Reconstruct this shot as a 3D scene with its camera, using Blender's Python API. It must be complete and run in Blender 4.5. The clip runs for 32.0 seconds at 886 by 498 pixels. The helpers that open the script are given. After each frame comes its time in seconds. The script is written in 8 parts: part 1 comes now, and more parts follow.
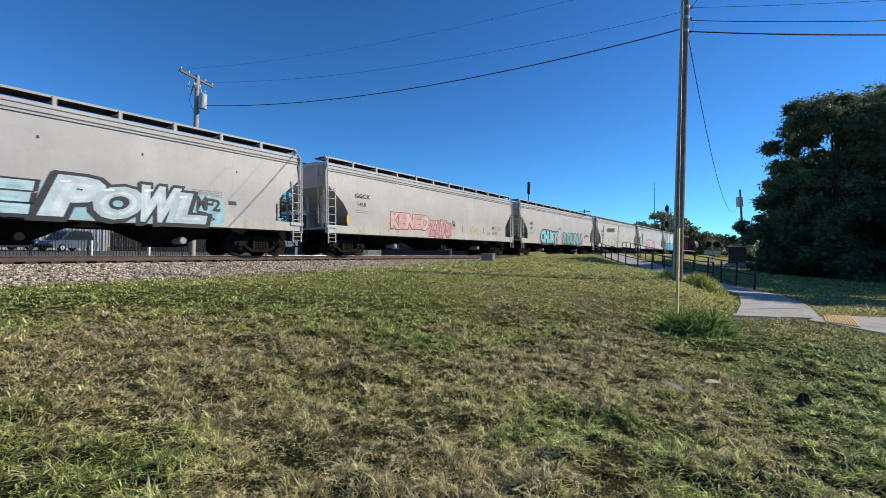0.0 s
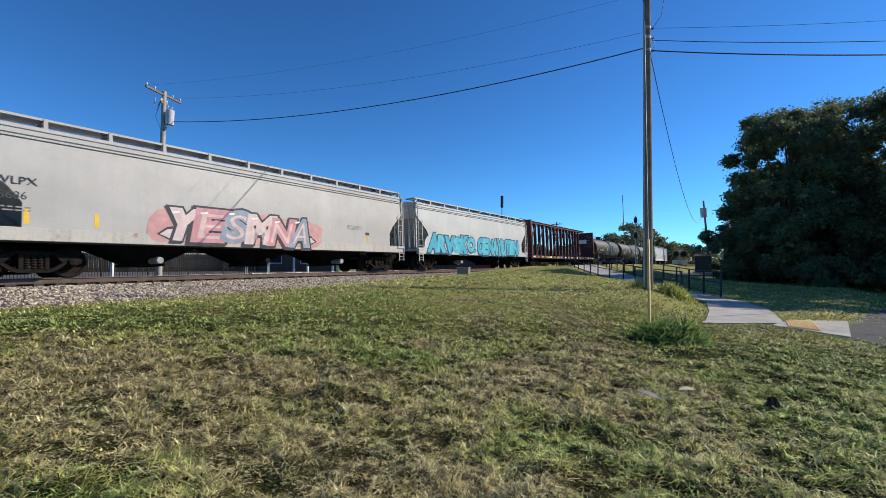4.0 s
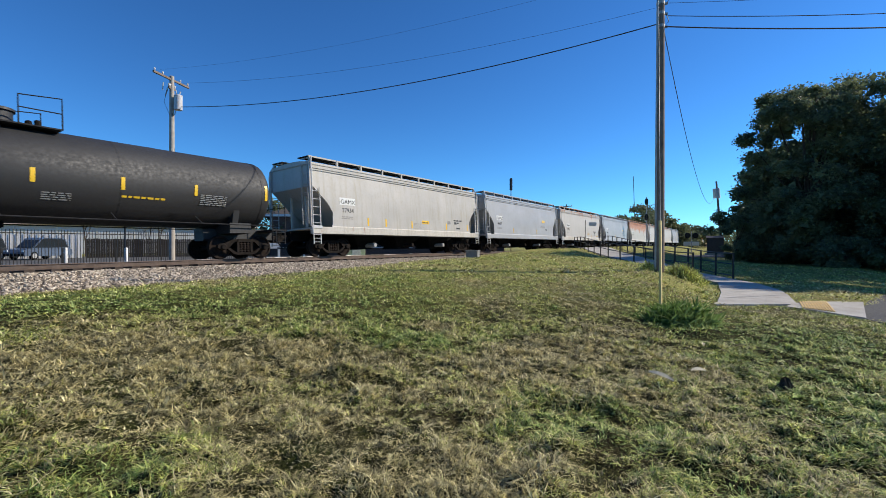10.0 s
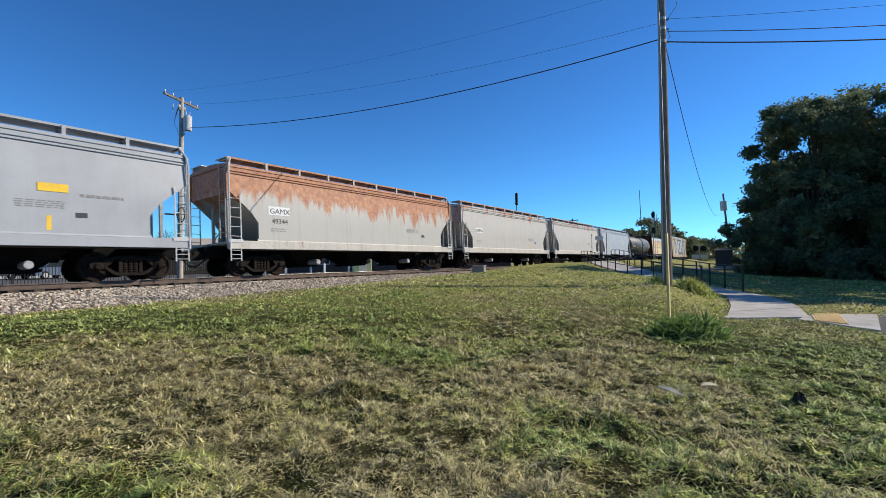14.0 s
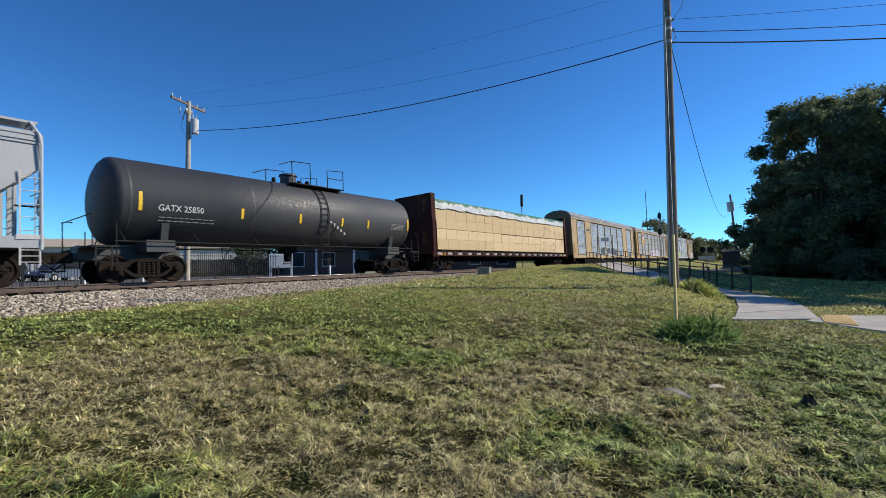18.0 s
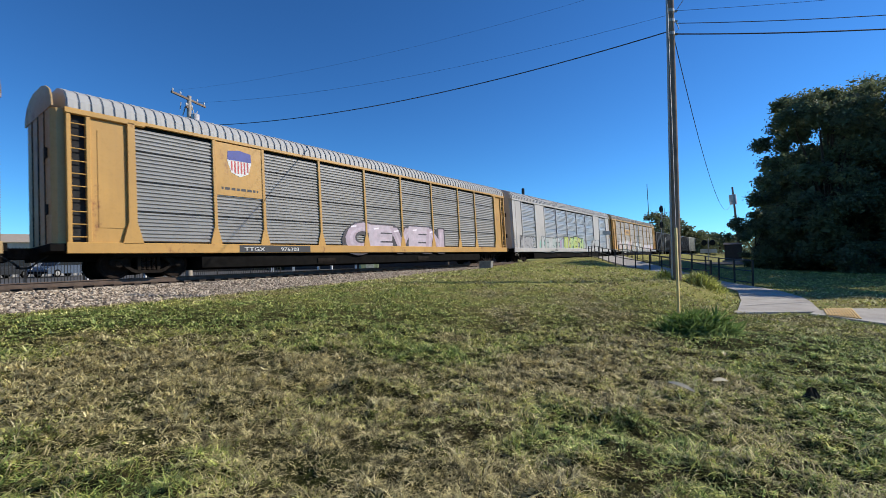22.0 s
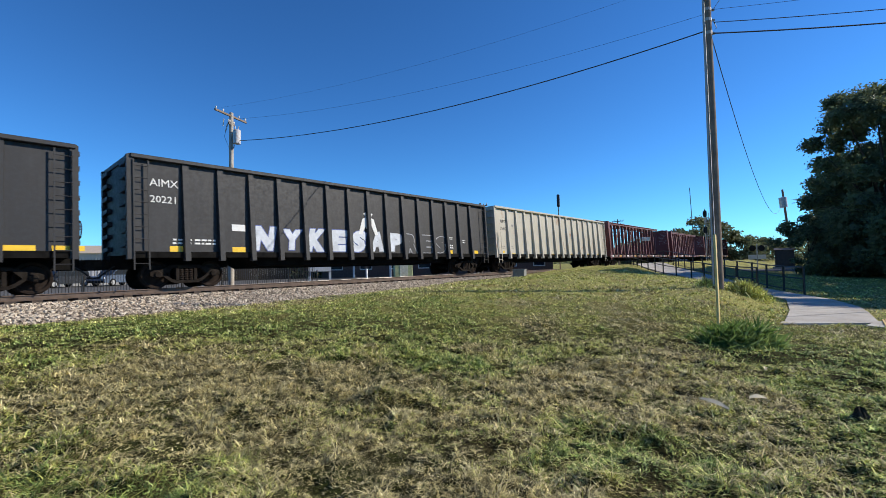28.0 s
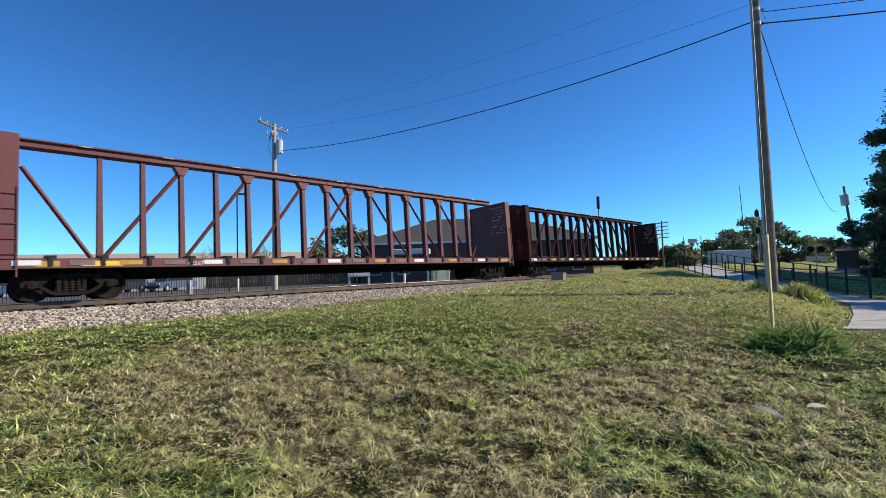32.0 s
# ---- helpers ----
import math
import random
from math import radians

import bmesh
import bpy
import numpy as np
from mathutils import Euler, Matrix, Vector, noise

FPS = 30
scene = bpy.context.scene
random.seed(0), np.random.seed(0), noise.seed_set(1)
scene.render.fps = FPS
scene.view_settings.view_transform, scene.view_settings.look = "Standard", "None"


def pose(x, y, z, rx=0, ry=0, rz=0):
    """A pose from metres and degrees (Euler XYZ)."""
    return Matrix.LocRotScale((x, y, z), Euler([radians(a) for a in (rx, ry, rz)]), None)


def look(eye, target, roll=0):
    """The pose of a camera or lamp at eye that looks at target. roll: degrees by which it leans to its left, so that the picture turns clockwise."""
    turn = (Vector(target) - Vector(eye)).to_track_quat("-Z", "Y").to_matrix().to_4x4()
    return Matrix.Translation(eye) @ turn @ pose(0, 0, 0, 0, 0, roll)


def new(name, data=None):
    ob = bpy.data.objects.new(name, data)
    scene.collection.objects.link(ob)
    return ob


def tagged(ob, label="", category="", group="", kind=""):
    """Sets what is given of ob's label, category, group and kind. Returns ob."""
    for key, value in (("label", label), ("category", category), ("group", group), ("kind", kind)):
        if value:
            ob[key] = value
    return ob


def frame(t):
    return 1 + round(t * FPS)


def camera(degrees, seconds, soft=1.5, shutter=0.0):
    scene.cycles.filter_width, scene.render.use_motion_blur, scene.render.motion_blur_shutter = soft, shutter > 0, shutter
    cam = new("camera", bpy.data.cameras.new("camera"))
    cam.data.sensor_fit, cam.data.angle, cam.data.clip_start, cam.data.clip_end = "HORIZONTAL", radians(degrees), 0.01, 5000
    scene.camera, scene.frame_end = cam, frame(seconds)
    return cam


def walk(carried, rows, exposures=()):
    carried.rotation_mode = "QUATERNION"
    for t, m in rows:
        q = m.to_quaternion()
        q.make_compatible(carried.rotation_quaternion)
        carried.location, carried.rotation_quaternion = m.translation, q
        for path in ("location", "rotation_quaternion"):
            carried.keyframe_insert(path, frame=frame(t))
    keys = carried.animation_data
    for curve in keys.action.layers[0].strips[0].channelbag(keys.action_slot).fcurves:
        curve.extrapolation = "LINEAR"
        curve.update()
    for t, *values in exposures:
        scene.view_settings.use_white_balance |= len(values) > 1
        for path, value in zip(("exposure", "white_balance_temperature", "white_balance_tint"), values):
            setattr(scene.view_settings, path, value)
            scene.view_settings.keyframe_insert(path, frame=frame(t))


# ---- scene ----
cam = camera(89.24, 32.0, 0.6, 0.06)
PATH = [
    (0, pose(0.013, 0, 1.601, 89.68, -1.50, 1.12)),
    (0.5, pose(-0.009, 0, 1.605, 89.89, -1.36, -0.80)),
    (1, pose(-0.006, 0, 1.607, 90.40, -1.16, -1.72)),
    (1.5, pose(-0.012, 0, 1.607, 91.15, -0.95, -2.01)),
    (2, pose(-0.014, 0, 1.613, 91.77, -0.73, -1.98)),
    (2.5, pose(-0.020, 0, 1.614, 91.99, -0.60, -1.93)),
    (3, pose(-0.022, 0, 1.610, 91.96, -0.51, -1.95)),
    (3.5, pose(-0.015, 0, 1.609, 91.80, -0.41, -2.05)),
    (5.5, pose(-0.013, 0, 1.593, 90.68, -0.42, -2.08)),
    (6, pose(-0.020, 0, 1.599, 90.51, -0.35, -1.95)),
    (6.5, pose(-0.021, 0, 1.601, 90.53, -0.32, -1.77)),
    (7, pose(-0.021, 0, 1.598, 90.62, -0.30, -1.67)),
    (7.5, pose(-0.023, 0, 1.595, 90.58, -0.24, -1.52)),
    (8, pose(-0.023, 0, 1.595, 90.37, -0.20, -1.39)),
    (8.5, pose(-0.026, 0, 1.594, 90.11, -0.16, -1.31)),
    (9, pose(-0.036, 0, 1.595, 89.85, -0.16, -1.25)),
    (9.5, pose(-0.037, 0, 1.598, 89.64, -0.09, -1.13)),
    (10, pose(-0.038, 0, 1.596, 89.43, -0.01, -0.94)),
    (10.5, pose(-0.039, 0, 1.595, 89.41, 0.07, -0.76)),
    (11, pose(-0.037, 0, 1.596, 89.58, 0.12, -0.65)),
    (11.5, pose(-0.034, 0, 1.593, 89.94, 0.16, -0.54)),
    (12, pose(-0.034, 0, 1.598, 90.33, 0.30, -0.34)),
    (12.5, pose(-0.023, 0, 1.596, 90.75, 0.53, -0.13)),
    (13, pose(-0.014, 0, 1.595, 91.07, 0.54, -0.03)),
    (13.5, pose(-0.019, 0, 1.592, 91.25, 0.49, -0.08)),
    (14, pose(-0.017, 0, 1.593, 91.41, 0.56, -0.12)),
    (14.5, pose(-0.019, 0, 1.591, 91.52, 0.55, -0.04)),
    (16.5, pose(-0.017, 0, 1.589, 91.73, 0.63, 0.41)),
    (17, pose(-0.017, 0, 1.592, 91.77, 0.64, 0.48)),
    (17.5, pose(-0.017, 0, 1.591, 91.76, 0.66, 0.53)),
    (18, pose(-0.020, 0, 1.589, 91.65, 0.67, 0.54)),
    (18.5, pose(-0.024, 0, 1.589, 91.45, 0.71, 0.51)),
    (19, pose(-0.034, 0, 1.596, 91.19, 0.77, 0.54)),
    (19.5, pose(-0.034, 0, 1.593, 91.05, 0.83, 0.60)),
    (20, pose(-0.035, 0, 1.596, 90.93, 0.86, 0.63)),
    (20.5, pose(-0.039, 0, 1.600, 90.86, 0.84, 0.64)),
    (21, pose(-0.038, 0, 1.597, 90.87, 0.86, 0.64)),
    (21.5, pose(-0.041, 0, 1.595, 90.89, 0.83, 0.67)),
    (22, pose(-0.043, 0, 1.599, 90.90, 0.90, 0.71)),
    (22.5, pose(-0.034, 0, 1.599, 91.04, 0.94, 0.61)),
    (23, pose(-0.032, 0, 1.596, 91.18, 0.89, 0.47)),
    (23.5, pose(-0.036, 0, 1.594, 91.30, 0.83, 0.43)),
    (24, pose(-0.046, 0, 1.599, 91.39, 0.81, 0.47)),
    (24.5, pose(-0.039, 0, 1.599, 91.45, 1.02, 0.64)),
    (25, pose(-0.014, 0, 1.602, 91.14, 1.17, 1.24)),
    (25.5, pose(0.043, 0, 1.612, 91.01, 1.18, 2.21)),
    (27.5, pose(0.133, 0, 1.629, 91.71, 1.18, 4.61)),
    (28, pose(0.126, 0, 1.639, 91.95, 1.23, 5.22)),
    (28.5, pose(0.139, 0, 1.632, 92.19, 1.31, 5.63)),
    (29, pose(0.142, 0, 1.626, 92.35, 1.36, 5.95)),
    (29.5, pose(0.139, 0, 1.625, 92.38, 1.35, 6.32)),
    (30, pose(0.155, 0, 1.612, 92.51, 1.41, 6.82)),
    (30.5, pose(0.147, 0, 1.618, 92.50, 1.42, 7.34)),
    (31, pose(0.149, 0, 1.616, 92.54, 1.55, 7.88)),
    (31.5, pose(0.162, 0, 1.618, 92.56, 1.63, 8.76)),
    (32, pose(0.154, 0, 1.613, 92.67, 1.62, 10.01)),
]
walk(cam, PATH, [(0, 0.08), (5.5, 0.14), (10, 0.2), (17, 0.16), (18.5, 0.06), (20.5, 0.0), (22.5, 0.1), (24, -0.12), (25, -0.1), (27.5, 0.24), (32, 0.26)])

# ---- light ----
SUN_AZ, SUN_EL = 79.0, 34.0          # degrees from +y towards +x, and above the horizon
world = bpy.data.worlds.new("world")
scene.world = world
world.use_nodes = True
wn = world.node_tree
sky = wn.nodes.new("ShaderNodeTexSky")
sky.sky_type, sky.sun_disc = "NISHITA", False
sky.sun_elevation, sky.sun_rotation = radians(SUN_EL), radians(SUN_AZ)
sky.altitude, sky.air_density, sky.dust_density, sky.ozone_density = 1500, 1.0, 0.15, 1.5
wn.nodes["Background"].inputs[1].default_value = 0.101
deep = wn.nodes.new("ShaderNodeGamma")            # the camera's deep, saturated blue
deep.inputs[1].default_value = 1.2
tint = wn.nodes.new("ShaderNodeMix")
tint.data_type, tint.blend_type = "RGBA", "MULTIPLY"
tint.inputs[0].default_value, tint.inputs[7].default_value = 1.0, (0.285, 0.665, 1.0, 1)
wn.links.new(sky.outputs[0], deep.inputs[0])
wn.links.new(deep.outputs[0], tint.inputs[6])
wn.links.new(tint.outputs[2], wn.nodes["Background"].inputs[0])
sun_data = bpy.data.lights.new("sun", "SUN")
sun_data.energy, sun_data.angle, sun_data.color = 5.0, radians(0.53), (1.0, 0.92, 0.79)
sun = new("sun", sun_data)
sd = Vector((math.sin(radians(SUN_AZ)) * math.cos(radians(SUN_EL)), math.cos(radians(SUN_AZ)) * math.cos(radians(SUN_EL)), math.sin(radians(SUN_EL))))
sun.matrix_world = look(sd * 60, (0, 0, 0))

# ---- small tools ----
RNG = random.Random(7)


class Geo:
    """Vertices and faces of one part."""

    def __init__(self):
        self.v, self.f = [], []

    def add(self, vs, fs):
        n = len(self.v)
        self.v += [tuple(p) for p in vs]
        self.f += [tuple(i + n for i in f) for f in fs]
        return self

    def box(self, x0, x1, y0, y1, z0, z1, b=0.0):
        """A box; b chamfers its long edges."""
        if b <= 0:
            vs = [(x, y, z) for z in (z0, z1) for y in (y0, y1) for x in (x0, x1)]
            return self.add(vs, [(0, 2, 3, 1), (4, 5, 7, 6), (0, 1, 5, 4), (2, 6, 7, 3), (0, 4, 6, 2), (1, 3, 7, 5)])
        d = (x1 - x0, y1 - y0, z1 - z0)
        k = d.index(max(d))
        lo, hi = (x0, y0, z0), (x1, y1, z1)
        a, c = [(1, 2), (2, 0), (0, 1)][k]
        prof = [(lo[a] + b, lo[c]), (hi[a] - b, lo[c]), (hi[a], lo[c] + b), (hi[a], hi[c] - b), (hi[a] - b, hi[c]), (lo[a] + b, hi[c]), (lo[a], hi[c] - b), (lo[a], lo[c] + b)]
        vs = []
        for end in (lo[k], hi[k]):
            for p in prof:
                q = [0, 0, 0]
                q[k], q[a], q[c] = end, p[0], p[1]
                vs.append(q)
        return self.add(vs, [tuple(range(7, -1, -1)), tuple(range(8, 16))] + [(i, (i + 1) % 8, 8 + (i + 1) % 8, 8 + i) for i in range(8)])

    def prism(self, poly, axis, a, b):
        """A polygon swept along an axis from a to b. axis 'x': poly is (y, z); 'y': (x, z); 'z': (x, y)."""
        n = len(poly)
        def at(p, e):
            return {"x": (e, p[0], p[1]), "y": (p[0], e, p[1]), "z": (p[0], p[1], e)}[axis]
        vs = [at(p, a) for p in poly] + [at(p, b) for p in poly]
        return self.add(vs, [tuple(range(n - 1, -1, -1)), tuple(range(n, 2 * n))] + [(i, (i + 1) % n, n + (i + 1) % n, n + i) for i in range(n)])

    def rod(self, p, q, r, n=6, r2=None):
        p, q = Vector(p), Vector(q)
        d = (q - p).normalized()
        a = d.cross(Vector((0, 0, 1)) if abs(d.z) < 0.9 else Vector((1, 0, 0))).normalized()
        c = d.cross(a)
        r2 = r if r2 is None else r2
        vs = [p + (a * math.cos(t) + c * math.sin(t)) * r for t in (2 * math.pi * i / n for i in range(n))]
        vs += [q + (a * math.cos(t) + c * math.sin(t)) * r2 for t in (2 * math.pi * i / n for i in range(n))]
        return self.add(vs, [tuple(range(n - 1, -1, -1)), tuple(range(n, 2 * n))] + [(i, (i + 1) % n, n + (i + 1) % n, n + i) for i in range(n)])

    def path(self, pts, r, n=6):
        """A round bar bent along a line of points."""
        pts = [Vector(p) for p in pts]
        vs, up = [], None
        for i, p in enumerate(pts):
            d = (pts[min(i + 1, len(pts) - 1)] - pts[max(i - 1, 0)]).normalized()
            if up is None:
                up = d.cross(Vector((0, 0, 1)) if abs(d.z) < 0.9 else Vector((1, 0, 0))).normalized()
            up = (up - d * up.dot(d)).normalized()
            c = d.cross(up)
            vs += [p + (up * math.cos(t) + c * math.sin(t)) * r for t in (2 * math.pi * k / n for k in range(n))]
        fs = [tuple(range(n - 1, -1, -1)), tuple((len(pts) - 1) * n + k for k in range(n))]
        for i in range(len(pts) - 1):
            fs += [(i * n + k, i * n + (k + 1) % n, (i + 1) * n + (k + 1) % n, (i + 1) * n + k) for k in range(n)]
        return self.add(vs, fs)

    def lathe(self, prof, axis="x", n=24, at=(0, 0, 0)):
        """A profile of (along, radius) turned round an axis."""
        vs = []
        for h, r in prof:
            for i in range(n):
                t = 2 * math.pi * i / n
                c, s = r * math.cos(t), r * math.sin(t)
                p = {"x": (h, c, s), "y": (s, h, c), "z": (c, s, h)}[axis]
                vs.append((p[0] + at[0], p[1] + at[1], p[2] + at[2]))
        fs = []
        for k in range(len(prof) - 1):
            for i in range(n):
                j = (i + 1) % n
                fs.append((k * n + i, k * n + j, (k + 1) * n + j, (k + 1) * n + i))
        fs.append(tuple(range(n - 1, -1, -1)))
        fs.append(tuple((len(prof) - 1) * n + i for i in range(n)))
        return self.add(vs, fs)

    def mesh(self, name, mat, smooth=False):
        me = bpy.data.meshes.new(name)
        me.from_pydata(self.v, [], self.f)
        bm = bmesh.new()
        bm.from_mesh(me)
        bmesh.ops.remove_doubles(bm, verts=bm.verts, dist=1e-5)
        bmesh.ops.recalc_face_normals(bm, faces=bm.faces)
        bm.to_mesh(me)
        bm.free()
        if mat:
            me.materials.append(mat)
        if smooth:
            me.shade_smooth()
            me.set_sharp_from_angle(angle=radians(35))
        return me


CACHE = {}


def shared(key, make, mat, smooth=False):
    """One mesh for all alike parts."""
    if (key, mat.name) not in CACHE:
        CACHE[key, mat.name] = make().mesh(key, mat, smooth)
    return CACHE[key, mat.name]


def link(name, me, parent=None, m=None, label=""):
    ob = new(name, me)
    if parent:
        ob.parent = parent
    if m is not None:
        ob.matrix_basis = m
    return tagged(ob, label) if label else ob


def part(name, geo, mat, parent, label="", smooth=False, m=None):
    return link(name, geo.mesh(name, mat, smooth), parent, m, label)


def thing(name, label, category, m=None, group="", kind=""):
    ob = new(name)
    ob.empty_display_size = 0.3
    if m is not None:
        ob.matrix_basis = m
    return tagged(ob, label, category, group, kind)


def solo(name, geo, mat, label, category="", m=None, group="", kind="", smooth=False):
    ob = link(name, geo.mesh(name, mat, smooth), None, m)
    return tagged(ob, label, category, group, kind)


# ---- materials ----
def material(name, rough=0.6, metal=0.0):
    m = bpy.data.materials.new(name)
    m.use_nodes = True
    b = m.node_tree.nodes["Principled BSDF"]
    b.inputs["Roughness"].default_value, b.inputs["Metallic"].default_value = rough, metal
    b.inputs["Specular IOR Level"].default_value = 0.08 if rough >= 0.85 else 0.5     # dusty, porous surfaces hardly shine
    return m, m.node_tree, b


def node(nt, kind, **sockets):
    n = nt.nodes.new("ShaderNode" + kind)
    for k, v in sockets.items():
        n.inputs[k].default_value = v
    return n


def noise_of(nt, scale, detail=4.0, rough=0.6, stretch=(1, 1, 1), where="Object"):
    """A noise in metres; stretch scales the axes."""
    tc = nt.nodes.new("ShaderNodeTexCoord")
    mp = nt.nodes.new("ShaderNodeMapping")
    mp.inputs["Scale"].default_value = stretch
    nz = node(nt, "TexNoise", Scale=scale, Detail=detail, Roughness=rough)
    nt.links.new(tc.outputs[where], mp.inputs[0])
    nt.links.new(mp.outputs[0], nz.inputs["Vector"])
    return nz.outputs["Fac"]


def ramp(nt, fac, *stops):
    r = nt.nodes.new("ShaderNodeValToRGB")
    els = r.color_ramp.elements
    while len(els) < len(stops):
        els.new(0.5)
    for e, (pos, col) in zip(els, stops):
        e.position = pos
        e.color = (*col, 1) if len(col) == 3 else col
    nt.links.new(fac, r.inputs[0])
    return r.outputs[0]


def mix(nt, fac, a, b, mode="MIX"):
    m = nt.nodes.new("ShaderNodeMix")
    m.data_type, m.blend_type = "RGBA", mode
    for sock, val in ((m.inputs[0], fac), (m.inputs[6], a), (m.inputs[7], b)):
        if isinstance(val, (int, float)):
            sock.default_value = val
        elif isinstance(val, tuple):
            sock.default_value = (*val, 1) if len(val) == 3 else val
        else:
            nt.links.new(val, sock)
    return m.outputs[2]


def bumped(nt, b, fac, strength, dist=0.01):
    n = node(nt, "Bump", Strength=strength, Distance=dist)
    nt.links.new(fac, n.inputs["Height"])
    nt.links.new(n.outputs[0], b.inputs["Normal"])


def steps(c):
    return (c, c, c)


def paint(name, col, dirt=0.35, dirt_col=(0.13, 0.1, 0.075), rust=0.0, rough=0.5, metal=0.0, streak=0.5):
    """Weathered paint: broad fading, downward streaks, grime, specks and patches of rust."""
    m, nt, b = material(name, rough, metal)
    broad = noise_of(nt, 0.55, 3)
    c = mix(nt, ramp(nt, broad, (0.35, steps(0.0)), (0.7, steps(1.0))), tuple(x * 0.88 for x in col), tuple(min(1, x * 1.06) for x in col))
    stk = noise_of(nt, 1.0, 5, 0.65, (5.0, 5.0, 0.35))
    c = mix(nt, ramp(nt, stk, (0.48, steps(0.0)), (0.78, steps(streak * dirt))), c, dirt_col)
    fine = noise_of(nt, 9.0, 6, 0.7)
    c = mix(nt, ramp(nt, fine, (0.52, steps(0.0)), (0.75, steps(dirt * 0.55))), c, dirt_col)
    if rust:
        rs = noise_of(nt, 0.9, 7, 0.72, (1.0, 1.0, 0.55))
        rm = ramp(nt, rs, (0.62 - 0.16 * rust, steps(0.0)), (0.70 - 0.14 * rust, steps(0.9)))
        rc = ramp(nt, noise_of(nt, 6.0, 5, 0.7), (0.3, (0.16, 0.055, 0.02)), (0.7, (0.34, 0.13, 0.045)))
        c = mix(nt, rm, c, rc)
    nt.links.new(c, b.inputs["Base Color"])
    nt.links.new(ramp(nt, fine, (0.3, steps(rough - 0.12)), (0.7, steps(min(1, rough + 0.2)))), b.inputs["Roughness"])
    bumped(nt, b, noise_of(nt, 1.3, 3), 0.25, 0.02)
    return m


def rusty_top(name, col, amount):
    """Light paint with rust that runs down from the roof edge."""
    m, nt, b = material(name, 0.6)
    tc = nt.nodes.new("ShaderNodeTexCoord")
    sp = nt.nodes.new("ShaderNodeSeparateXYZ")
    nt.links.new(tc.outputs["Object"], sp.inputs[0])
    broad = noise_of(nt, 0.6, 3)
    c = mix(nt, broad, tuple(x * 0.86 for x in col), col)
    stk = noise_of(nt, 1.0, 5, 0.65, (5.0, 5.0, 0.3))
    c = mix(nt, ramp(nt, stk, (0.5, steps(0.0)), (0.8, steps(0.3))), c, (0.2, 0.15, 0.1))
    drip = noise_of(nt, 1.0, 7, 0.7, (1.6, 1.6, 0.28))
    h = node(nt, "MapRange")
    h.inputs["From Min"].default_value, h.inputs["From Max"].default_value = 4.5 - 2.3 * amount, 4.55
    h.inputs["To Min"].default_value, h.inputs["To Max"].default_value = -0.34 + 0.12 * amount, -0.33 + 0.66 * amount
    nt.links.new(sp.outputs[2], h.inputs[0])
    ad = nt.nodes.new("ShaderNodeMath")
    nt.links.new(h.outputs[0], ad.inputs[0])
    nt.links.new(drip, ad.inputs[1])
    rm = ramp(nt, ad.outputs[0], (0.54, steps(0.0)), (0.64, steps(0.92)))
    rc = ramp(nt, noise_of(nt, 5.0, 6, 0.7), (0.3, (0.21, 0.06, 0.02)), (0.5, (0.38, 0.135, 0.045)), (0.75, (0.55, 0.27, 0.11)))
    c = mix(nt, rm, c, rc)
    nt.links.new(c, b.inputs["Base Color"])
    bumped(nt, b, noise_of(nt, 1.3, 3), 0.25, 0.02)
    return m


def plain(name, col, rough=0.6, metal=0.0, var=0.25, scale=4.0, bump=0.2):
    m, nt, b = material(name, rough, metal)
    c = ramp(nt, noise_of(nt, scale, 6, 0.65), (0.3, tuple(x * (1 - var) for x in col)), (0.7, tuple(min(1, x * (1 + var)) for x in col)))
    nt.links.new(c, b.inputs["Base Color"])
    if bump:
        bumped(nt, b, noise_of(nt, scale * 5, 5, 0.7), bump, 0.01)
    return m


M = {}
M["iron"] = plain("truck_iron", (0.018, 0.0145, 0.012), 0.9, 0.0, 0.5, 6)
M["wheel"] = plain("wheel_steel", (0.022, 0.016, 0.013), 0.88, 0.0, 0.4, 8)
M["rail"] = plain("rail_steel", (0.11, 0.075, 0.055), 0.6, 0.3, 0.35, 6)
M["railtop"] = plain("rail_head", (0.55, 0.54, 0.52), 0.25, 0.9, 0.12, 5, 0)
M["tie"] = plain("tie_wood", (0.075, 0.058, 0.047), 0.9, 0, 0.45, 5, 0.5)
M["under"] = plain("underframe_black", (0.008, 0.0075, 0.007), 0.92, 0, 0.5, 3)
M["black"] = paint("tank_black", (0.017, 0.017, 0.018), 0.3, (0.05, 0.045, 0.04), 0, 0.6)
M["greyblack"] = paint("tank_charcoal", (0.034, 0.036, 0.04), 0.35, (0.08, 0.07, 0.06), 0, 0.55)
M["gon"] = paint("gondola_black", (0.019, 0.019, 0.021), 0.4, (0.06, 0.055, 0.05), 0, 0.6)
M["cream"] = paint("cream_paint", (0.46, 0.43, 0.355), 0.5, (0.2, 0.16, 0.11), 0.2, 0.6)
M["white"] = paint("hopper_white", (0.455, 0.43, 0.40), 0.35, (0.3, 0.24, 0.17), 0, 0.5)
M["white2"] = paint("hopper_offwhite", (0.48, 0.452, 0.405), 0.55, (0.3, 0.24, 0.16), 0, 0.55)
M["white3"] = paint("hopper_clean_white", (0.52, 0.52, 0.495), 0.25, (0.3, 0.26, 0.2), 0, 0.5)
M["grey"] = paint("hopper_grey", (0.36, 0.365, 0.375), 0.28, (0.25, 0.22, 0.18), 0, 0.42)
M["greyw"] = paint("hopper_warm_grey", (0.43, 0.41, 0.38), 0.5, (0.27, 0.23, 0.12), 0, 0.5, 0, 1.0)
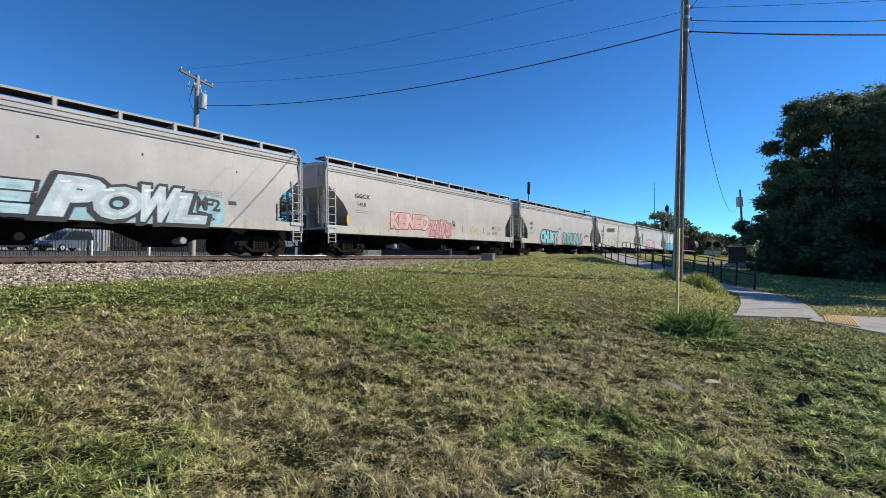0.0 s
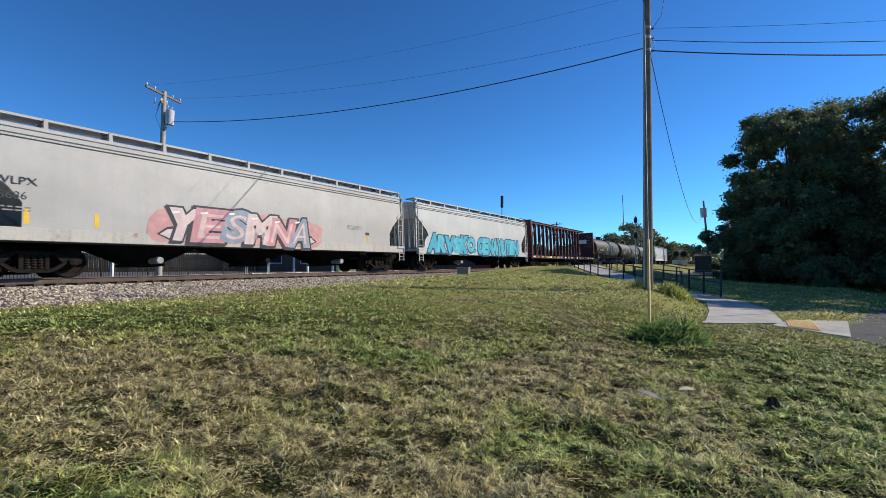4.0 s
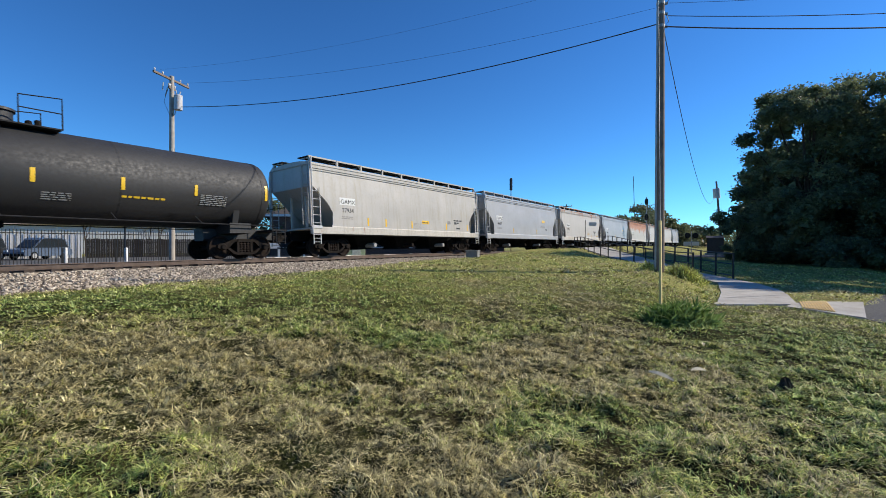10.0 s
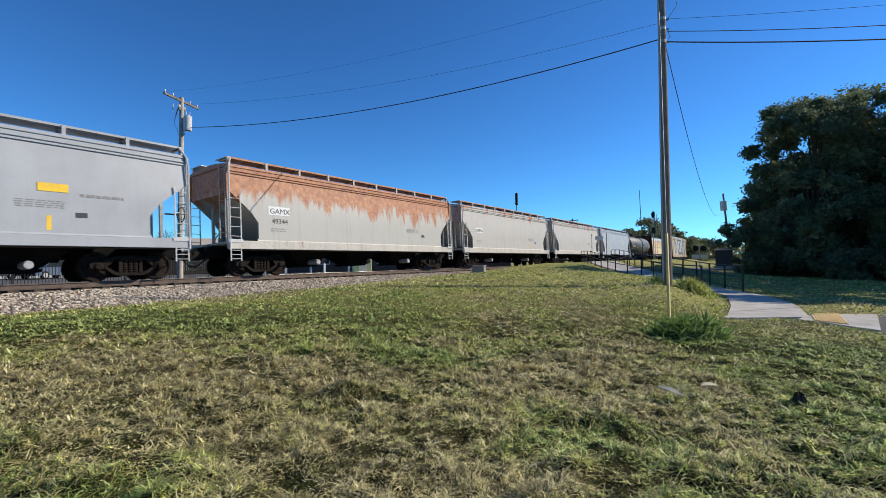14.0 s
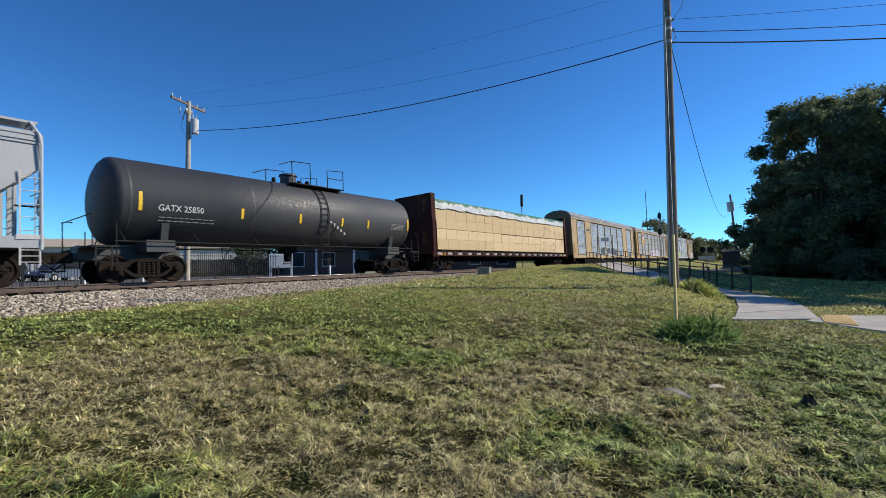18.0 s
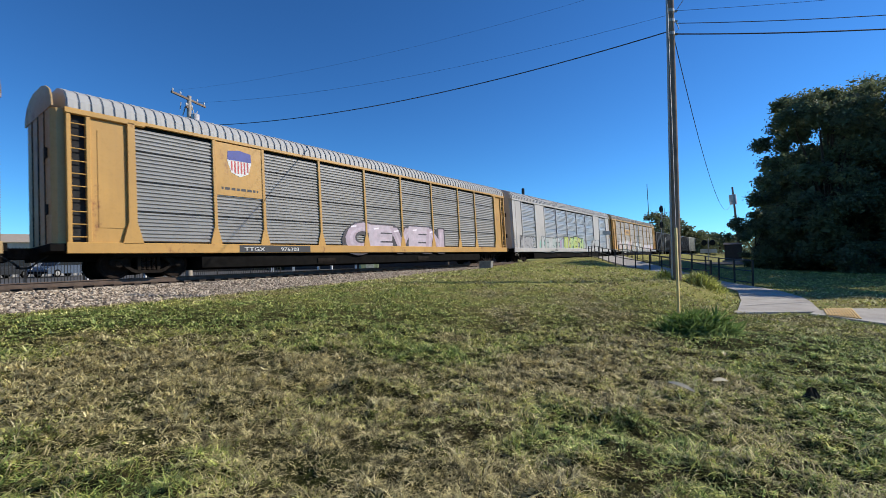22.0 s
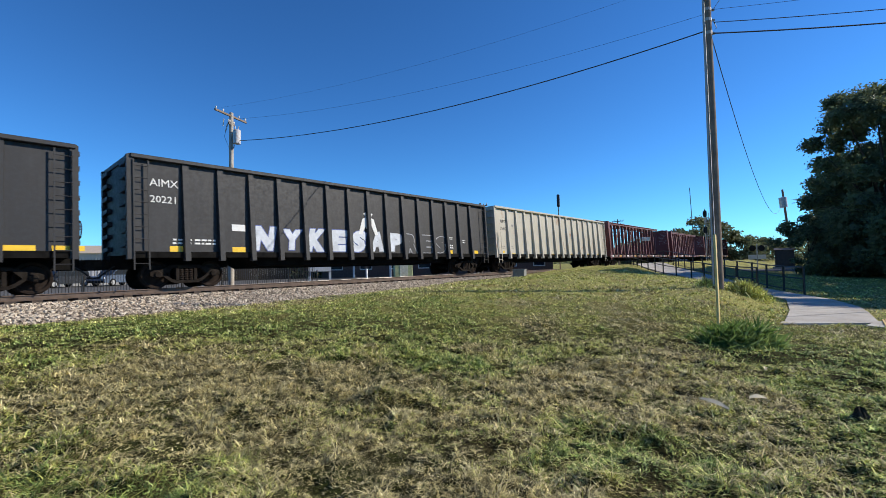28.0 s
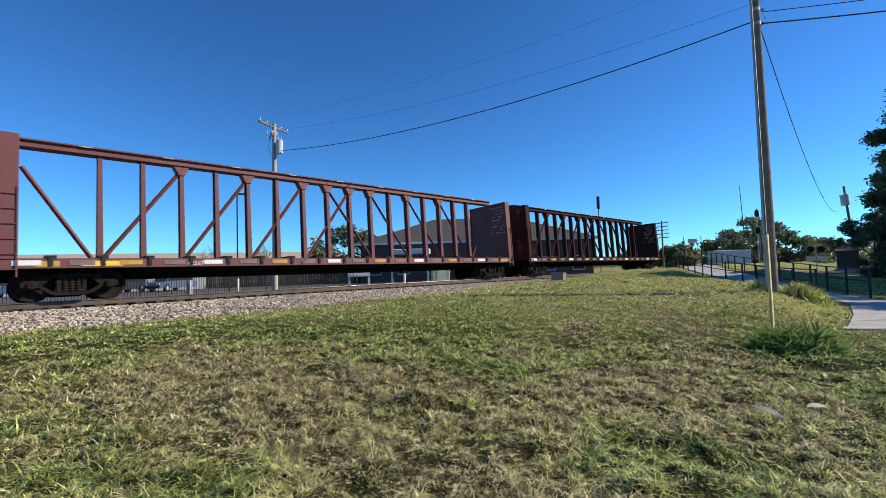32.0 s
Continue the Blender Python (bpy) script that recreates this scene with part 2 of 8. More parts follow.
M["railpaint"] = paint("pale_rail_paint", (0.50, 0.50, 0.49), 0.4, (0.2, 0.16, 0.12), 0.0, 0.5)
M["sillpaint"] = paint("scuffed_cream_sill", (0.50, 0.47, 0.41), 0.85, (0.17, 0.13, 0.09), 0.08, 0.6)
M["rust1"] = rusty_top("hopper_rust_edge", (0.45, 0.43, 0.40), 0.7)
M["rust2"] = rusty_top("hopper_rust_runs", (0.44, 0.425, 0.385), 1.16)
M["red"] = paint("centerbeam_oxide", (0.145, 0.040, 0.037), 0.5, (0.09, 0.055, 0.05), 0.1, 0.6)
M["red2"] = paint("centerbeam_dark_oxide", (0.055, 0.022, 0.019), 0.5, (0.04, 0.028, 0.024), 0.2, 0.86)
M["red3"] = paint("centerbeam_maroon", (0.085, 0.027, 0.026), 0.5, (0.05, 0.035, 0.03), 0.15, 0.75)
M["yellow"] = paint("rack_yellow", (0.52, 0.29, 0.07), 0.5, (0.28, 0.17, 0.07), 0.15, 0.5)
M["tan"] = paint("rack_tan", (0.47, 0.315, 0.14), 0.6, (0.25, 0.17, 0.1), 0.2, 0.55)
M["zinc"] = paint("galvanised_panel", (0.42, 0.43, 0.44), 0.3, (0.3, 0.26, 0.2), 0, 0.36, 0.65)
M["zincg"] = paint("grey_zinc_panel", (0.29, 0.29, 0.285), 0.35, (0.22, 0.19, 0.15), 0, 0.42, 0.35)
M["zincd"] = paint("dull_panel", (0.36, 0.325, 0.285), 0.6, (0.22, 0.165, 0.11), 0, 0.45, 0.4)
M["roofw"] = paint("rack_roof", (0.40, 0.40, 0.395), 0.35, (0.26, 0.23, 0.2), 0, 0.6, 0.0)
M["roofd"] = paint("dull_rack_roof", (0.27, 0.25, 0.225), 0.5, (0.16, 0.13, 0.1), 0.1, 0.7, 0.0)
M["silverw"] = paint("white_rack_paint", (0.47, 0.455, 0.44), 0.35, (0.3, 0.26, 0.21), 0, 0.55, 0.0)
# The rack tan darkened, so the end doors carry that end's shade.
M["tan_shaded"] = paint("rack_end_shaded_tan", (0.17, 0.115, 0.06), 0.6, (0.1, 0.07, 0.04), 0.2, 0.6)
M["strap"] = plain("brown_strap", (0.20, 0.14, 0.08), 0.6, 0, 0.2, 6, 0)
M["dash"] = plain("dull_grey_paint", (0.16, 0.12, 0.1), 0.7, 0, 0.3, 5, 0)
M["stripe_dull"] = plain("dull_yellow", (0.42, 0.25, 0.04), 0.5, 0, 0.3, 6, 0)
M["faded"] = plain("faded_lettering", (0.30, 0.30, 0.29), 0.6, 0, 0.35, 9, 0)
M["stripe"] = plain("reflective_yellow", (0.80, 0.50, 0.03), 0.35, 0, 0.12, 6, 0)
M["lettw"] = plain("white_lettering", (0.66, 0.66, 0.64), 0.5, 0, 0.08, 8, 0)
M["lettb"] = plain("black_lettering", (0.03, 0.03, 0.032), 0.5, 0, 0.1, 8, 0)
M["letty"] = plain("yellow_lettering", (0.75, 0.55, 0.08), 0.5, 0, 0.1, 8, 0)
M["lettg"] = plain("grey_lettering", (0.22, 0.21, 0.2), 0.5, 0, 0.1, 8, 0)
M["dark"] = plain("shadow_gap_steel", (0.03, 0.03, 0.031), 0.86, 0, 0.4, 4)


SPRAY = {}


def spray(col):
    k = tuple(round(c, 3) for c in col)
    if k not in SPRAY:
        SPRAY[k] = plain(f"spray_paint", col, 0.55, 0, 0.22, 2.5, 0)
    return SPRAY[k]

# ---- the plan ----
# The railway's own frame: x along the track (the train comes from +x), y away from the camera, z = 0 on the rails.
PHI, TRACK, RAIL_Z, CANT = 35.30, 18.06, 0.985, 2.91
RAILWAY = pose(-TRACK * math.cos(radians(PHI)), TRACK * math.sin(radians(PHI)), RAIL_Z, 0, 0, 90 - PHI)
CANTED = RAILWAY @ pose(0, 0, 0, -CANT)
CU = (math.sin(radians(PHI)), math.cos(radians(PHI)))


def smooth(a, b, x):
    t = np.clip((x - a) / (b - a), 0, 1)
    return t * t * (3 - 2 * t)


def height(x, y):
    """The ground's height: level at the camera, rising to the track, with a mound where the path meets it."""
    x, y = np.asarray(x, float), np.asarray(y, float)
    s = x * CU[0] + y * CU[1]
    q = TRACK - (-x * CU[1] + y * CU[0])          # distance to the track on the camera's side
    toe = np.interp(s, [-40, 8, 11, 15.5, 24, 31, 36, 60, 120], [0.59, 0.59, 0.64, 0.78, 0.85, 1.14, 1.36, 1.25, 0.8])
    rise = 0.64 * smooth(5, 17, s) * (1 - 0.85 * smooth(15.4, 17.2, q)) * (1 - 0.35 * smooth(20, 40, s))
    g = 1 - smooth(7.5, 17.5, q)
    z = toe * g + rise * (1 - g) + 0.19 * np.exp(-((q - 9) / 3.0) ** 2) * smooth(3, 10, s) * (1 - smooth(20, 28, s))
    z = z + 0.02 * np.sin(x * 1.3 + 0.6 * y) * np.sin(y * 0.9 - 0.4 * x) + 0.012 * np.sin(x * 4.1 + 1.7 * y) * np.sin(y * 3.3 - x)
    # the path's ramp up to the crossing, and the level ground by the street
    ramp_z = np.interp(y, [10, 19, 22, 30, 35, 42, 50], [0.05, 0.12, 0.17, 0.57, 0.85, 1.33, 1.38])
    z = z + (ramp_z - z) * smooth(9.7, 11.3, x) * smooth(14, 18, y) * (q > 3.0)
    z = z + (0.25 - z) * smooth(17.5, 24, x) * (q > 6)
    street = (x - 9.2) * 0.69 - (y - 8.2) * 0.72
    z = z + (0.0 - z) * smooth(-2.2, -0.3, street) * (1 - smooth(9, 14, street) * 0.6) * (x > 3)
    z = z - (z - np.minimum(z, 0.3)) * smooth(5.9, 4.7, q) * (1 - 0.9 * smooth(14, 26, s))
    bank = np.where(q < 3.0, np.minimum(z, 0.62), z)
    z = np.where(q < -3.5, 0.3, bank)
    away = np.hypot(x, y)
    return z * (1 - smooth(150, 400, away)) + 0.3 * smooth(150, 400, away)


def grain(x, y, size, seed):
    """Smooth noise from 0 to 1 over the ground, its lumps about as wide as size."""
    table = np.random.default_rng(seed).random((64, 64))
    u, v = x / size + 1000.0, y / size + 1000.0
    i, j = np.floor(u).astype(int), np.floor(v).astype(int)
    fu, fv = u - i, v - j
    fu, fv = fu * fu * (3 - 2 * fu), fv * fv * (3 - 2 * fv)
    a, b = table[i % 64, j % 64], table[(i + 1) % 64, j % 64]
    c, d = table[i % 64, (j + 1) % 64], table[(i + 1) % 64, (j + 1) % 64]
    return (a * (1 - fu) + b * fu) * (1 - fv) + (c * (1 - fu) + d * fu) * fv

# The edges of the concrete path
PATH_L = [(6.95, 11.05), (8.75, 13.66), (10.7, 16.9), (11.4, 19.6), (11.95, 26.5), (12.2, 31), (12.85, 37), (14.3, 45)]
PATH_R = [(8.98, 11.02), (11.25, 14.5), (12.2, 17.0), (12.55, 19.1), (13.5, 24.4), (14.4, 30), (15.2, 36), (16.7, 45)]

# Matted heaps of clippings on the lawn: x, y, radius, height
HEAPS = ((-1.05, 5.0, 0.22, 0.09), (-0.62, 5.2, 0.25, 0.07), (-2.15, 4.3, 0.3, 0.07), (-1.75, 4.35, 0.22, 0.06), (0.95, 3.45, 0.22, 0.1), (1.3, 3.6, 0.25, 0.09), (2.05, 3.4, 0.22, 0.07), (-0.55, 2.9, 0.2, 0.09), (0.7, 3.0, 0.25, 0.09),
         (1.6, 4.3, 0.3, 0.07), (2.7, 6.6, 0.35, 0.06), (4.6, 7.6, 0.4, 0.06), (-3.2, 3.4, 0.25, 0.07), (-2.4, 3.0, 0.2, 0.07), (3.3, 3.7, 0.25, 0.06), (0.2, 4.1, 0.25, 0.05), (3.8, 5.4, 0.3, 0.05), (-0.2, 6.4, 0.35, 0.06), (1.0, 5.6, 0.3, 0.06))


def lawn_height(x, y):
    """The ground with the lumps of the mown lawn on it, out to where the paving begins."""
    x, y = np.asarray(x, float), np.asarray(y, float)
    u, v = x + 0.12 * (grain(x, y, 0.3, 21) - 0.5), y + 0.12 * (grain(x, y, 0.3, 22) - 0.5)
    k = 0.045 * (grain(u, v, 0.55, 23) - 0.5) + 0.05 * (grain(u, v, 0.22, 24) - 0.5) + 0.08 * (grain(u, v, 0.105, 25) - 0.5)
    for hx, hy, r, h in HEAPS:
        k = k + h * np.exp(-(((x - hx) / r) ** 2 + ((y - hy) / (0.75 * r)) ** 2) ** 1.5)
    left, right = (np.interp(y, [p[1] for p in e], [p[0] for p in e]) for e in (PATH_L, PATH_R))
    under = (y > 11.3) & (y < 45) & (x > left + 0.15) & (x < right - 0.15)
    return height(x, y) + k * (1 - smooth(9.0, 12.4, np.hypot(x, y))) - 0.07 * under


def hgt(x, y):
    return float(height(x, y))


def from_rail(x, y):
    """The world's x and y of a place in the railway's frame."""
    p = RAILWAY @ Vector((x, y, 0))
    return p.x, p.y


# ---- ground ----
def lawn_material():
    m, nt, b = material("lawn_soil_and_thatch", 0.95)
    big = noise_of(nt, 0.35, 4, 0.6)
    mid = noise_of(nt, 1.6, 5, 0.65)
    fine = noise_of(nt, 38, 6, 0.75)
    # Near-black soil tones also hold the shade of the gaps between tufts.
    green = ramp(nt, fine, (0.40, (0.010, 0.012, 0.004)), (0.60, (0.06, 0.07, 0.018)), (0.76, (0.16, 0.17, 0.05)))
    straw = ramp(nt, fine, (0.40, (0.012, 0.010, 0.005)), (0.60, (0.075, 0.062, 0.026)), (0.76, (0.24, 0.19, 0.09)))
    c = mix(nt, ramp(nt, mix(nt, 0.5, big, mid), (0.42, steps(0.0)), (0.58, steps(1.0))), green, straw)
    # short yellow turf up the bank
    tc = nt.nodes.new("ShaderNodeTexCoord")
    sp = nt.nodes.new("ShaderNodeSeparateXYZ")
    nt.links.new(tc.outputs["Object"], sp.inputs[0])
    bank = node(nt, "MapRange")
    bank.inputs["From Min"].default_value, bank.inputs["From Max"].default_value = 8.0, 13.0
    nt.links.new(sp.outputs[1], bank.inputs[0])
    turf = ramp(nt, fine, (0.36, (0.07, 0.07, 0.02)), (0.55, (0.30, 0.28, 0.09)), (0.74, (0.55, 0.50, 0.2)))
    c = mix(nt, bank.outputs[0], c, turf)
    nt.links.new(c, b.inputs["Base Color"])
    bumped(nt, b, fine, 0.9, 0.03)
    return m


M["lawn"] = lawn_material()


def axis_steps(lo, hi, near_lo, near_hi, step):
    a = list(np.arange(near_lo, near_hi + 0.01, step))
    d, x = step, near_hi
    while x < hi:
        d *= 1.25
        x = min(hi, x + d)
        a.append(x)
    d, x = step, near_lo
    while x > lo:
        d *= 1.25
        x = max(lo, x - d)
        a.insert(0, x)
    return np.array(a)


def sheet(name, xs, ys, zf, mat):
    gx, gy = np.meshgrid(xs, ys)
    gz = zf(gx, gy)
    nx, ny = len(xs), len(ys)
    v = np.stack([gx, gy, gz], -1).reshape(-1, 3)
    i = np.arange(nx * ny).reshape(ny, nx)
    f = np.stack([i[:-1, :-1], i[:-1, 1:], i[1:, 1:], i[1:, :-1]], -1).reshape(-1, 4)
    me = bpy.data.meshes.new(name)
    me.from_pydata(v.tolist(), [], f.tolist())
    me.materials.append(mat)
    me.shade_smooth()
    return me


def denser(a, lo, hi, step):
    return np.concatenate([a[a < lo], np.arange(lo, hi, step), a[a >= hi]])


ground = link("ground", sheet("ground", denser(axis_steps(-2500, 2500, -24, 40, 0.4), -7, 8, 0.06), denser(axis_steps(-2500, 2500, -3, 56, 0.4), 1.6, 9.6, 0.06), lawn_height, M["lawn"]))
tagged(ground, "mown lawn of green and dried grass rising to the railway", "ground", kind="structure")


# ---- railway ----
def ballast_material():
    m, nt, b = material("ballast_stone", 0.9)
    oi = nt.nodes.new("ShaderNodeNewGeometry")
    per = oi.outputs["Random Per Island"]
    c = ramp(nt, per, (0.0, (0.13, 0.10, 0.07)), (0.3, (0.38, 0.30, 0.21)), (0.6, (0.56, 0.46, 0.335)), (1.0, (0.74, 0.64, 0.49)))
    c = mix(nt, 0.35, c, ramp(nt, noise_of(nt, 25, 5, 0.7), (0.3, (0.1, 0.08, 0.07)), (0.7, (0.5, 0.43, 0.37))))
    nt.links.new(c, b.inputs["Base Color"])
    bumped(nt, b, noise_of(nt, 40, 4), 0.5, 0.01)
    return m


def bed_material():
    m, nt, b = material("ballast_bed", 0.95)
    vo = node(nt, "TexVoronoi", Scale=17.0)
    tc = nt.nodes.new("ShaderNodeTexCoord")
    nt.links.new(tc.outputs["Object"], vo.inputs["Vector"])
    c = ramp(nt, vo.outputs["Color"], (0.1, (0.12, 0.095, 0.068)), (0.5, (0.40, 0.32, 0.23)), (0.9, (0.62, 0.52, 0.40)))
    # The crevices between the drawn stones carry their shade in the colour.
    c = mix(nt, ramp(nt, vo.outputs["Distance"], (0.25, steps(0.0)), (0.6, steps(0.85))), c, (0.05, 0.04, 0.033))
    c = mix(nt, ramp(nt, noise_of(nt, 0.5, 4), (0.4, steps(0.0)), (0.75, steps(0.4))), c, (0.14, 0.1, 0.08))
    nt.links.new(c, b.inputs["Base Color"])
    bumped(nt, b, vo.outputs["Distance"], 1.0, 0.04)
    return m


M["stone"], M["bed"] = ballast_material(), bed_material()
BED = [(-5.7, -0.56), (-5.0, -0.42), (-3.3, -0.31), (-1.75, -0.20), (1.7, -0.27), (3.6, -0.8), (3.6, -1.3), (-5.7, -1.3)]
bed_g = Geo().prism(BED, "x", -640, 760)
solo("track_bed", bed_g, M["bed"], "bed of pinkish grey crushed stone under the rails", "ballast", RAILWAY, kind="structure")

RAIL_PROF = [(-0.07, -0.17), (0.07, -0.17), (0.07, -0.155), (0.012, -0.135), (0.012, -0.04), (0.037, -0.03), (0.037, -0.006), (0.03, 0.0), (-0.03, 0.0), (-0.037, -0.006), (-0.037, -0.03), (-0.012, -0.04), (-0.012, -0.135), (-0.07, -0.155)]
for side in (-0.755, 0.755):
    rail = thing("rail", "steel rail with a polished running surface", "rail", CANTED, "rails of the track", "structure")
    part("rail_web", Geo().prism([(p[0] + side, p[1] - 0.003) for p in RAIL_PROF], "x", -640, 760), M["rail"], rail)
    part("rail_head", Geo().prism([(side - 0.03, -0.004), (side + 0.03, -0.004), (side + 0.028, 0.0), (side - 0.028, 0.0)], "x", -640, 760), M["railtop"], rail, "polished running surface")

tie_me = Geo().box(-0.115, 0.115, -1.3, 1.3, -0.36, -0.175, 0.012).mesh("tie", M["tie"])
track_ties = thing("sleeper_row", "dark weathered wooden sleepers under the rails", "sleepers", CANTED, kind="structure")
for i in range(280):
    link("tie", tie_me, track_ties, pose(-20 + i * 0.53 + RNG.uniform(-0.03, 0.03), RNG.uniform(-0.03, 0.03), RNG.uniform(-0.006, 0.004), 0, 0, RNG.uniform(-0.8, 0.8)))
far_ties = Geo()
for x0, n in ((-160, 260), (129, 500)):
    for i in range(n):
        x = x0 + i * 0.53
        far_ties.box(x - 0.115, x + 0.115, -1.3, 1.3, -0.36, -0.175)
tagged(part("far_ties", far_ties, M["tie"], track_ties), kind="stuff")


def stone_shape(rng):
    """A small angular stone."""
    g = Geo()
    r = [rng.uniform(0.65, 1.1) for _ in range(8)]
    top = [(r[i] * math.cos(i * math.pi / 2 + rng.uniform(-0.5, 0.5)), r[i] * math.sin(i * math.pi / 2 + rng.uniform(-0.5, 0.5)), rng.uniform(0.3, 0.7)) for i in range(4)]
    low = [(1.1 * r[4 + i] * math.cos(i * math.pi / 2 + 0.5), 1.1 * r[4 + i] * math.sin(i * math.pi / 2 + 0.5), -0.5) for i in range(4)]
    vs = low + top
    fs = [(3, 2, 1, 0), (4, 5, 6, 7)] + [(i, (i + 1) % 4, 4 + (i + 1) % 4, 4 + i) for i in range(4)]
    return g.add(vs, fs)


def bed_top(y):
    return float(np.interp(y, [p[0] for p in BED[:6]], [p[1] for p in BED[:6]]))


def scatter_stones():
    """Loose stones on the bed's near shoulder, the nearest as pieces of their own."""
    shapes = [stone_shape(RNG) for _ in range(8)]
    meshes = [s.mesh("stone", M["stone"]) for s in shapes]
    heap = thing("ballast_shoulder", "loose crushed stones of pink, tan and grey ballast", "ballast", RAILWAY, kind="structure")
    for i in range(260):
        y = -RNG.uniform(1.5, 5.0)
        k = RNG.uniform(0.032, 0.06)
        ob = link("stone", RNG.choice(meshes), heap)
        ob.matrix_basis = Matrix.LocRotScale((RNG.uniform(-2, 12), y, bed_top(y) + k * 0.3), Euler((RNG.uniform(-0.5, 0.5), RNG.uniform(-0.5, 0.5), RNG.uniform(0, 6))), (k, k * RNG.uniform(0.7, 1.1), k * RNG.uniform(0.6, 1)))
    vs, fs = [], []
    base = [np.array(s.v) for s in shapes]
    n = 24000
    gen = np.random.default_rng(3)
    for i in range(n):
        x = gen.uniform(-6, 34) if gen.random() < 0.8 else gen.uniform(30, 60)
        y = -gen.uniform(0.9, 5.4 if x < 16 else 4.2)
        k = gen.uniform(0.025, 0.055)
        a = gen.uniform(0, 6.3)
        b = base[i % 8] * (k, k * gen.uniform(0.7, 1.2), k * gen.uniform(0.6, 1.0))
        c, s = math.cos(a), math.sin(a)
        b = np.stack([b[:, 0] * c - b[:, 1] * s, b[:, 0] * s + b[:, 1] * c, b[:, 2] + gen.uniform(-0.3, 0.3) * b[:, 0]], 1) + (x, y, bed_top(y) + k * 0.25)
        m0 = len(vs)
        vs += b.tolist()
        fs += [tuple(j + m0 for j in f) for f in shapes[i % 8].f]
    me = bpy.data.meshes.new("loose_stones")
    me.from_pydata(vs, [], fs)
    me.materials.append(M["stone"])
    tagged(link("loose_stones", me, heap), kind="stuff")


scatter_stones()

# ---- paving ----
def concrete_material():
    m, nt, b = material("worn_concrete", 0.9)
    c = ramp(nt, noise_of(nt, 1.2, 6, 0.65), (0.3, (0.36, 0.33, 0.29)), (0.7, (0.52, 0.49, 0.44)))
    c = mix(nt, ramp(nt, noise_of(nt, 60, 3), (0.45, steps(0.0)), (0.7, steps(0.35))), c, (0.22, 0.2, 0.18))
    c = mix(nt, ramp(nt, noise_of(nt, 4, 6, 0.75), (0.56, steps(0.0)), (0.7, steps(0.5))), c, (0.2, 0.17, 0.13))
    nt.links.new(c, b.inputs["Base Color"])
    bumped(nt, b, noise_of(nt, 90, 4), 0.4, 0.004)
    return m


def asphalt_material():
    m, nt, b = material("worn_asphalt", 0.9)
    c = ramp(nt, noise_of(nt, 120, 3, 0.7), (0.35, (0.05, 0.05, 0.052)), (0.65, (0.16, 0.155, 0.15)))
    c = mix(nt, ramp(nt, noise_of(nt, 1.0, 5), (0.4, steps(0.0)), (0.7, steps(0.5))), c, (0.11, 0.105, 0.1))
    nt.links.new(c, b.inputs["Base Color"])
    bumped(nt, b, noise_of(nt, 150, 3), 0.7, 0.006)
    return m


M["concrete"], M["asphalt"] = concrete_material(), asphalt_material()
M["tactile"] = plain("tactile_yellow", (0.62, 0.42, 0.16), 0.8, 0, 0.25, 5)
M["galv"] = plain("galvanised_steel", (0.36, 0.36, 0.35), 0.6, 0.15, 0.2, 4)
M["fence"] = plain("black_steel_fence", (0.012, 0.012, 0.013), 0.5, 0.2, 0.3, 4, 0)
M["wood"] = plain("pole_wood", (0.21, 0.16, 0.125), 0.9, 0, 0.3, 3, 0.4)
M["wood_pale"] = plain("bleached_pole_wood", (0.40, 0.36, 0.31), 0.9, 0, 0.25, 3, 0.4)
M["cable"] = plain("cable", (0.018, 0.018, 0.02), 0.6, 0, 0.1, 3, 0)
M["insul"] = plain("insulator_porcelain", (0.55, 0.52, 0.5), 0.3, 0, 0.2, 8, 0)


def slab_row(owner, left, right, lift=0.035, gap=0.012):
    """Concrete slabs between two edge lines."""
    for (a, b), (c, d) in zip(zip(left, left[1:]), zip(right, right[1:])):
        n = max(1, round(math.dist(a, b) / 1.6))
        for k in range(n):
            f0, f1 = k / n + gap / 2, (k + 1) / n - gap / 2
            quad = [(a[0] + (b[0] - a[0]) * f0, a[1] + (b[1] - a[1]) * f0), (c[0] + (d[0] - c[0]) * f0, c[1] + (d[1] - c[1]) * f0), (c[0] + (d[0] - c[0]) * f1, c[1] + (d[1] - c[1]) * f1), (a[0] + (b[0] - a[0]) * f1, a[1] + (b[1] - a[1]) * f1)]
            up = [(x, y, hgt(x, y) + lift + RNG.uniform(-0.004, 0.004)) for x, y in quad]
            g = Geo().add(up + [(x, y, z - 0.14) for x, y, z in up], [(0, 1, 2, 3), (7, 6, 5, 4), (0, 4, 5, 1), (1, 5, 6, 2), (2, 6, 7, 3), (3, 7, 4, 0)])
            part("slab", g, M["concrete"], owner)


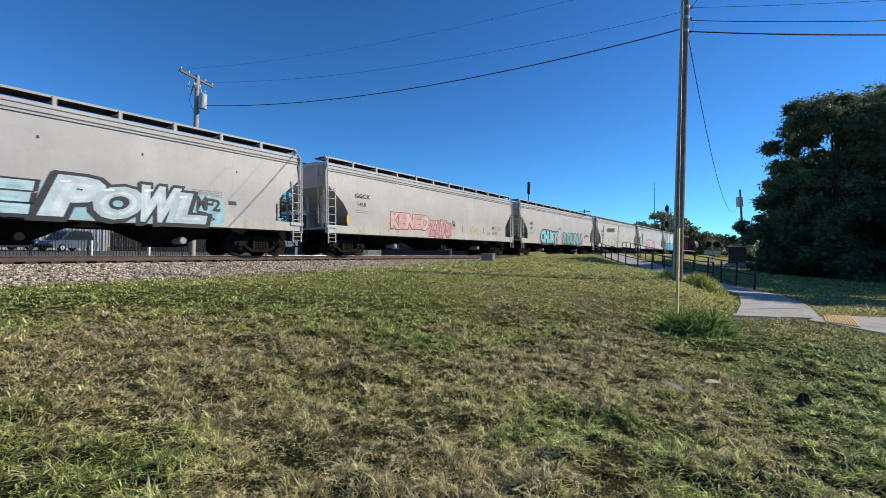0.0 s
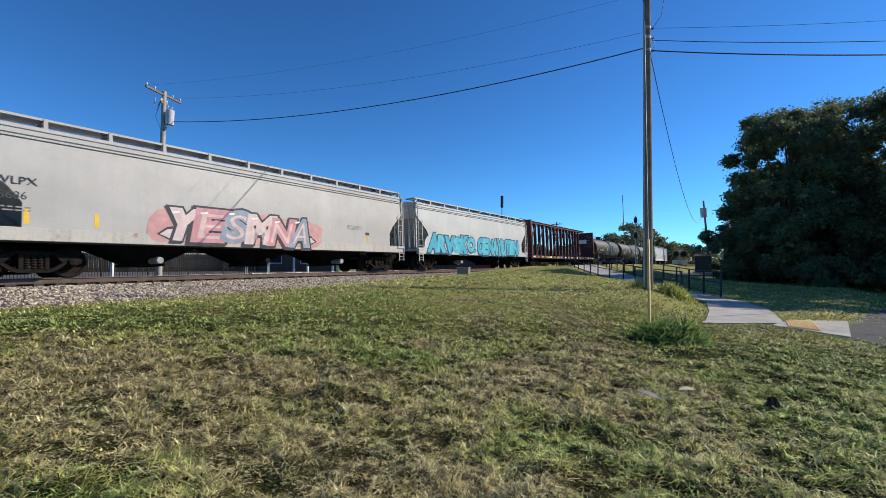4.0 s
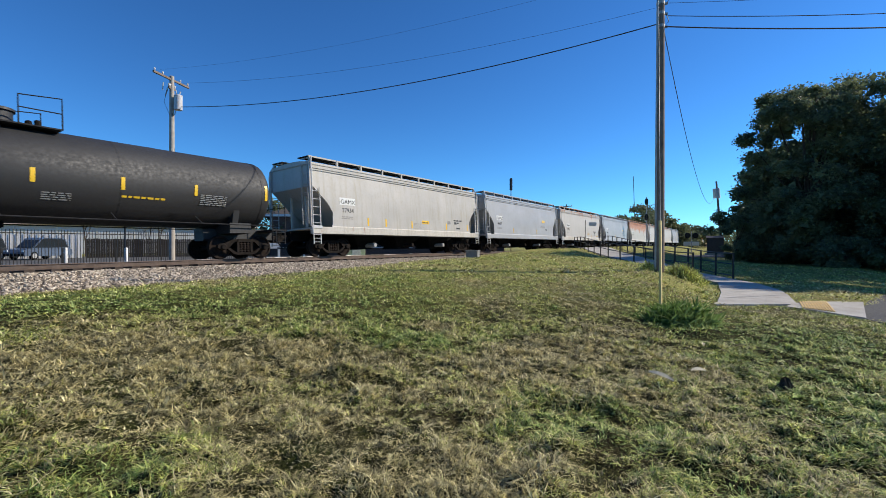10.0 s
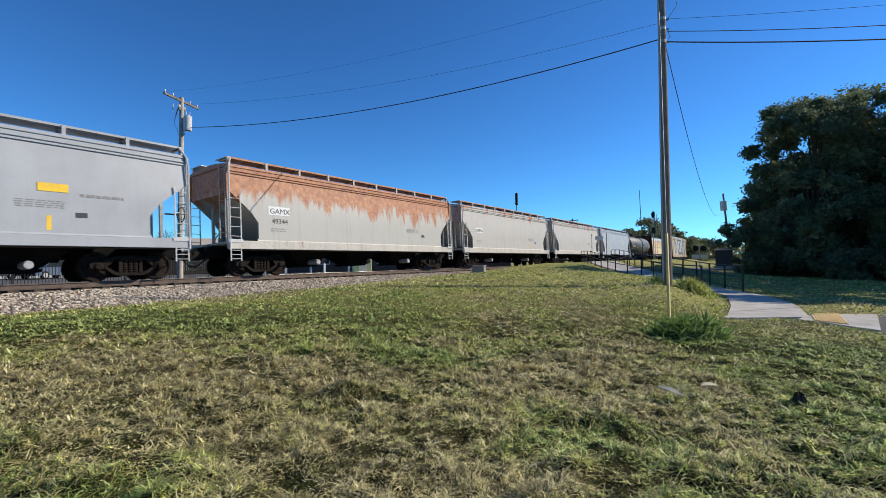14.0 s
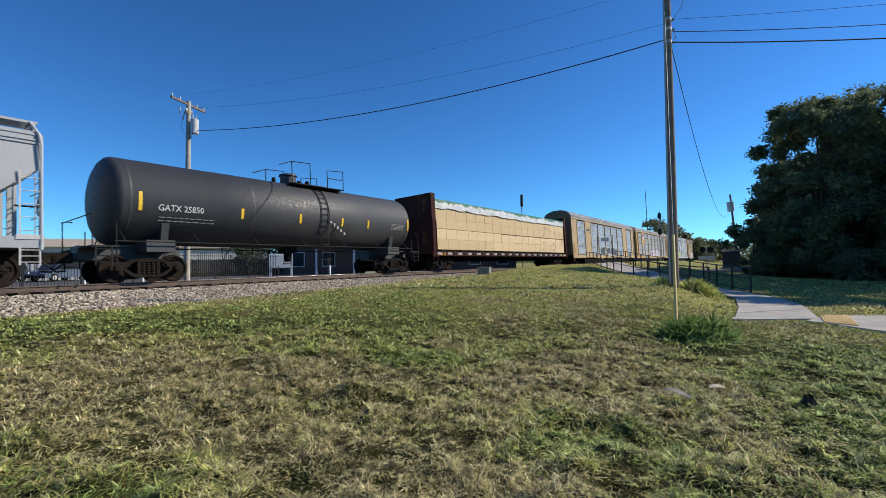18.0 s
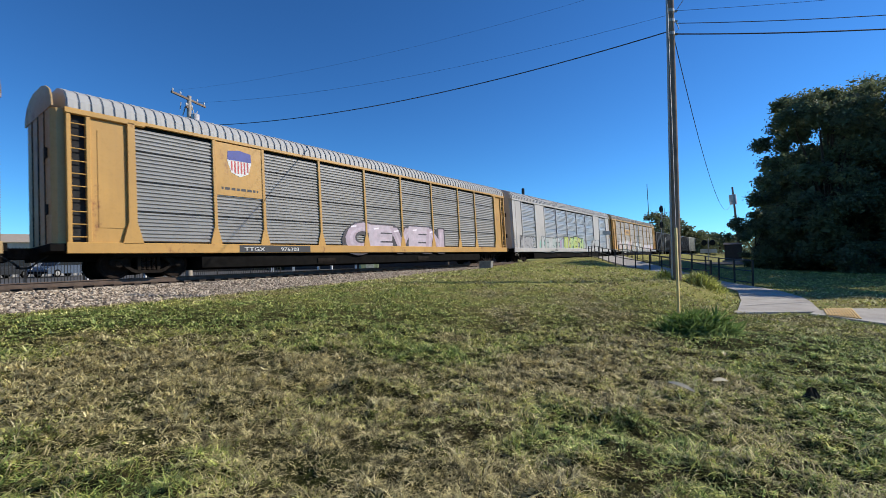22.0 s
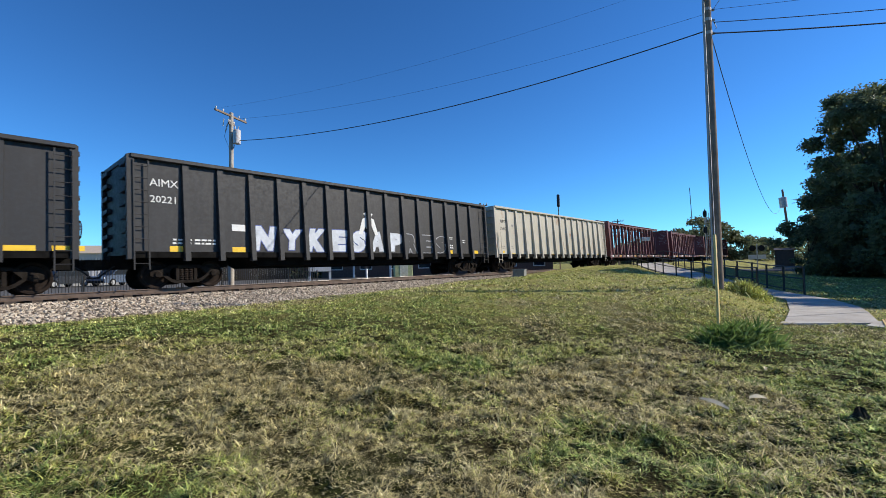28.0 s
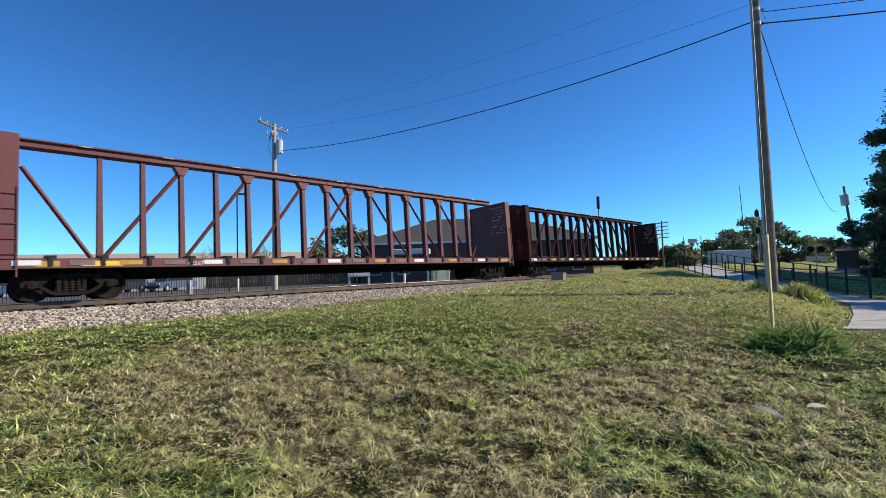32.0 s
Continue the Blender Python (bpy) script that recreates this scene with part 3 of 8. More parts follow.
path = thing("pavement", "pale worn concrete path ramping up to the crossing", "pavement", kind="structure")
slab_row(path, PATH_L, PATH_R)
ramp_p = thing("pavement", "concrete kerb ramp with a ribbed yellow warning strip", "pavement", kind="structure")
slab_row(ramp_p, [(9.0, 11.15), (9.6, 11.45), (11.35, 11.75)], [(8.3, 10.55), (8.6, 10.0), (9.0, 9.25)], 0.04)
tac = Geo()
for k in range(11):
    f0, f1 = (k + 0.2) / 11, (k + 0.8) / 11
    a, b, c, d = (8.5, 10.3), (8.9, 9.86), (10.1, 11.45), (9.3, 11.38)
    q = [(a[0] + (b[0] - a[0]) * f, a[1] + (b[1] - a[1]) * f) for f in (f0, f1)] + [(d[0] + (c[0] - d[0]) * f, d[1] + (c[1] - d[1]) * f) for f in (f1, f0)]
    up = [(x, y, hgt(x, y) + 0.056) for x, y in q]
    tac.add(up + [(x, y, z - 0.03) for x, y, z in up], [(0, 1, 2, 3), (0, 4, 5, 1), (1, 5, 6, 2), (2, 6, 7, 3), (3, 7, 4, 0)])
part("warning_strip", tac, M["tactile"], ramp_p, "ribbed yellow warning strip")

road_poly = [(8.75, 8.0), (9.02, 9.3), (11.3, 11.72), (14, 13.8), (22, 19.4), (50, 43), (160, 140), (166, 133), (56, 35), (29, 13), (22, 5), (18, -6), (16, -40), (8.2, -40), (8.6, -4)]
road = Geo().prism(road_poly, "z", -0.3, 0.03)
solo("road", road, M["asphalt"], "worn grey asphalt street", "road", kind="structure")


cross = Geo().prism([(20.0, 64.0), (17.5, 55.0), (36.0, 41.5), (48.0, 34.0), (54.0, 41.0), (40.0, 51.0)], "z", -0.3, 0.31)
solo("road", cross, M["asphalt"], "dark asphalt side street over the crossing", "road", kind="structure")


# ---- fences along the path ----
def fence_run(pts, label, h=1.07, every=1.85):
    """A black steel railing: square posts, a top and a bottom rail and thin pickets."""
    f = thing("railing", label, "fence", group="railings along the path")
    post = shared("fence_post", lambda: Geo().box(-0.03, 0.03, -0.03, 0.03, -0.1, h + 0.03), M["fence"])
    walkp, acc = [], 0.0
    for (a, b) in zip(pts, pts[1:]):
        n = max(1, round(math.dist(a, b) / every))
        walkp += [(a[0] + (b[0] - a[0]) * k / n, a[1] + (b[1] - a[1]) * k / n) for k in range(n)]
    walkp.append(pts[-1])
    pos = [(x, y, hgt(x, y) + 0.02) for x, y in walkp]
    for x, y, z in pos:
        link("fence_post", post, f, pose(x, y, z))
    for a, b in zip(pos, pos[1:]):
        for hh in (0.12, 0.62, h):
            part("fence_rail", Geo().rod((a[0], a[1], a[2] + hh), (b[0], b[1], b[2] + hh), 0.024, 4), M["fence"], f)
    return f


fence_run([(11.25, 19.5), (11.75, 26.5), (11.95, 31), (12.6, 37), (14.0, 45.2)], "black steel railing along the path's near side")
fence_run([(12.7, 19.0), (13.7, 24.2), (14.65, 30), (15.45, 36), (16.95, 45)], "black steel railing along the path's far side")


# ---- poles and wires ----
POLE, FARPOLE, RPOLE = (7.75, 15.5), (-15.4, 26.4), (38.6, 59.9)


def crossarm(parent, z, w, along, y=0.0):
    a = Geo().box(-w / 2, w / 2, -0.05, 0.05, -0.06, 0.06, 0.01)
    arm = part("crossarm", a, M["wood"], parent, m=pose(0, y, z, 0, 0, along))
    for k in (-0.94, -0.5, 0.5, 0.94):
        part("insulator", Geo().lathe([(0.06, 0.02), (0.1, 0.035), (0.14, 0.05), (0.2, 0.045), (0.24, 0.02)], "z", 8, (k * w / 2, 0, 0)), M["insul"], arm)
    return arm


def pole_thing(label, at, h, r0, r1, lean=(0, 0), z=None, wood="wood"):
    p = thing("utility_pole", label, "utility pole", pose(*at, hgt(*at) if z is None else z, lean[0], lean[1], 0), "utility poles")
    part("pole_shaft", Geo().lathe([(-0.6, r0), (h * 0.4, r0 * 0.9), (h, r1), (h + 0.02, r1 * 0.7)], "z", 14), M[wood], p, smooth=True)
    return p


big = pole_thing("tall weathered wooden utility pole on the lawn", POLE, 11.4, 0.165, 0.115)
con = Geo().rod((-0.17, -0.06, 0.1), (-0.13, -0.05, 10.2), 0.032, 8)
part("conduit", con, M["galv"], big, "pale grey riser conduit")
for z in (8.5, 8.95, 9.3, 10.4):
    part("bracket", Geo().lathe([(z - 0.05, 0.135), (z + 0.05, 0.135)], "z", 12).box(0.1, 0.24, -0.03, 0.03, z - 0.03, z + 0.03), M["galv"], big)
part("drip_loop", Geo().path([(0.2, 0, 8.95), (0.3, 0.02, 8.7), (0.18, 0.05, 8.55), (0.12, 0.05, 8.9)], 0.012, 5).path([(0.2, 0, 9.3), (0.55, 0.05, 9.8), (0.7, 0.05, 10.6)], 0.01, 5), M["cable"], big)

far = pole_thing("wooden utility pole with a crossarm and a grey transformer", FARPOLE, 11.05, 0.17, 0.12, (0, 0.3), 0.3, "wood_pale")
crossarm(far, 10.85, 2.7, 80)
crossarm(far, 10.35, 0.5, 80)
tr = part("transformer", Geo().lathe([(9.05, 0.0), (9.07, 0.22), (9.9, 0.23), (9.93, 0.18), (9.97, 0.05)], "z", 14, (0.42, -0.1, 0)), M["insul"], far, "pale grey transformer can", smooth=True)
part("bushing", Geo().rod((0.35, -0.1, 9.9), (0.3, -0.1, 10.2), 0.03, 6).rod((0.5, -0.1, 9.9), (0.55, -0.1, 10.15), 0.03, 6), M["insul"], tr)
part("cutout", Geo().rod((-0.25, 0, 10.4), (-0.38, 0, 9.9), 0.03, 6).rod((-0.55, 0.1, 10.75), (-0.6, 0.1, 10.3), 0.03, 6), M["insul"], far)
part("drip_loop", Geo().path([(0.42, -0.3, 9.1), (0.36, -0.3, 8.8), (0.15, -0.2, 8.65), (0.1, -0.1, 8.9)], 0.014, 5).path([(-0.2, 0, 10.4), (-0.45, 0, 9.6), (-0.16, 0, 8.9), (0.12, 0.0, 7.0), (0.35, 0.3, 5.0)], 0.01, 5), M["cable"], far)

rp = pole_thing("leaning wooden utility pole with a transformer by the trees", RPOLE, 9.9, 0.16, 0.11, (0, -5.0))
part("transformer", Geo().lathe([(7.6, 0.05), (7.62, 0.42), (8.9, 0.42), (8.95, 0.05)], "z", 12, (-0.3, -0.3, 0)), M["insul"], rp, "pale grey transformer can", smooth=True)


def wire(a, b, sag, r, name="wire", label="thin black overhead wire", n=28):
    pts = []
    for i in range(n + 1):
        f = i / n
        pts.append((a[0] + (b[0] - a[0]) * f, a[1] + (b[1] - a[1]) * f, a[2] + (b[2] - a[2]) * f - 4 * sag * f * (1 - f)))
    return solo(name, Geo().path(pts, r, 5), M["cable"], label, "wire", group="overhead wires")


pz = hgt(*POLE)
wire((POLE[0], POLE[1], 9.26), (-15.0, 26.4, 9.59), 0.758, 0.020, label="thick black sagging overhead cable")
wire((POLE[0], POLE[1], 9.83), (-14.6, 25.7, 10.71), 0.62, 0.005)
wire((POLE[0], POLE[1], 11.24), (-16.4, 27.0, 11.97), 0.595, 0.0036)
wire((POLE[0], POLE[1], 9.15), (34.0, 9.0, 8.8), 0.9, 0.022, label="thick black overhead cable")
wire((POLE[0] + 0.2, POLE[1], 9.52), (34.0, 9.3, 9.5), 0.85, 0.013)
wire((POLE[0], POLE[1], 9.95), (34.0, 9.6, 10.2), 0.6, 0.006)
wire((POLE[0] + 0.12, POLE[1], 9.0), (RPOLE[0] - 1.0, RPOLE[1], 8.3), 3.1, 0.014, label="slack black service cable")
GUY = (4.9, 9.75)
gz = hgt(*GUY)
guy = thing("guy_wire", "steel guy wire with a yellow plastic guard", "guy wire", pose(0, 0, 0))
top_g = Vector((POLE[0] - 0.1, POLE[1] - 0.05, 10.3))
low_g = Vector((*GUY, gz - 0.1))
part("strand", Geo().rod(low_g, top_g, 0.007, 5), M["galv"], guy)
d_g = (top_g - low_g).normalized()
part("guard", Geo().rod(low_g + d_g * 0.1, low_g + d_g * 2.5, 0.032, 10), plain("guy_guard_yellow", (0.80, 0.54, 0.16), 0.5, 0, 0.15, 5, 0), guy, "faded yellow plastic guard")

# ---- trackside ----
bx, by = from_rail(24.6, -3.5)
box_t = thing("equipment_box", "grey metal trackside equipment box on a concrete base", "equipment box", pose(bx, by, hgt(bx, by) - 0.15, 0, 0, 90 - PHI + 20))
part("base", Geo().box(-0.42, 0.42, -0.42, 0.42, -0.3, 0.14, 0.02), M["concrete"], box_t)
M["boxgrey"] = plain("weathered_grey_case", (0.2, 0.195, 0.185), 0.8, 0, 0.3, 6)
part("case", Geo().box(-0.4, 0.4, -0.36, 0.36, 0.14, 0.54, 0.02), M["boxgrey"], box_t)
part("lid", Geo().box(-0.44, 0.44, -0.4, 0.4, 0.54, 0.6, 0.015), M["boxgrey"], box_t)
part("handle", Geo().rod((0.41, -0.1, 0.34), (0.44, 0.1, 0.42), 0.02, 6).box(0.4, 0.415, -0.1, 0.1, 0.26, 0.48), M["fence"], box_t, "black latch handle")

sg = thing("railway_signal", "black two-headed railway signal on a slim mast", "railway signal", pose(34.0, 72.0, hgt(34, 72)))
part("mast", Geo().rod((0, 0, -0.5), (0, 0, 8.0), 0.07, 8), M["galv"], sg)
for z in (4.6, 7.1):
    hd = part("signal_head", Geo().prism([(0.27 * math.cos(a), z + 0.15 + 0.55 * math.sin(a)) for a in (2 * math.pi * k / 14 for k in range(14))], "y", -0.1, 0.1), M["fence"], sg)
    for k in (-0.17, 0.15, 0.47):
        part("lens_hood", Geo().lathe([(-0.4, 0.11), (-0.1, 0.12)], "y", 10, (0, 0, z + k)), M["fence"], hd)
part("ladder", Geo().rod((0.3, 0.1, 0), (0.3, 0.1, 7.4), 0.03, 5).rod((0.6, 0.1, 0), (0.6, 0.1, 7.4), 0.03, 5), M["galv"], sg)
part("platform", Geo().box(0.0, 1.2, -0.3, 0.3, 5.9, 5.95).rod((1.2, -0.3, 5.9), (1.2, -0.3, 6.8), 0.03, 5).rod((0.2, -0.3, 6.6), (1.2, -0.3, 6.8), 0.03, 5), M["galv"], sg)

an = solo("radio_mast", Geo().rod((0, 0, -1), (-0.9, 0, 24.2), 0.14, 6, 0.09), M["fence"], "slim dark radio mast in the distance", "mast", pose(67.2, 149.8, 0.3))

sx, sy = 17.0, 48.5
sn = thing("crossing_sign", "small white sign board on two black posts", "sign", pose(sx, sy, hgt(sx, sy), 0, 0, -20))
part("board", Geo().box(-0.4, 0.4, -0.03, 0.0, 2.35, 2.75, 0.01), M["lettw"], sn)
for x in (-0.75, 0.75):
    part("sign_post", Geo().rod((x, 0.02, -0.3), (x, 0.02, 3.0), 0.035, 6), M["fence"], sn)

gate = thing("crossing_lights", "pair of round crossing lights seen from behind", "crossing signal", pose(35.6, 62.0, hgt(35.6, 62)))
part("mast", Geo().rod((0, 0, -0.5), (0, 0, 3.2), 0.07, 8), M["galv"], gate)
for x in (-0.75, 0.75):
    part("light_target", Geo().lathe([(-0.05, 0.1), (-0.03, 0.4), (0.02, 0.4), (0.3, 0.18)], "y", 16, (x * 0.75, 0, 2.6)), M["fence"], gate)
part("crossbar", Geo().rod((-0.8, 0.1, 2.6), (0.8, 0.1, 2.6), 0.05, 6), M["fence"], gate)
part("cross_board", Geo().box(-1.1, 1.1, -0.02, 0.02, 1.2, 1.75), M["lettw"], gate)

bun = thing("signal_cabinet", "dark brown metal signal cabinet beside the crossing", "cabinet", pose(36.7, 58.4, hgt(36.7, 58.4), 0, 0, -32))
M["brown"] = plain("dark_brown_metal", (0.06, 0.045, 0.036), 0.6, 0.1, 0.3, 4)
part("cabinet_body", Geo().box(-0.95, 0.95, -0.8, 0.8, 0.1, 2.25, 0.03), M["brown"], bun)
part("cabinet_roof", Geo().prism([(-0.95, 2.25), (0.95, 2.25), (0.0, 2.5)], "x", -1.05, 1.05), M["brown"], bun)
part("cabinet_door", Geo().box(-0.4, 0.4, -0.83, -0.8, 0.25, 2.05), M["brown"], bun)
part("base", Geo().box(-1.2, 1.2, -0.85, 0.85, -0.3, 0.2), M["concrete"], bun)

for s_at, y_at, hh, arms, r in ((38.0, 9.0, 7.6, 4, 0.13), (56.0, 9.0, 10.4, 0, 0.07), (77.0, 8.5, 8.3, 5, 0.15), (112.0, 8.5, 8.0, 4, 0.15)):
    x, y = from_rail(s_at, y_at)
    lp = pole_thing("old line pole with several short crossarms beside the railway", (x, y), hh, r, r * 0.75, (0, 0), 0.3)
    for k in range(arms):
        crossarm(lp, hh - 0.35 - k * 0.6, 2.2, 90 - PHI + 75)
    if not arms:
        part("mast_head", Geo().lathe([(hh - 1.7, 0.1), (hh - 1.6, 0.2), (hh - 0.1, 0.2), (hh, 0.08)], "z", 10), M["fence"], lp, "dark cylinder at the mast's top")

lm = thing("street_lamp", "dark slim parking-lot lamp post with a flat head", "street lamp", pose(-25.2, 36.8, 0.3, 0, 0, 30))
part("lamp_post", Geo().rod((0, 0, -0.3), (0, 0, 8.75), 0.075, 8, 0.055), M["fence"], lm)
part("lamp_head", Geo().box(-0.08, 0.75, -0.14, 0.14, 8.68, 8.82, 0.03), M["fence"], lm)


# ---- buildings and cars beyond the track ----
M["shingle"] = plain("roof_shingle", (0.085, 0.075, 0.07), 0.9, 0, 0.35, 8, 0.5)
M["brick"] = plain("dark_brick_wall", (0.13, 0.085, 0.07), 0.9, 0, 0.3, 6, 0.4)
M["siding"] = plain("pale_siding", (0.55, 0.52, 0.47), 0.8, 0, 0.12, 2, 0.2)
M["tanroof"] = plain("tan_metal_roof", (0.42, 0.34, 0.25), 0.6, 0, 0.15, 2, 0.2)
M["whitewall"] = plain("white_metal_wall", (0.46, 0.465, 0.47), 0.6, 0, 0.1, 3, 0.1)
M["pane"] = plain("dark_glass", (0.02, 0.025, 0.03), 0.08, 0, 0.2, 2, 0)
M["lot"] = plain("parking_asphalt", (0.10, 0.098, 0.095), 0.9, 0, 0.3, 1.5, 0.3)


def hip_house(label, m, w, d, eave, ridge, mat_wall, mat_roof, over=0.6, porch=True):
    b = thing("building", label, "building", m)
    part("wall", Geo().box(-w / 2, w / 2, -d / 2, d / 2, -0.5, eave), mat_wall, b)
    o = over
    k = d / 2
    vs = [(-w / 2 - o, -d / 2 - o, eave), (w / 2 + o, -d / 2 - o, eave), (w / 2 + o, d / 2 + o, eave), (-w / 2 - o, d / 2 + o, eave), (-w / 2 + k, 0, ridge), (w / 2 - k, 0, ridge)]
    vs += [(x, y, eave - 0.22) for x, y, z in vs[:4]]
    r = part("roof", Geo().add(vs, [(0, 1, 5, 4), (1, 2, 5), (2, 3, 4, 5), (3, 0, 4), (0, 6, 7, 1), (1, 7, 8, 2), (2, 8, 9, 3), (3, 9, 6, 0), (9, 8, 7, 6)]), mat_roof, b)
    part("fascia", Geo().box(-w / 2 - o, w / 2 + o, -d / 2 - o - 0.03, -d / 2 - o, eave - 0.25, eave + 0.02), M["lettw"], r)
    n = int(w / 3.4)
    for i in range(n):
        x = -w / 2 + (i + 0.5) * w / n
        win = part("window", Geo().box(x - 0.65, x + 0.65, -d / 2 - 0.05, -d / 2 + 0.02, 1.0, 2.5), M["pane"], b)
        part("window_frame", Geo().box(x - 0.72, x + 0.72, -d / 2 - 0.08, -d / 2 - 0.03, 2.5, 2.6).box(x - 0.72, x + 0.72, -d / 2 - 0.1, -d / 2 - 0.03, 0.9, 1.0).box(x - 0.72, x - 0.65, -d / 2 - 0.08, -d / 2 - 0.03, 1.0, 2.5).box(x + 0.65, x + 0.72, -d / 2 - 0.08, -d / 2 - 0.03, 1.0, 2.5), M["lettw"], win)
    return b


hip_house("dark brick building with a steep grey hipped roof", pose(-6.4, 61.5, 0.3, 0, 0, 8), 27.5, 17, 4.7, 8.3, M["brick"], M["shingle"])
pk = thing("porch", "small white entrance canopy on posts", "porch", pose(-12.3, 49.6, 0.3, 0, 0, 8))
part("canopy", Geo().box(-2.2, 2.2, -1.2, 1.2, 3.2, 3.75, 0.05), M["lettw"], pk)
for x in (-2, 2):
    part("porch_post", Geo().box(x - 0.1, x + 0.1, -1.1, -0.9, 0, 3.2), M["lettw"], pk)

wh = thing("warehouse", "long low white warehouse with a tan metal roof", "warehouse", pose(-56, 67, 0.3, 0, 0, 33))
part("wall", Geo().box(-26, 26, -9, 9, -0.5, 3.9), M["whitewall"], wh)
part("roof", Geo().prism([(-9.5, 3.9), (9.5, 3.9), (0, 5.4)], "x", -26.5, 26.5), M["tanroof"], wh)
for i in range(12):
    part("wall_rib", Geo().box(-24 + i * 4.2, -23.85 + i * 4.2, -9.05, -9, 0, 3.9), M["siding"], wh)

shed = thing("metal_wall", "long white ribbed metal wall behind the parked cars", "fence", pose(-33.5, 43.0, 0.3, 0, 0, 40))
part("sheet", Geo().box(-34, 0, 0, 0.06, 0, 2.2), M["whitewall"], shed)
rib = shared("wall_slat", lambda: Geo().box(-0.06, 0.06, -0.05, 0, 0, 2.2), M["whitewall"])
for i in range(74):
    link("wall_slat", rib, shed, pose(-33.9 + i * 0.46, 0, 0))
# Added fence: the backdrop's shade is put into its near-black wood colour.
M["darkwood"] = plain("shaded_fence_wood", (0.035, 0.03, 0.026), 0.9, 0, 0.4, 5, 0.4)
dk = thing("board_fence", "dark weathered board fence added for the shaded backdrop beside the white wall", "fence", pose(-33.3, 43.2, 0.3, 0, 0, 33))
board = shared("fence_board", lambda: Geo().box(-0.09, 0.09, -0.02, 0.02, 0, 1.85, 0.006), M["darkwood"])
for i in range(84):
    link("fence_board", board, dk, pose(0.1 + i * 0.19, RNG.uniform(-0.01, 0.01), RNG.uniform(-0.04, 0.03)))
for z in (0.35, 1.45):
    part("fence_rail", Geo().box(0, 16, 0.02, 0.07, z, z + 0.09), M["darkwood"], dk)

fp = thing("picket_fence", "tall black steel picket fence along the parking lot", "fence", RAILWAY @ pose(0, 11.0, 0.33 - RAIL_Z))
picket = shared("picket", lambda: Geo().box(-0.012, 0.012, -0.012, 0.012, 0.0, 2.0), M["fence"])
FENCE0, FENCE1 = -6.0, 19.6
nf = int((FENCE1 - FENCE0) / 0.13)
for i in range(nf):
    link("picket", picket, fp, pose(FENCE0 + i * 0.13, 0, 0))
for z in (0.2, 1.8):
    part("fence_rail", Geo().box(FENCE0, FENCE1, -0.02, 0.02, z, z + 0.045), M["fence"], fp)
fpost = shared("fence_post", lambda: Geo().box(-0.035, 0.035, -0.035, 0.035, 0.0, 2.1), M["fence"])
for i in range(12):
    link("fence_post", fpost, fp, pose(FENCE0 + i * (FENCE1 - FENCE0) / 11, 0.0, 0))

lot = Geo().box(-60, 70, 6.0, 40, -1.2, -0.66)
solo("parking_lot", lot, M["lot"], "grey asphalt parking lot beyond the railway", "parking lot", RAILWAY, kind="structure")


def parked_car(label, m, col, van=False):
    """A parked car: shaped body, cabin with glass, wheels with rims, lamps, bumpers."""
    c = thing("parked_car", label, "car", m, "parked cars")
    body = paint("car_paint", col, 0.12, (0.1, 0.09, 0.08), 0, 0.25)
    top = 1.85 if van else 1.48
    low = [(-2.25, 0.32), (-2.3, 0.62), (-2.15, 0.86), (-1.3, 0.98), (1.6, 1.0), (2.2, 0.88), (2.28, 0.55), (2.2, 0.3)]
    part("body", Geo().prism(low, "y", -0.88, 0.88), body, c)
    cab = [(-1.35, 0.97), (-0.55, top - 0.08), (-0.2, top), (1.3, top), (1.75, top - 0.12), (2.05, 0.99)] if van else [(-1.2, 0.97), (-0.45, top - 0.05), (0.0, top), (0.8, top - 0.02), (1.65, 1.0)]
    part("cabin", Geo().prism(cab, "y", -0.74, 0.74), body, c)
    ins = [(x * 0.94, 1.0 + (z - 0.97) * 0.88) for x, z in cab]
    for y in (-0.755, 0.735):
        part("side_window", Geo().prism(ins, "y", y, y + 0.02), M["pane"], c)
    part("windscreen", Geo().add([(cab[0][0] - 0.02, -0.66, 1.02), (cab[0][0] - 0.02, 0.66, 1.02), (cab[1][0] - 0.03, 0.62, cab[1][1] - 0.04), (cab[1][0] - 0.03, -0.62, cab[1][1] - 0.04)], [(0, 1, 2, 3)]), M["pane"], c)
    for x in (-1.42, 1.4):
        for y in (-0.82, 0.82):
            w = part("wheel", Geo().lathe([(-0.1, 0.2), (-0.1, 0.31), (-0.07, 0.335), (0.07, 0.335), (0.1, 0.31), (0.1, 0.2)], "y", 18, (x, y, 0.335)), M["under"], c, "black tyre")
            part("rim", Geo().lathe([(-0.11, 0.05), (-0.105, 0.21), (0.105, 0.21), (0.11, 0.05)], "y", 14, (x, y, 0.335)), M["galv"], w)
    for y in (-0.68, 0.68):
        part("headlight", Geo().box(-2.3, -2.2, y - 0.16, y + 0.16, 0.66, 0.8), M["lettw"], c)
        part("tail_light", Geo().box(2.2, 2.27, y - 0.12, y + 0.12, 0.68, 0.86), spray((0.35, 0.02, 0.02)), c)
    part("bumper", Geo().box(-2.34, -2.26, -0.8, 0.8, 0.34, 0.5), M["under"], c)
    return c


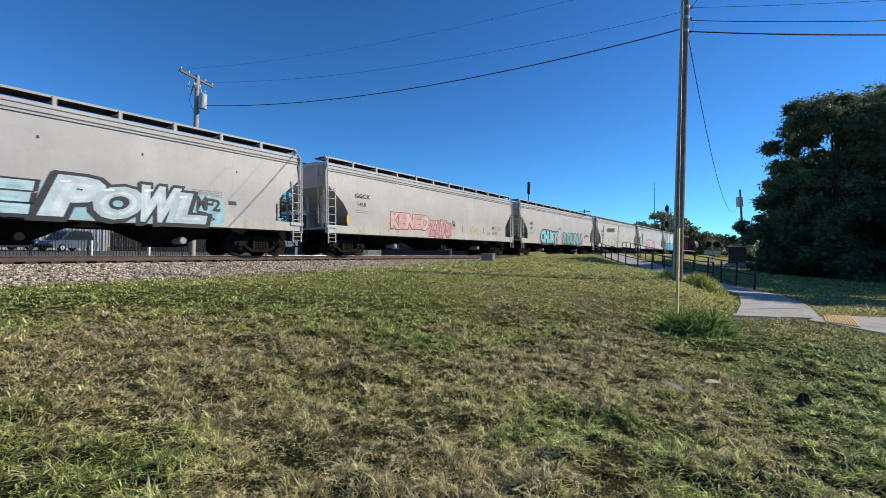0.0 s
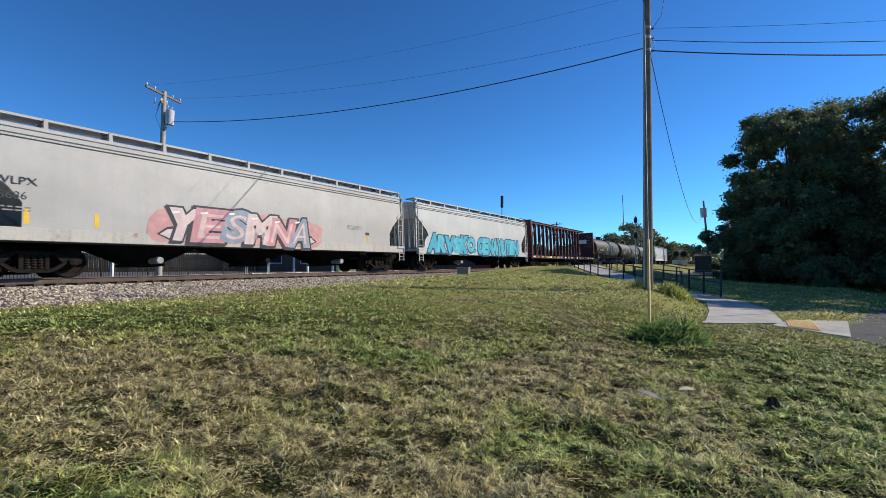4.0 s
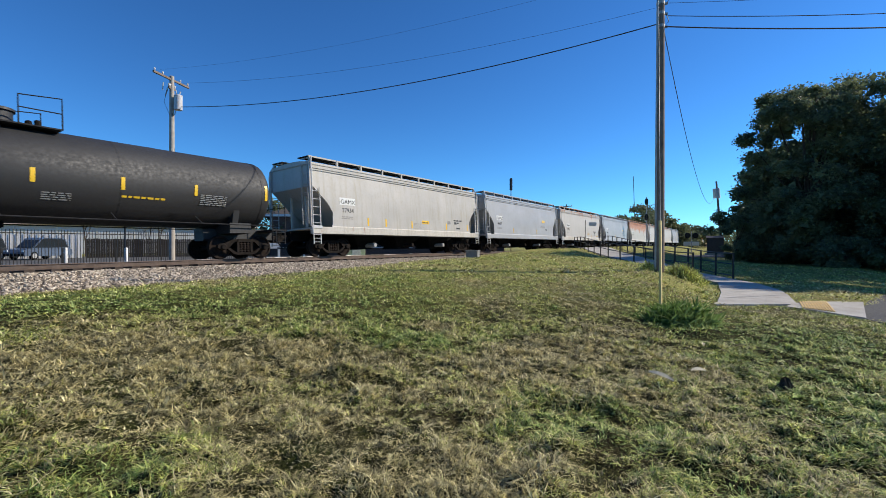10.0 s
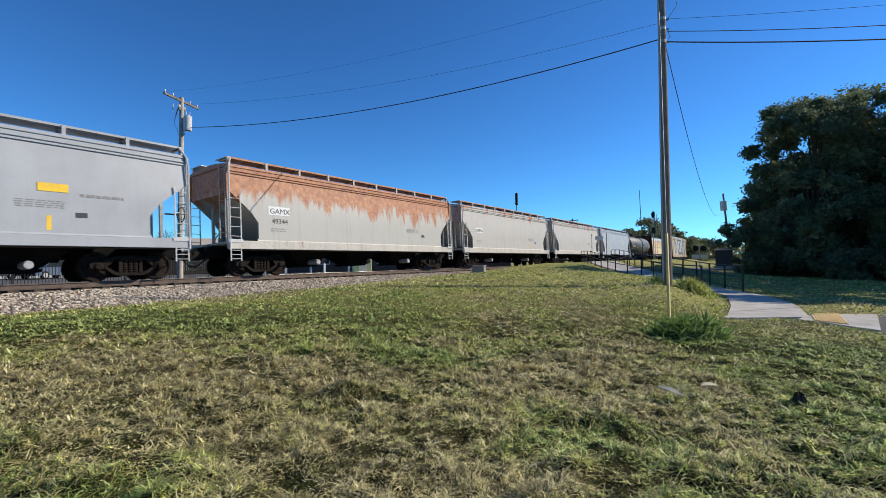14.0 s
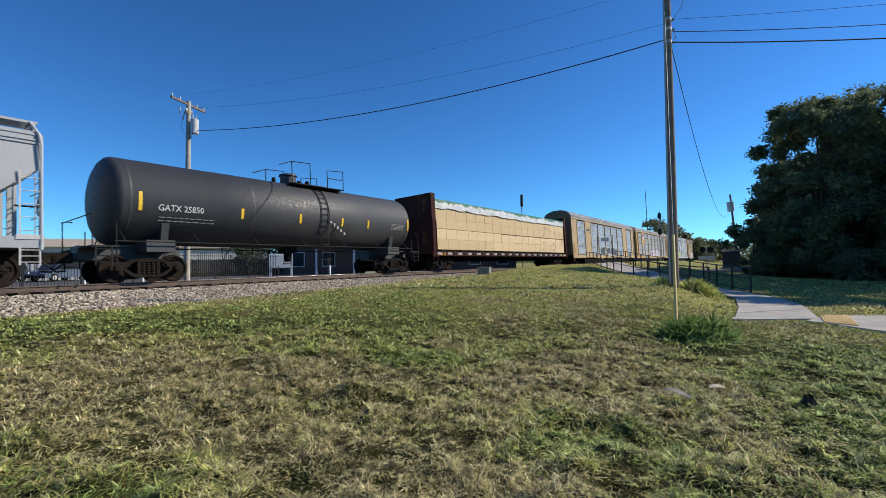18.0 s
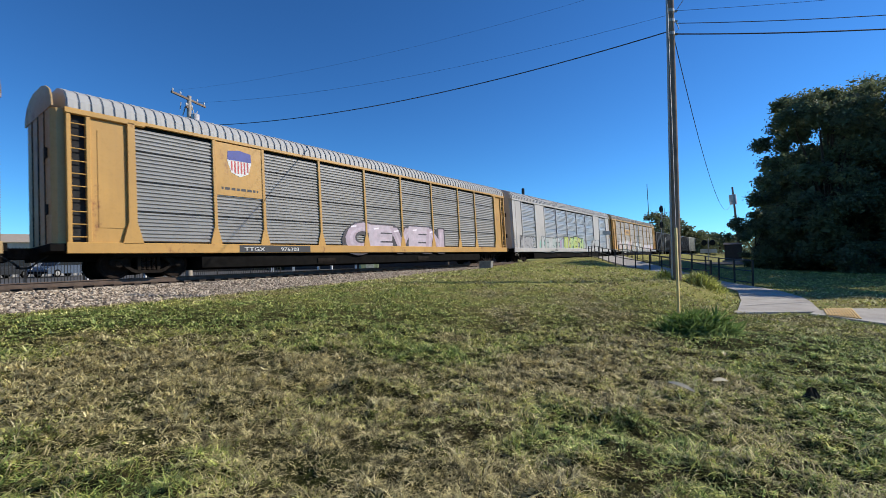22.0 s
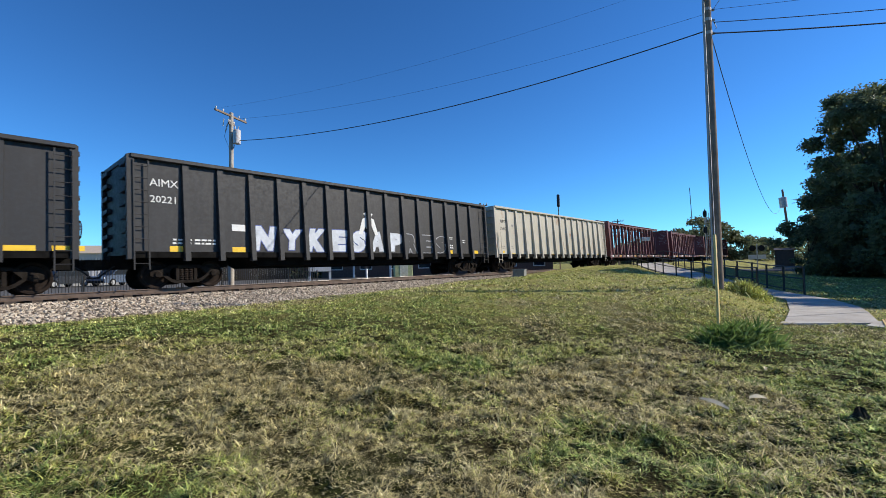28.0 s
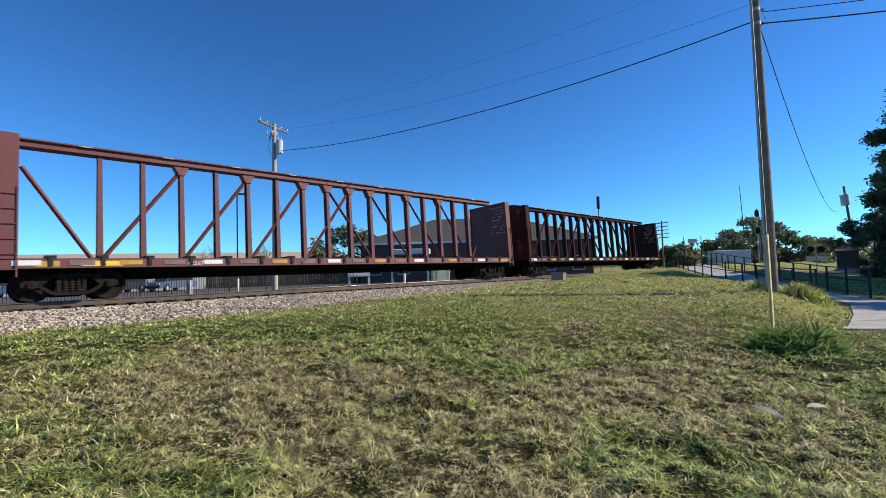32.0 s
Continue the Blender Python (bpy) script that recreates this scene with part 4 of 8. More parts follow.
# along the railway, away from it, colour, tall, name
CAR_AT = [(39.0, 21.0, (0.30, 0.30, 0.30), False, "pale grey"), (43.2, 21.0, (0.16, 0.025, 0.025), False, "dark red"), (48.0, 21.5, (0.36, 0.36, 0.36), True, "white"), (54.0, 22.0, (0.03, 0.03, 0.035), False, "black")]
for x, y, col, van, nm in CAR_AT:
    parked_car(f"{nm} parked {'minivan' if van else 'sedan'} in the lot beyond the railway", RAILWAY @ pose(x, y, 0.326 - RAIL_Z, 0, 0, 35 + RNG.uniform(-4, 4)), col, van)
# the row before the white wall: how far along it, colour, tall, name
for along, col, van, nm in ((-2.9, (0.09, 0.12, 0.17), True, "slate blue"), (-6.9, (0.03, 0.034, 0.04), True, "charcoal"), (-11.4, (0.02, 0.022, 0.026), True, "black"), (-16.0, (0.03, 0.06, 0.16), False, "dark blue"), (-21.0, (0.12, 0.12, 0.125), False, "grey")):
    parked_car(f"{nm} parked {'minivan' if van else 'sedan'} before the white wall", pose(-33.5, 43.0, 0.326, 0, 0, 40) @ pose(along, -3.2, 0, 0, 0, 48), col, van)
kx = thing("kiosk", "small white kiosk stand in the parking lot", "kiosk", pose(-14.3, 38.5, 0.326, 0, 0, 20))
part("kiosk_body", Geo().box(-0.95, 0.95, -0.5, 0.5, 0.9, 2.1, 0.04), M["lettw"], kx)
for x in (-0.85, 0.85):
    part("leg", Geo().box(x - 0.1, x + 0.1, -0.4, 0.4, 0, 0.9), M["lettw"], kx)
kx = thing("utility_cabinet", "pale green utility cabinet in the parking lot", "cabinet", pose(-7.2, 40.2, 0.326, 0, 0, 20))
part("cabinet_body", Geo().box(-0.8, 0.8, -0.45, 0.45, 0, 1.7, 0.04), plain("pale_green_paint", (0.42, 0.48, 0.26), 0.6), kx)
part("cabinet_door", Geo().box(-0.35, 0.38, -0.47, -0.45, 0.15, 1.5), plain("pale_panel", (0.6, 0.62, 0.5), 0.6), kx)
for x, y in ((-21.5, 31.5), (-24.0, 29.5), (-10.5, 40.0)):
    solo("bollard", Geo().lathe([(0, 0.1), (1.0, 0.1), (1.07, 0.05)], "z", 10), M["lettw"], "white concrete bollard in the parking lot", "bollard", pose(x, y, 0.326), "bollards", smooth=True)
rv = thing("box_trailer", "white box trailer parked in the distance", "trailer", pose(40.8, 98.0, 0.3, 0, 0, 10))
part("trailer_body", Geo().box(-3.6, 3.6, -1.2, 1.2, 0.9, 3.6, 0.06), M["whitewall"], rv)
for x in (-2, -0.9, 2.4):
    part("wheel", Geo().lathe([(-1.2, 0.4), (-0.95, 0.45)], "y", 12, (x, 0, 0.45)), M["under"], rv)


# ---- plants ----
def leaf_material(name, dark, light, yellow):
    m, nt, b = material(name, 0.62)
    per = nt.nodes.new("ShaderNodeNewGeometry").outputs["Random Per Island"]
    c = ramp(nt, per, (0.0, dark), (0.6, light), (0.94, light), (1.0, yellow))
    c = mix(nt, ramp(nt, noise_of(nt, 0.45, 3), (0.45, steps(0.0)), (0.75, steps(0.55))), c, yellow)
    nt.links.new(c, b.inputs["Base Color"])
    tr = nt.nodes.new("ShaderNodeBsdfTranslucent")
    nt.links.new(c, tr.inputs[0])
    ms = node(nt, "MixShader", Fac=0.42)
    nt.links.new(b.outputs[0], ms.inputs[1])
    nt.links.new(tr.outputs[0], ms.inputs[2])
    nt.links.new(ms.outputs[0], nt.nodes["Material Output"].inputs[0])
    return m


M["leaf"] = leaf_material("broad_leaves", (0.07, 0.09, 0.055), (0.14, 0.175, 0.09), (0.27, 0.28, 0.1))
M["leaf2"] = leaf_material("bush_leaves", (0.07, 0.085, 0.045), (0.15, 0.175, 0.085), (0.24, 0.23, 0.12))
M["weed"] = leaf_material("weed_leaves", (0.05, 0.10, 0.02), (0.17, 0.27, 0.06), (0.42, 0.48, 0.2))
M["bark"] = plain("bark", (0.07, 0.055, 0.042), 0.95, 0, 0.35, 6, 0.7)


def quads(name, centres, sizes, gen, mat, long=1.5, droop=0.35):
    """Many small bent leaves, each its own island."""
    n = len(centres)
    d = gen.normal(size=(n, 3))
    d[:, 2] = d[:, 2] * 0.6 - droop
    d /= np.linalg.norm(d, axis=1, keepdims=True)
    u = np.cross(d, gen.normal(size=(n, 3)))
    u /= np.linalg.norm(u, axis=1, keepdims=True) + 1e-9
    w = np.cross(d, u)
    s = sizes[:, None]
    v = np.stack([centres, centres + d * s * long * 0.5 + u * s * 0.42 + w * s * 0.1, centres + d * s * long, centres + d * s * long * 0.5 - u * s * 0.42 + w * s * 0.1], 1)
    return raw_mesh(name, v.reshape(-1, 3), np.arange(n * 4).reshape(n, 4), mat)


def raw_mesh(name, v, f, mat):
    me = bpy.data.meshes.new(name)
    k = f.shape[1]
    me.vertices.add(len(v))
    me.vertices.foreach_set("co", np.ascontiguousarray(v, np.float32).ravel())
    me.loops.add(f.size)
    me.loops.foreach_set("vertex_index", np.ascontiguousarray(f, np.int32).ravel())
    me.polygons.add(len(f))
    me.polygons.foreach_set("loop_start", np.arange(0, f.size, k, dtype=np.int32))
    me.polygons.foreach_set("loop_total", np.full(len(f), k, np.int32))
    me.update(calc_edges=True)
    me.materials.append(mat)
    return me


def tree(label, at, h, r, n, leaf, seed, mat, low=0.12, clumps=46, name="tree", category="tree", group="", full=False):
    """A tapered trunk with limbs and a crown of leafy clumps with an uneven outline; a full one keeps its width to near the top."""
    gen = np.random.default_rng(seed)
    t = thing(name, label, category, pose(*at, hgt(*at)), group)
    tk = Geo().rod((0, 0, -0.4), (0.1, 0, h * 0.42), 0.028 * h, 9, 0.017 * h)
    cc = []
    for i in range(clumps):
        f = gen.uniform(low, 1.0)
        ang = gen.uniform(0, 2 * math.pi)
        if full:
            wide = r * (0.9 + 0.1 * math.sin(9 * f + seed)) * math.sqrt(max(0.04, 1 - (max(0, f - 0.66) / 0.36) ** 2.2))
            rad = wide * math.sqrt(gen.uniform(0.04, 1.0))
        else:
            wide = r * (0.55 + 0.5 * math.sin(math.pi * min(1, (f - low) / (1 - low) * 0.85 + 0.12))) * math.sqrt(max(0.03, 1 - max(0, f - 0.72) ** 2 / 0.085))
            rad = wide * math.sqrt(gen.uniform(0.25, 1.0))
        cc.append((rad * math.cos(ang), rad * math.sin(ang), h * f * gen.uniform(0.93, 1.0), gen.uniform(0.14, 0.27) * r * (0.8 if full else 1)))
    for k in range(0, clumps, 3):
        x, y, z, _ = cc[k]
        z0 = h * gen.uniform(0.15, 0.4)
        tk.rod((0.05, 0, z0), (x * 0.85, y * 0.85, max(z0 + 0.3, z * 0.92)), 0.008 * h, 5, 0.002 * h)
    part("trunk", tk, M["bark"], t)
    cc = np.array(cc)
    pick = gen.integers(0, clumps, n)
    p = gen.normal(size=(n, 3))
    p /= np.linalg.norm(p, axis=1, keepdims=True)
    p *= (gen.uniform(0.15, 1.0, (n, 1)) ** 0.5) * gen.uniform(0.6, 1.25, (n, 1))
    pts = cc[pick, :3] + p * cc[pick, 3:4] * (1.15, 1.15, 0.85)
    pts[:, 2] = np.maximum(pts[:, 2], 0.05)
    size = gen.uniform(0.6, 1.25, n) * leaf
    if full:                           # broad sprays deep inside close the crown
        k = n // 16
        pts[:k] = cc[pick[:k], :3] + p[:k] * cc[pick[:k], 3:4] * 0.5
        size[:k] *= 3.2
    link("crown", quads("crown", pts, size, gen, mat), t)
    return t


# The last two are unseen, added behind the rest to shade the ground.
for k, (x, y, h, r, n, c) in enumerate(((25.6, 30.6, 12.4, 4.7, 82000, 170), (31.0, 32.0, 13.4, 5.6, 56000, 120), (30.6, 26.2, 13.4, 5.2, 70000, 150), (38.5, 30.5, 15.0, 6.8, 16000, 70), (31.0, 20.4, 14.2, 4.8, 46000, 120), (28.5, 36.5, 9.0, 4.2, 16000, 60), (41, 45, 13.0, 6.0, 14000, 60), (49, 53, 13.0, 6.0, 12000, 60))):
    tree("dense dark green broadleaf tree with hanging vines by the street", (x, y), h, r, n, 0.125 if n > 20000 else 0.24, 200 + k, M["leaf"], 0.03, c, group="trees by the street", full=True)
# The low ones beneath the crowns are added to fill the shaded band.
for k, (x, y, h, r) in enumerate(((39.5, 57.0, 4.6, 3.0), (43.5, 54.0, 6.0, 3.4), (36.5, 50.5, 3.4, 2.4), (22.3, 33.0, 4.2, 1.9), (26.0, 31.0, 2.6, 2.6), (24.0, 26.0, 1.6, 1.8), (27.5, 24.0, 2.4, 2.4), (30.0, 22.0, 2.6, 2.6), (27.0, 28.0, 3.4, 2.6))):
    tree("dark leafy bush below the trees", (x, y), h, r, 8000, 0.13, 230 + k, M["leaf"], 0.02, 30, "bush", "bush", "bushes")
for k, (x, y, h, r) in enumerate(((-21.6, 54.0, 7.0, 4.4), (50, 122, 9.0, 5), (57, 126, 12.0, 7), (63.5, 130, 11.0, 6), (71, 130, 7.0, 5), (80, 136, 5.5, 5), (30, 95, 5, 3.4), (24, 100, 5, 3.4))):
    tree("rounded green tree in the distance", (x, y), h, r, 4200 if k else 7000, 0.3 if k == 0 else 0.5, 250 + k, M["leaf2"], 0.1 if k else 0.02, 40 if k else 70, group="distant trees")


def bare_tree(at, h, seed):
    gen = random.Random(seed)
    g = Geo()
    def grow(p, d, ln, r, k):
        q = p + d * ln
        g.rod(p, q, r, 4, r * 0.6)
        if k:
            for _ in range(3):
                e = (d + Vector((gen.uniform(-0.7, 0.7), gen.uniform(-0.7, 0.7), gen.uniform(-0.1, 0.5)))).normalized()
                grow(p + d * ln * gen.uniform(0.6, 1.0), e, ln * gen.uniform(0.6, 0.8), r * 0.55, k - 1)
    grow(Vector((0, 0, -0.2)), Vector((0, 0, 1)), h * 0.33, 0.09, 4)
    return solo("bare_tree", g, M["bark"], "thin bare grey tree in the distance", "tree", pose(*at, 0.3), "bare trees")


for k, at in enumerate(((-30.5, 50.0), (-33.5, 53.0), (-27.5, 54.5), (-37.0, 48.0))):
    bare_tree(at, 6.4, 300 + k)


def far_woods():
    """A low band of leaf clumps along the horizon."""
    gen = np.random.default_rng(9)
    n = 16000
    az = np.radians(gen.uniform(-60, 75, n))
    d = gen.uniform(260, 420, n)
    hh = 7 + 4 * np.sin(az * 23) + 3 * np.sin(az * 57 + 1)
    pts = np.stack([d * np.sin(az), d * np.cos(az), 0.3 + gen.uniform(0, 1, n) ** 0.8 * np.maximum(3.0, hh)], 1)
    tagged(link("far_woods", quads("far_woods", pts, gen.uniform(1.2, 2.6, n), gen, M["leaf2"], 1.0)), "low band of distant green woods along the horizon", "woods", kind="stuff")


far_woods()


# ---- grass ----
def grass_material(name, *stops):
    """Blades of one tone, each its own shade, with paler tips, tuft light and hollow shade in the colour, and a little
    light through them.
    """
    m, nt, b = material(name, 0.55)
    b.inputs["Specular IOR Level"].default_value = 0.25
    per = nt.nodes.new("ShaderNodeNewGeometry").outputs["Random Per Island"]
    c = ramp(nt, per, *stops)
    c = mix(nt, ramp(nt, noise_of(nt, 2.3, 4, 0.6, (1, 1, 0.0)), (0.35, steps(0.0)), (0.65, steps(0.5))), c, tuple(v * 0.8 for v in stops[1][1]))
    # Clump-sized noise puts lit tufts and shaded hollows into the blade colour.
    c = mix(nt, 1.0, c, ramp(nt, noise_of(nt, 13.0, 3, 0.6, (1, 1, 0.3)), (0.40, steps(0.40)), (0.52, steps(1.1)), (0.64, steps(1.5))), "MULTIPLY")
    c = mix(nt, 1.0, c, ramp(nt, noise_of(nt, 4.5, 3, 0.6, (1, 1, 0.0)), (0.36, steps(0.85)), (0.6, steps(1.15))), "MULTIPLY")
    nt.links.new(c, b.inputs["Base Color"])
    tr = nt.nodes.new("ShaderNodeBsdfTranslucent")
    nt.links.new(c, tr.inputs[0])
    ms = node(nt, "MixShader", Fac=0.24)
    nt.links.new(b.outputs[0], ms.inputs[1])
    nt.links.new(tr.outputs[0], ms.inputs[2])
    nt.links.new(ms.outputs[0], nt.nodes["Material Output"].inputs[0])
    return m


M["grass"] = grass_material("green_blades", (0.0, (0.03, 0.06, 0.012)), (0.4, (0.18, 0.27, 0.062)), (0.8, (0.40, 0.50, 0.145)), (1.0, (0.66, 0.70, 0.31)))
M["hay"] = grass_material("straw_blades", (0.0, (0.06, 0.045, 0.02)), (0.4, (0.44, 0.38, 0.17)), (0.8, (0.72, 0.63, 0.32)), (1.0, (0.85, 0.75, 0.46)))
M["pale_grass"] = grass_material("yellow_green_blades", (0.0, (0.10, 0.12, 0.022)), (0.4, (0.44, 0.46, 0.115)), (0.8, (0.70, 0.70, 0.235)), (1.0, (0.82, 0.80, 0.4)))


def rim_of_lawn(s):
    """How far from the track the grass begins."""
    return np.interp(s, [-10, 4, 12, 24, 31], [5.15, 5.1, 4.55, 3.3, 1.9])


def on_grass(x, y):
    s = x * CU[0] + y * CU[1]
    q = TRACK - (-x * CU[1] + y * CU[0])
    street = (x - 9.2) * 0.69 - (y - 8.2) * 0.72
    edge = rim_of_lawn(s) + 0.22 * np.sin(s * 1.7) + 0.16 * np.sin(s * 4.1)
    left, right = (np.interp(y, [p[1] for p in e], [p[0] for p in e]) for e in (PATH_L, PATH_R))
    on_path = (y > 11.0) & (y < 45) & (x > left - 0.03) & (x < right + 0.03)
    on_ramp = (y > 9.2) & (y < 11.45) & (x > 8.2 + (10.9 - np.minimum(y, 10.9)) * 0.45) & (x < 11.4)
    return (q > edge) & (street < -0.05) & ~on_path & ~on_ramp


# Patches of the lawn: x, y, radius, and how much drier (+) or greener (-) than the rest
PATCHES = ((-3.6, 5.8, 2.0, 0.2), (-2.7, 4.6, 1.1, 0.5), (-0.9, 4.6, 1.2, 0.35), (1.6, 5.9, 1.1, 0.25), (-0.5, 3.1, 0.9, 0.45), (0.3, 3.3, 0.7, 0.4), (2.6, 8.6, 2.0, 0.15), (3.6, 11.5, 3.0, 0.15), (-1.6, 5.7, 0.5, 0.35),
    (-3.4, 3.6, 0.6, 0.35), (4.6, 5.2, 0.8, 0.25), (11.9, 13.5, 2.0, 0.5), (-6.9, 7.4, 2.2, -0.5), (-2.7, 8.9, 1.9, -0.5), (-0.3, 9.3, 1.6, -0.35), (-0.9, 6.5, 0.5, -0.55), (-1.9, 3.2, 0.5, -0.4), (-2.3, 3.0, 0.4, -0.3),
    (1.3, 3.7, 0.8, -0.4), (5.2, 6.9, 1.5, -0.5), (4.1, 8.4, 1.2, -0.35), (1.0, 7.6, 0.9, -0.25), (3.6, 4.4, 1.3, -0.3), (6.3, 8.6, 1.3, -0.2))


def dryness(x, y):
    """From 0, fresh green, to 1, dried straw."""
    q = TRACK - (-x * CU[1] + y * CU[0])
    d = 0.42 + 0.75 * (grain(x, y, 1.1, 5) - 0.5) + 0.5 * (grain(x, y, 0.42, 6) - 0.5) + 0.4 * (grain(x, y, 0.17, 8) - 0.5) + 0.3 * (grain(x, y, 3.0, 7) - 0.5)
    for px, py, r, k in PATCHES:
        d = d + k * np.exp(-((x - px) ** 2 + (y - py) ** 2) / (r * r))
    s = x * CU[0] + y * CU[1]
    d = d + 0.8 * np.exp(-((q - rim_of_lawn(s)) / 0.75) ** 2) - 0.1 * smooth(2, 9, x)
    return np.clip(d, 0.03, 0.97)


def blades(n, r0, r1, length, width, lean, gen, power=1.0, lying=0.0, yellow=0.25, a0=-58, a1=57, tuft=0.0, gaps=0.62):
    """Bent blades in a wedge of lawn, sorted by how dry they are into one sheet of each tone."""
    r = (gen.uniform(r0 ** power, r1 ** power, n)) ** (1 / power)
    a = np.radians(gen.uniform(a0, a1, n))
    if tuft:
        idx = gen.integers(0, max(1, n // 10), n)
        r, a = r[idx] + 0, a[idx] + 0
    x, y = r * np.sin(a), r * np.cos(a)
    if tuft:
        x, y = x + gen.normal(0, tuft, n), y + gen.normal(0, tuft, n)
    lump = 0.55 * grain(x, y, 0.3, 11) + 0.45 * grain(x, y, 0.12, 12)
    keep = on_grass(x, y) & (lump + 0.2 > gen.uniform(0.2, gaps, n))
    if gaps > 0.4:                      # bare pockets between the clumps
        keep &= (0.5 * grain(x, y, 0.4, 14) + 0.5 * grain(x, y, 0.16, 15) > 0.22) | (gen.random(n) < 0.6)
    x, y, lump = x[keep], y[keep], lump[keep]
    n = len(x)
    base = np.stack([x, y, lawn_height(x, y) - 0.006 + lying * gen.uniform(0, 0.05, n) * lump], 1)
    ang = 9.0 * grain(x, y, 0.16, 13) + gen.normal(0.4, 1.7, n)
    tilt = np.clip(gen.normal(lean, 0.33, n), 0.05, 1.5)
    tall = smooth(0.36, 0.66, lump)
    ln = length * gen.uniform(0.5, 1.35, n) * (0.55 + 0.75 * tall)
    dirn = np.stack([np.cos(ang) * np.sin(tilt), np.sin(ang) * np.sin(tilt), np.cos(tilt)], 1)
    tip_t = np.clip(tilt + gen.uniform(0.2, 0.9, n), 0, 1.66)
    dir2 = np.stack([np.cos(ang) * np.sin(tip_t), np.sin(ang) * np.sin(tip_t), np.cos(tip_t)], 1)
    wa = ang + np.pi / 2 + gen.uniform(-0.6, 0.6, n)
    wd = np.stack([np.cos(wa), np.sin(wa), 0 * wa], 1) * (width * gen.uniform(0.6, 1.3, n) * np.clip(np.hypot(x, y) / 5.5, 0.6, 1.0))[:, None]
    mid = base + dirn * (ln * 0.55)[:, None]
    tip = mid + dir2 * (ln * 0.5)[:, None]
    v = np.stack([base - wd, base + wd, mid + wd * 0.8, mid - wd * 0.8, tip], 1)
    dry = dryness(x, y) + gen.normal(0, 0.14, n) + (0.3 if lying else 0.0)
    tone = np.where(dry > 0.56, 1, np.where(dry > 0.56 - yellow, 2, 0))
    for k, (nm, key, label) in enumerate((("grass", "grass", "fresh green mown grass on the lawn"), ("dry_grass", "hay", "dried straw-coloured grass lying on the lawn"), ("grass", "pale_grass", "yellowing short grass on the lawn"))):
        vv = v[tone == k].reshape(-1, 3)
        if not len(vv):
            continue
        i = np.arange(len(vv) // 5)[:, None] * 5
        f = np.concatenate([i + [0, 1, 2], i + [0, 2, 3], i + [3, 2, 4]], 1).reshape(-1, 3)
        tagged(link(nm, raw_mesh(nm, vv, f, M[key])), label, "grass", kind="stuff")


gen = np.random.default_rng(77)
blades(250000, 2.0, 7.2, 0.06, 0.0066, 1.0, gen, 1.5, gaps=0.55)
blades(30000, 2.0, 7.5, 0.085, 0.0065, 1.15, gen, 1.6, tuft=0.04)
blades(210000, 6.8, 14.0, 0.06, 0.0095, 0.95, gen, 1.7, yellow=0.45, gaps=0.55)
blades(170000, 13.0, 34.0, 0.075, 0.022, 0.95, gen, 1.7, yellow=0.62, tuft=0.12, gaps=0.5)
blades(85000, 2.0, 8.5, 0.13, 0.0058, 1.38, gen, 1.6, lying=1.0)
blades(26000, 8.0, 18.0, 0.14, 0.009, 1.38, gen, 1.8, lying=1.0, yellow=0.5)
round_about = np.random.default_rng(77)
blades(140000, 0.2, 9.0, 0.06, 0.014, 1.0, round_about, 1.6, a0=58, a1=302, gaps=0.5)
blades(9000, 0.2, 2.1, 0.06, 0.012, 1.0, round_about, 1.6, gaps=0.5)


def weed_clump(name, label, at, r, h, n, seed, long=0.5, mat="weed"):
    """A heap of long bent weed leaves."""
    gen = np.random.default_rng(seed)
    x = gen.normal(0, r * 0.5, n)
    y = gen.normal(0, r * 0.4, n)
    z = np.maximum(0, h * (1 - (x ** 2 + y ** 2) / (r * r)) * gen.uniform(0.1, 1, n))
    wx, wy = x + at[0], y + at[1]
    pts = np.stack([x, y, z + height(wx, wy) - hgt(*at)], 1)
    t = thing(name, label, "weeds", pose(*at, hgt(*at)), "weed clumps")
    link("leaves", quads("leaves", pts, gen.uniform(0.5, 1.2, n) * long * 0.1, gen, M[mat], 8.5, -0.3 if mat == "weed" else -1.4), t)
    return t


weed_clump("weed_clump", "lush green weed clump round the guy wire's foot", (4.6, 8.6), 0.5, 0.3, 2600, 401, 0.34)
weed_clump("weed_clump", "lush green weed clump beside the guy wire", (4.9, 8.55), 0.34, 0.3, 900, 405, 0.42)
weed_clump("weed_clump", "tall yellowing weeds round the foot of the pole", (8.5, 15.3), 0.42, 0.26, 800, 402, 0.4, "pale_grass")
weed_clump("weed_clump", "tall yellowing weeds round the foot of the pole", (9.0, 15.6), 0.35, 0.24, 450, 403, 0.34, "pale_grass")
weed_clump("weed_clump", "tall yellowing weeds round the foot of the pole", (7.4, 15.6), 0.25, 0.22, 250, 404, 0.3, "pale_grass")

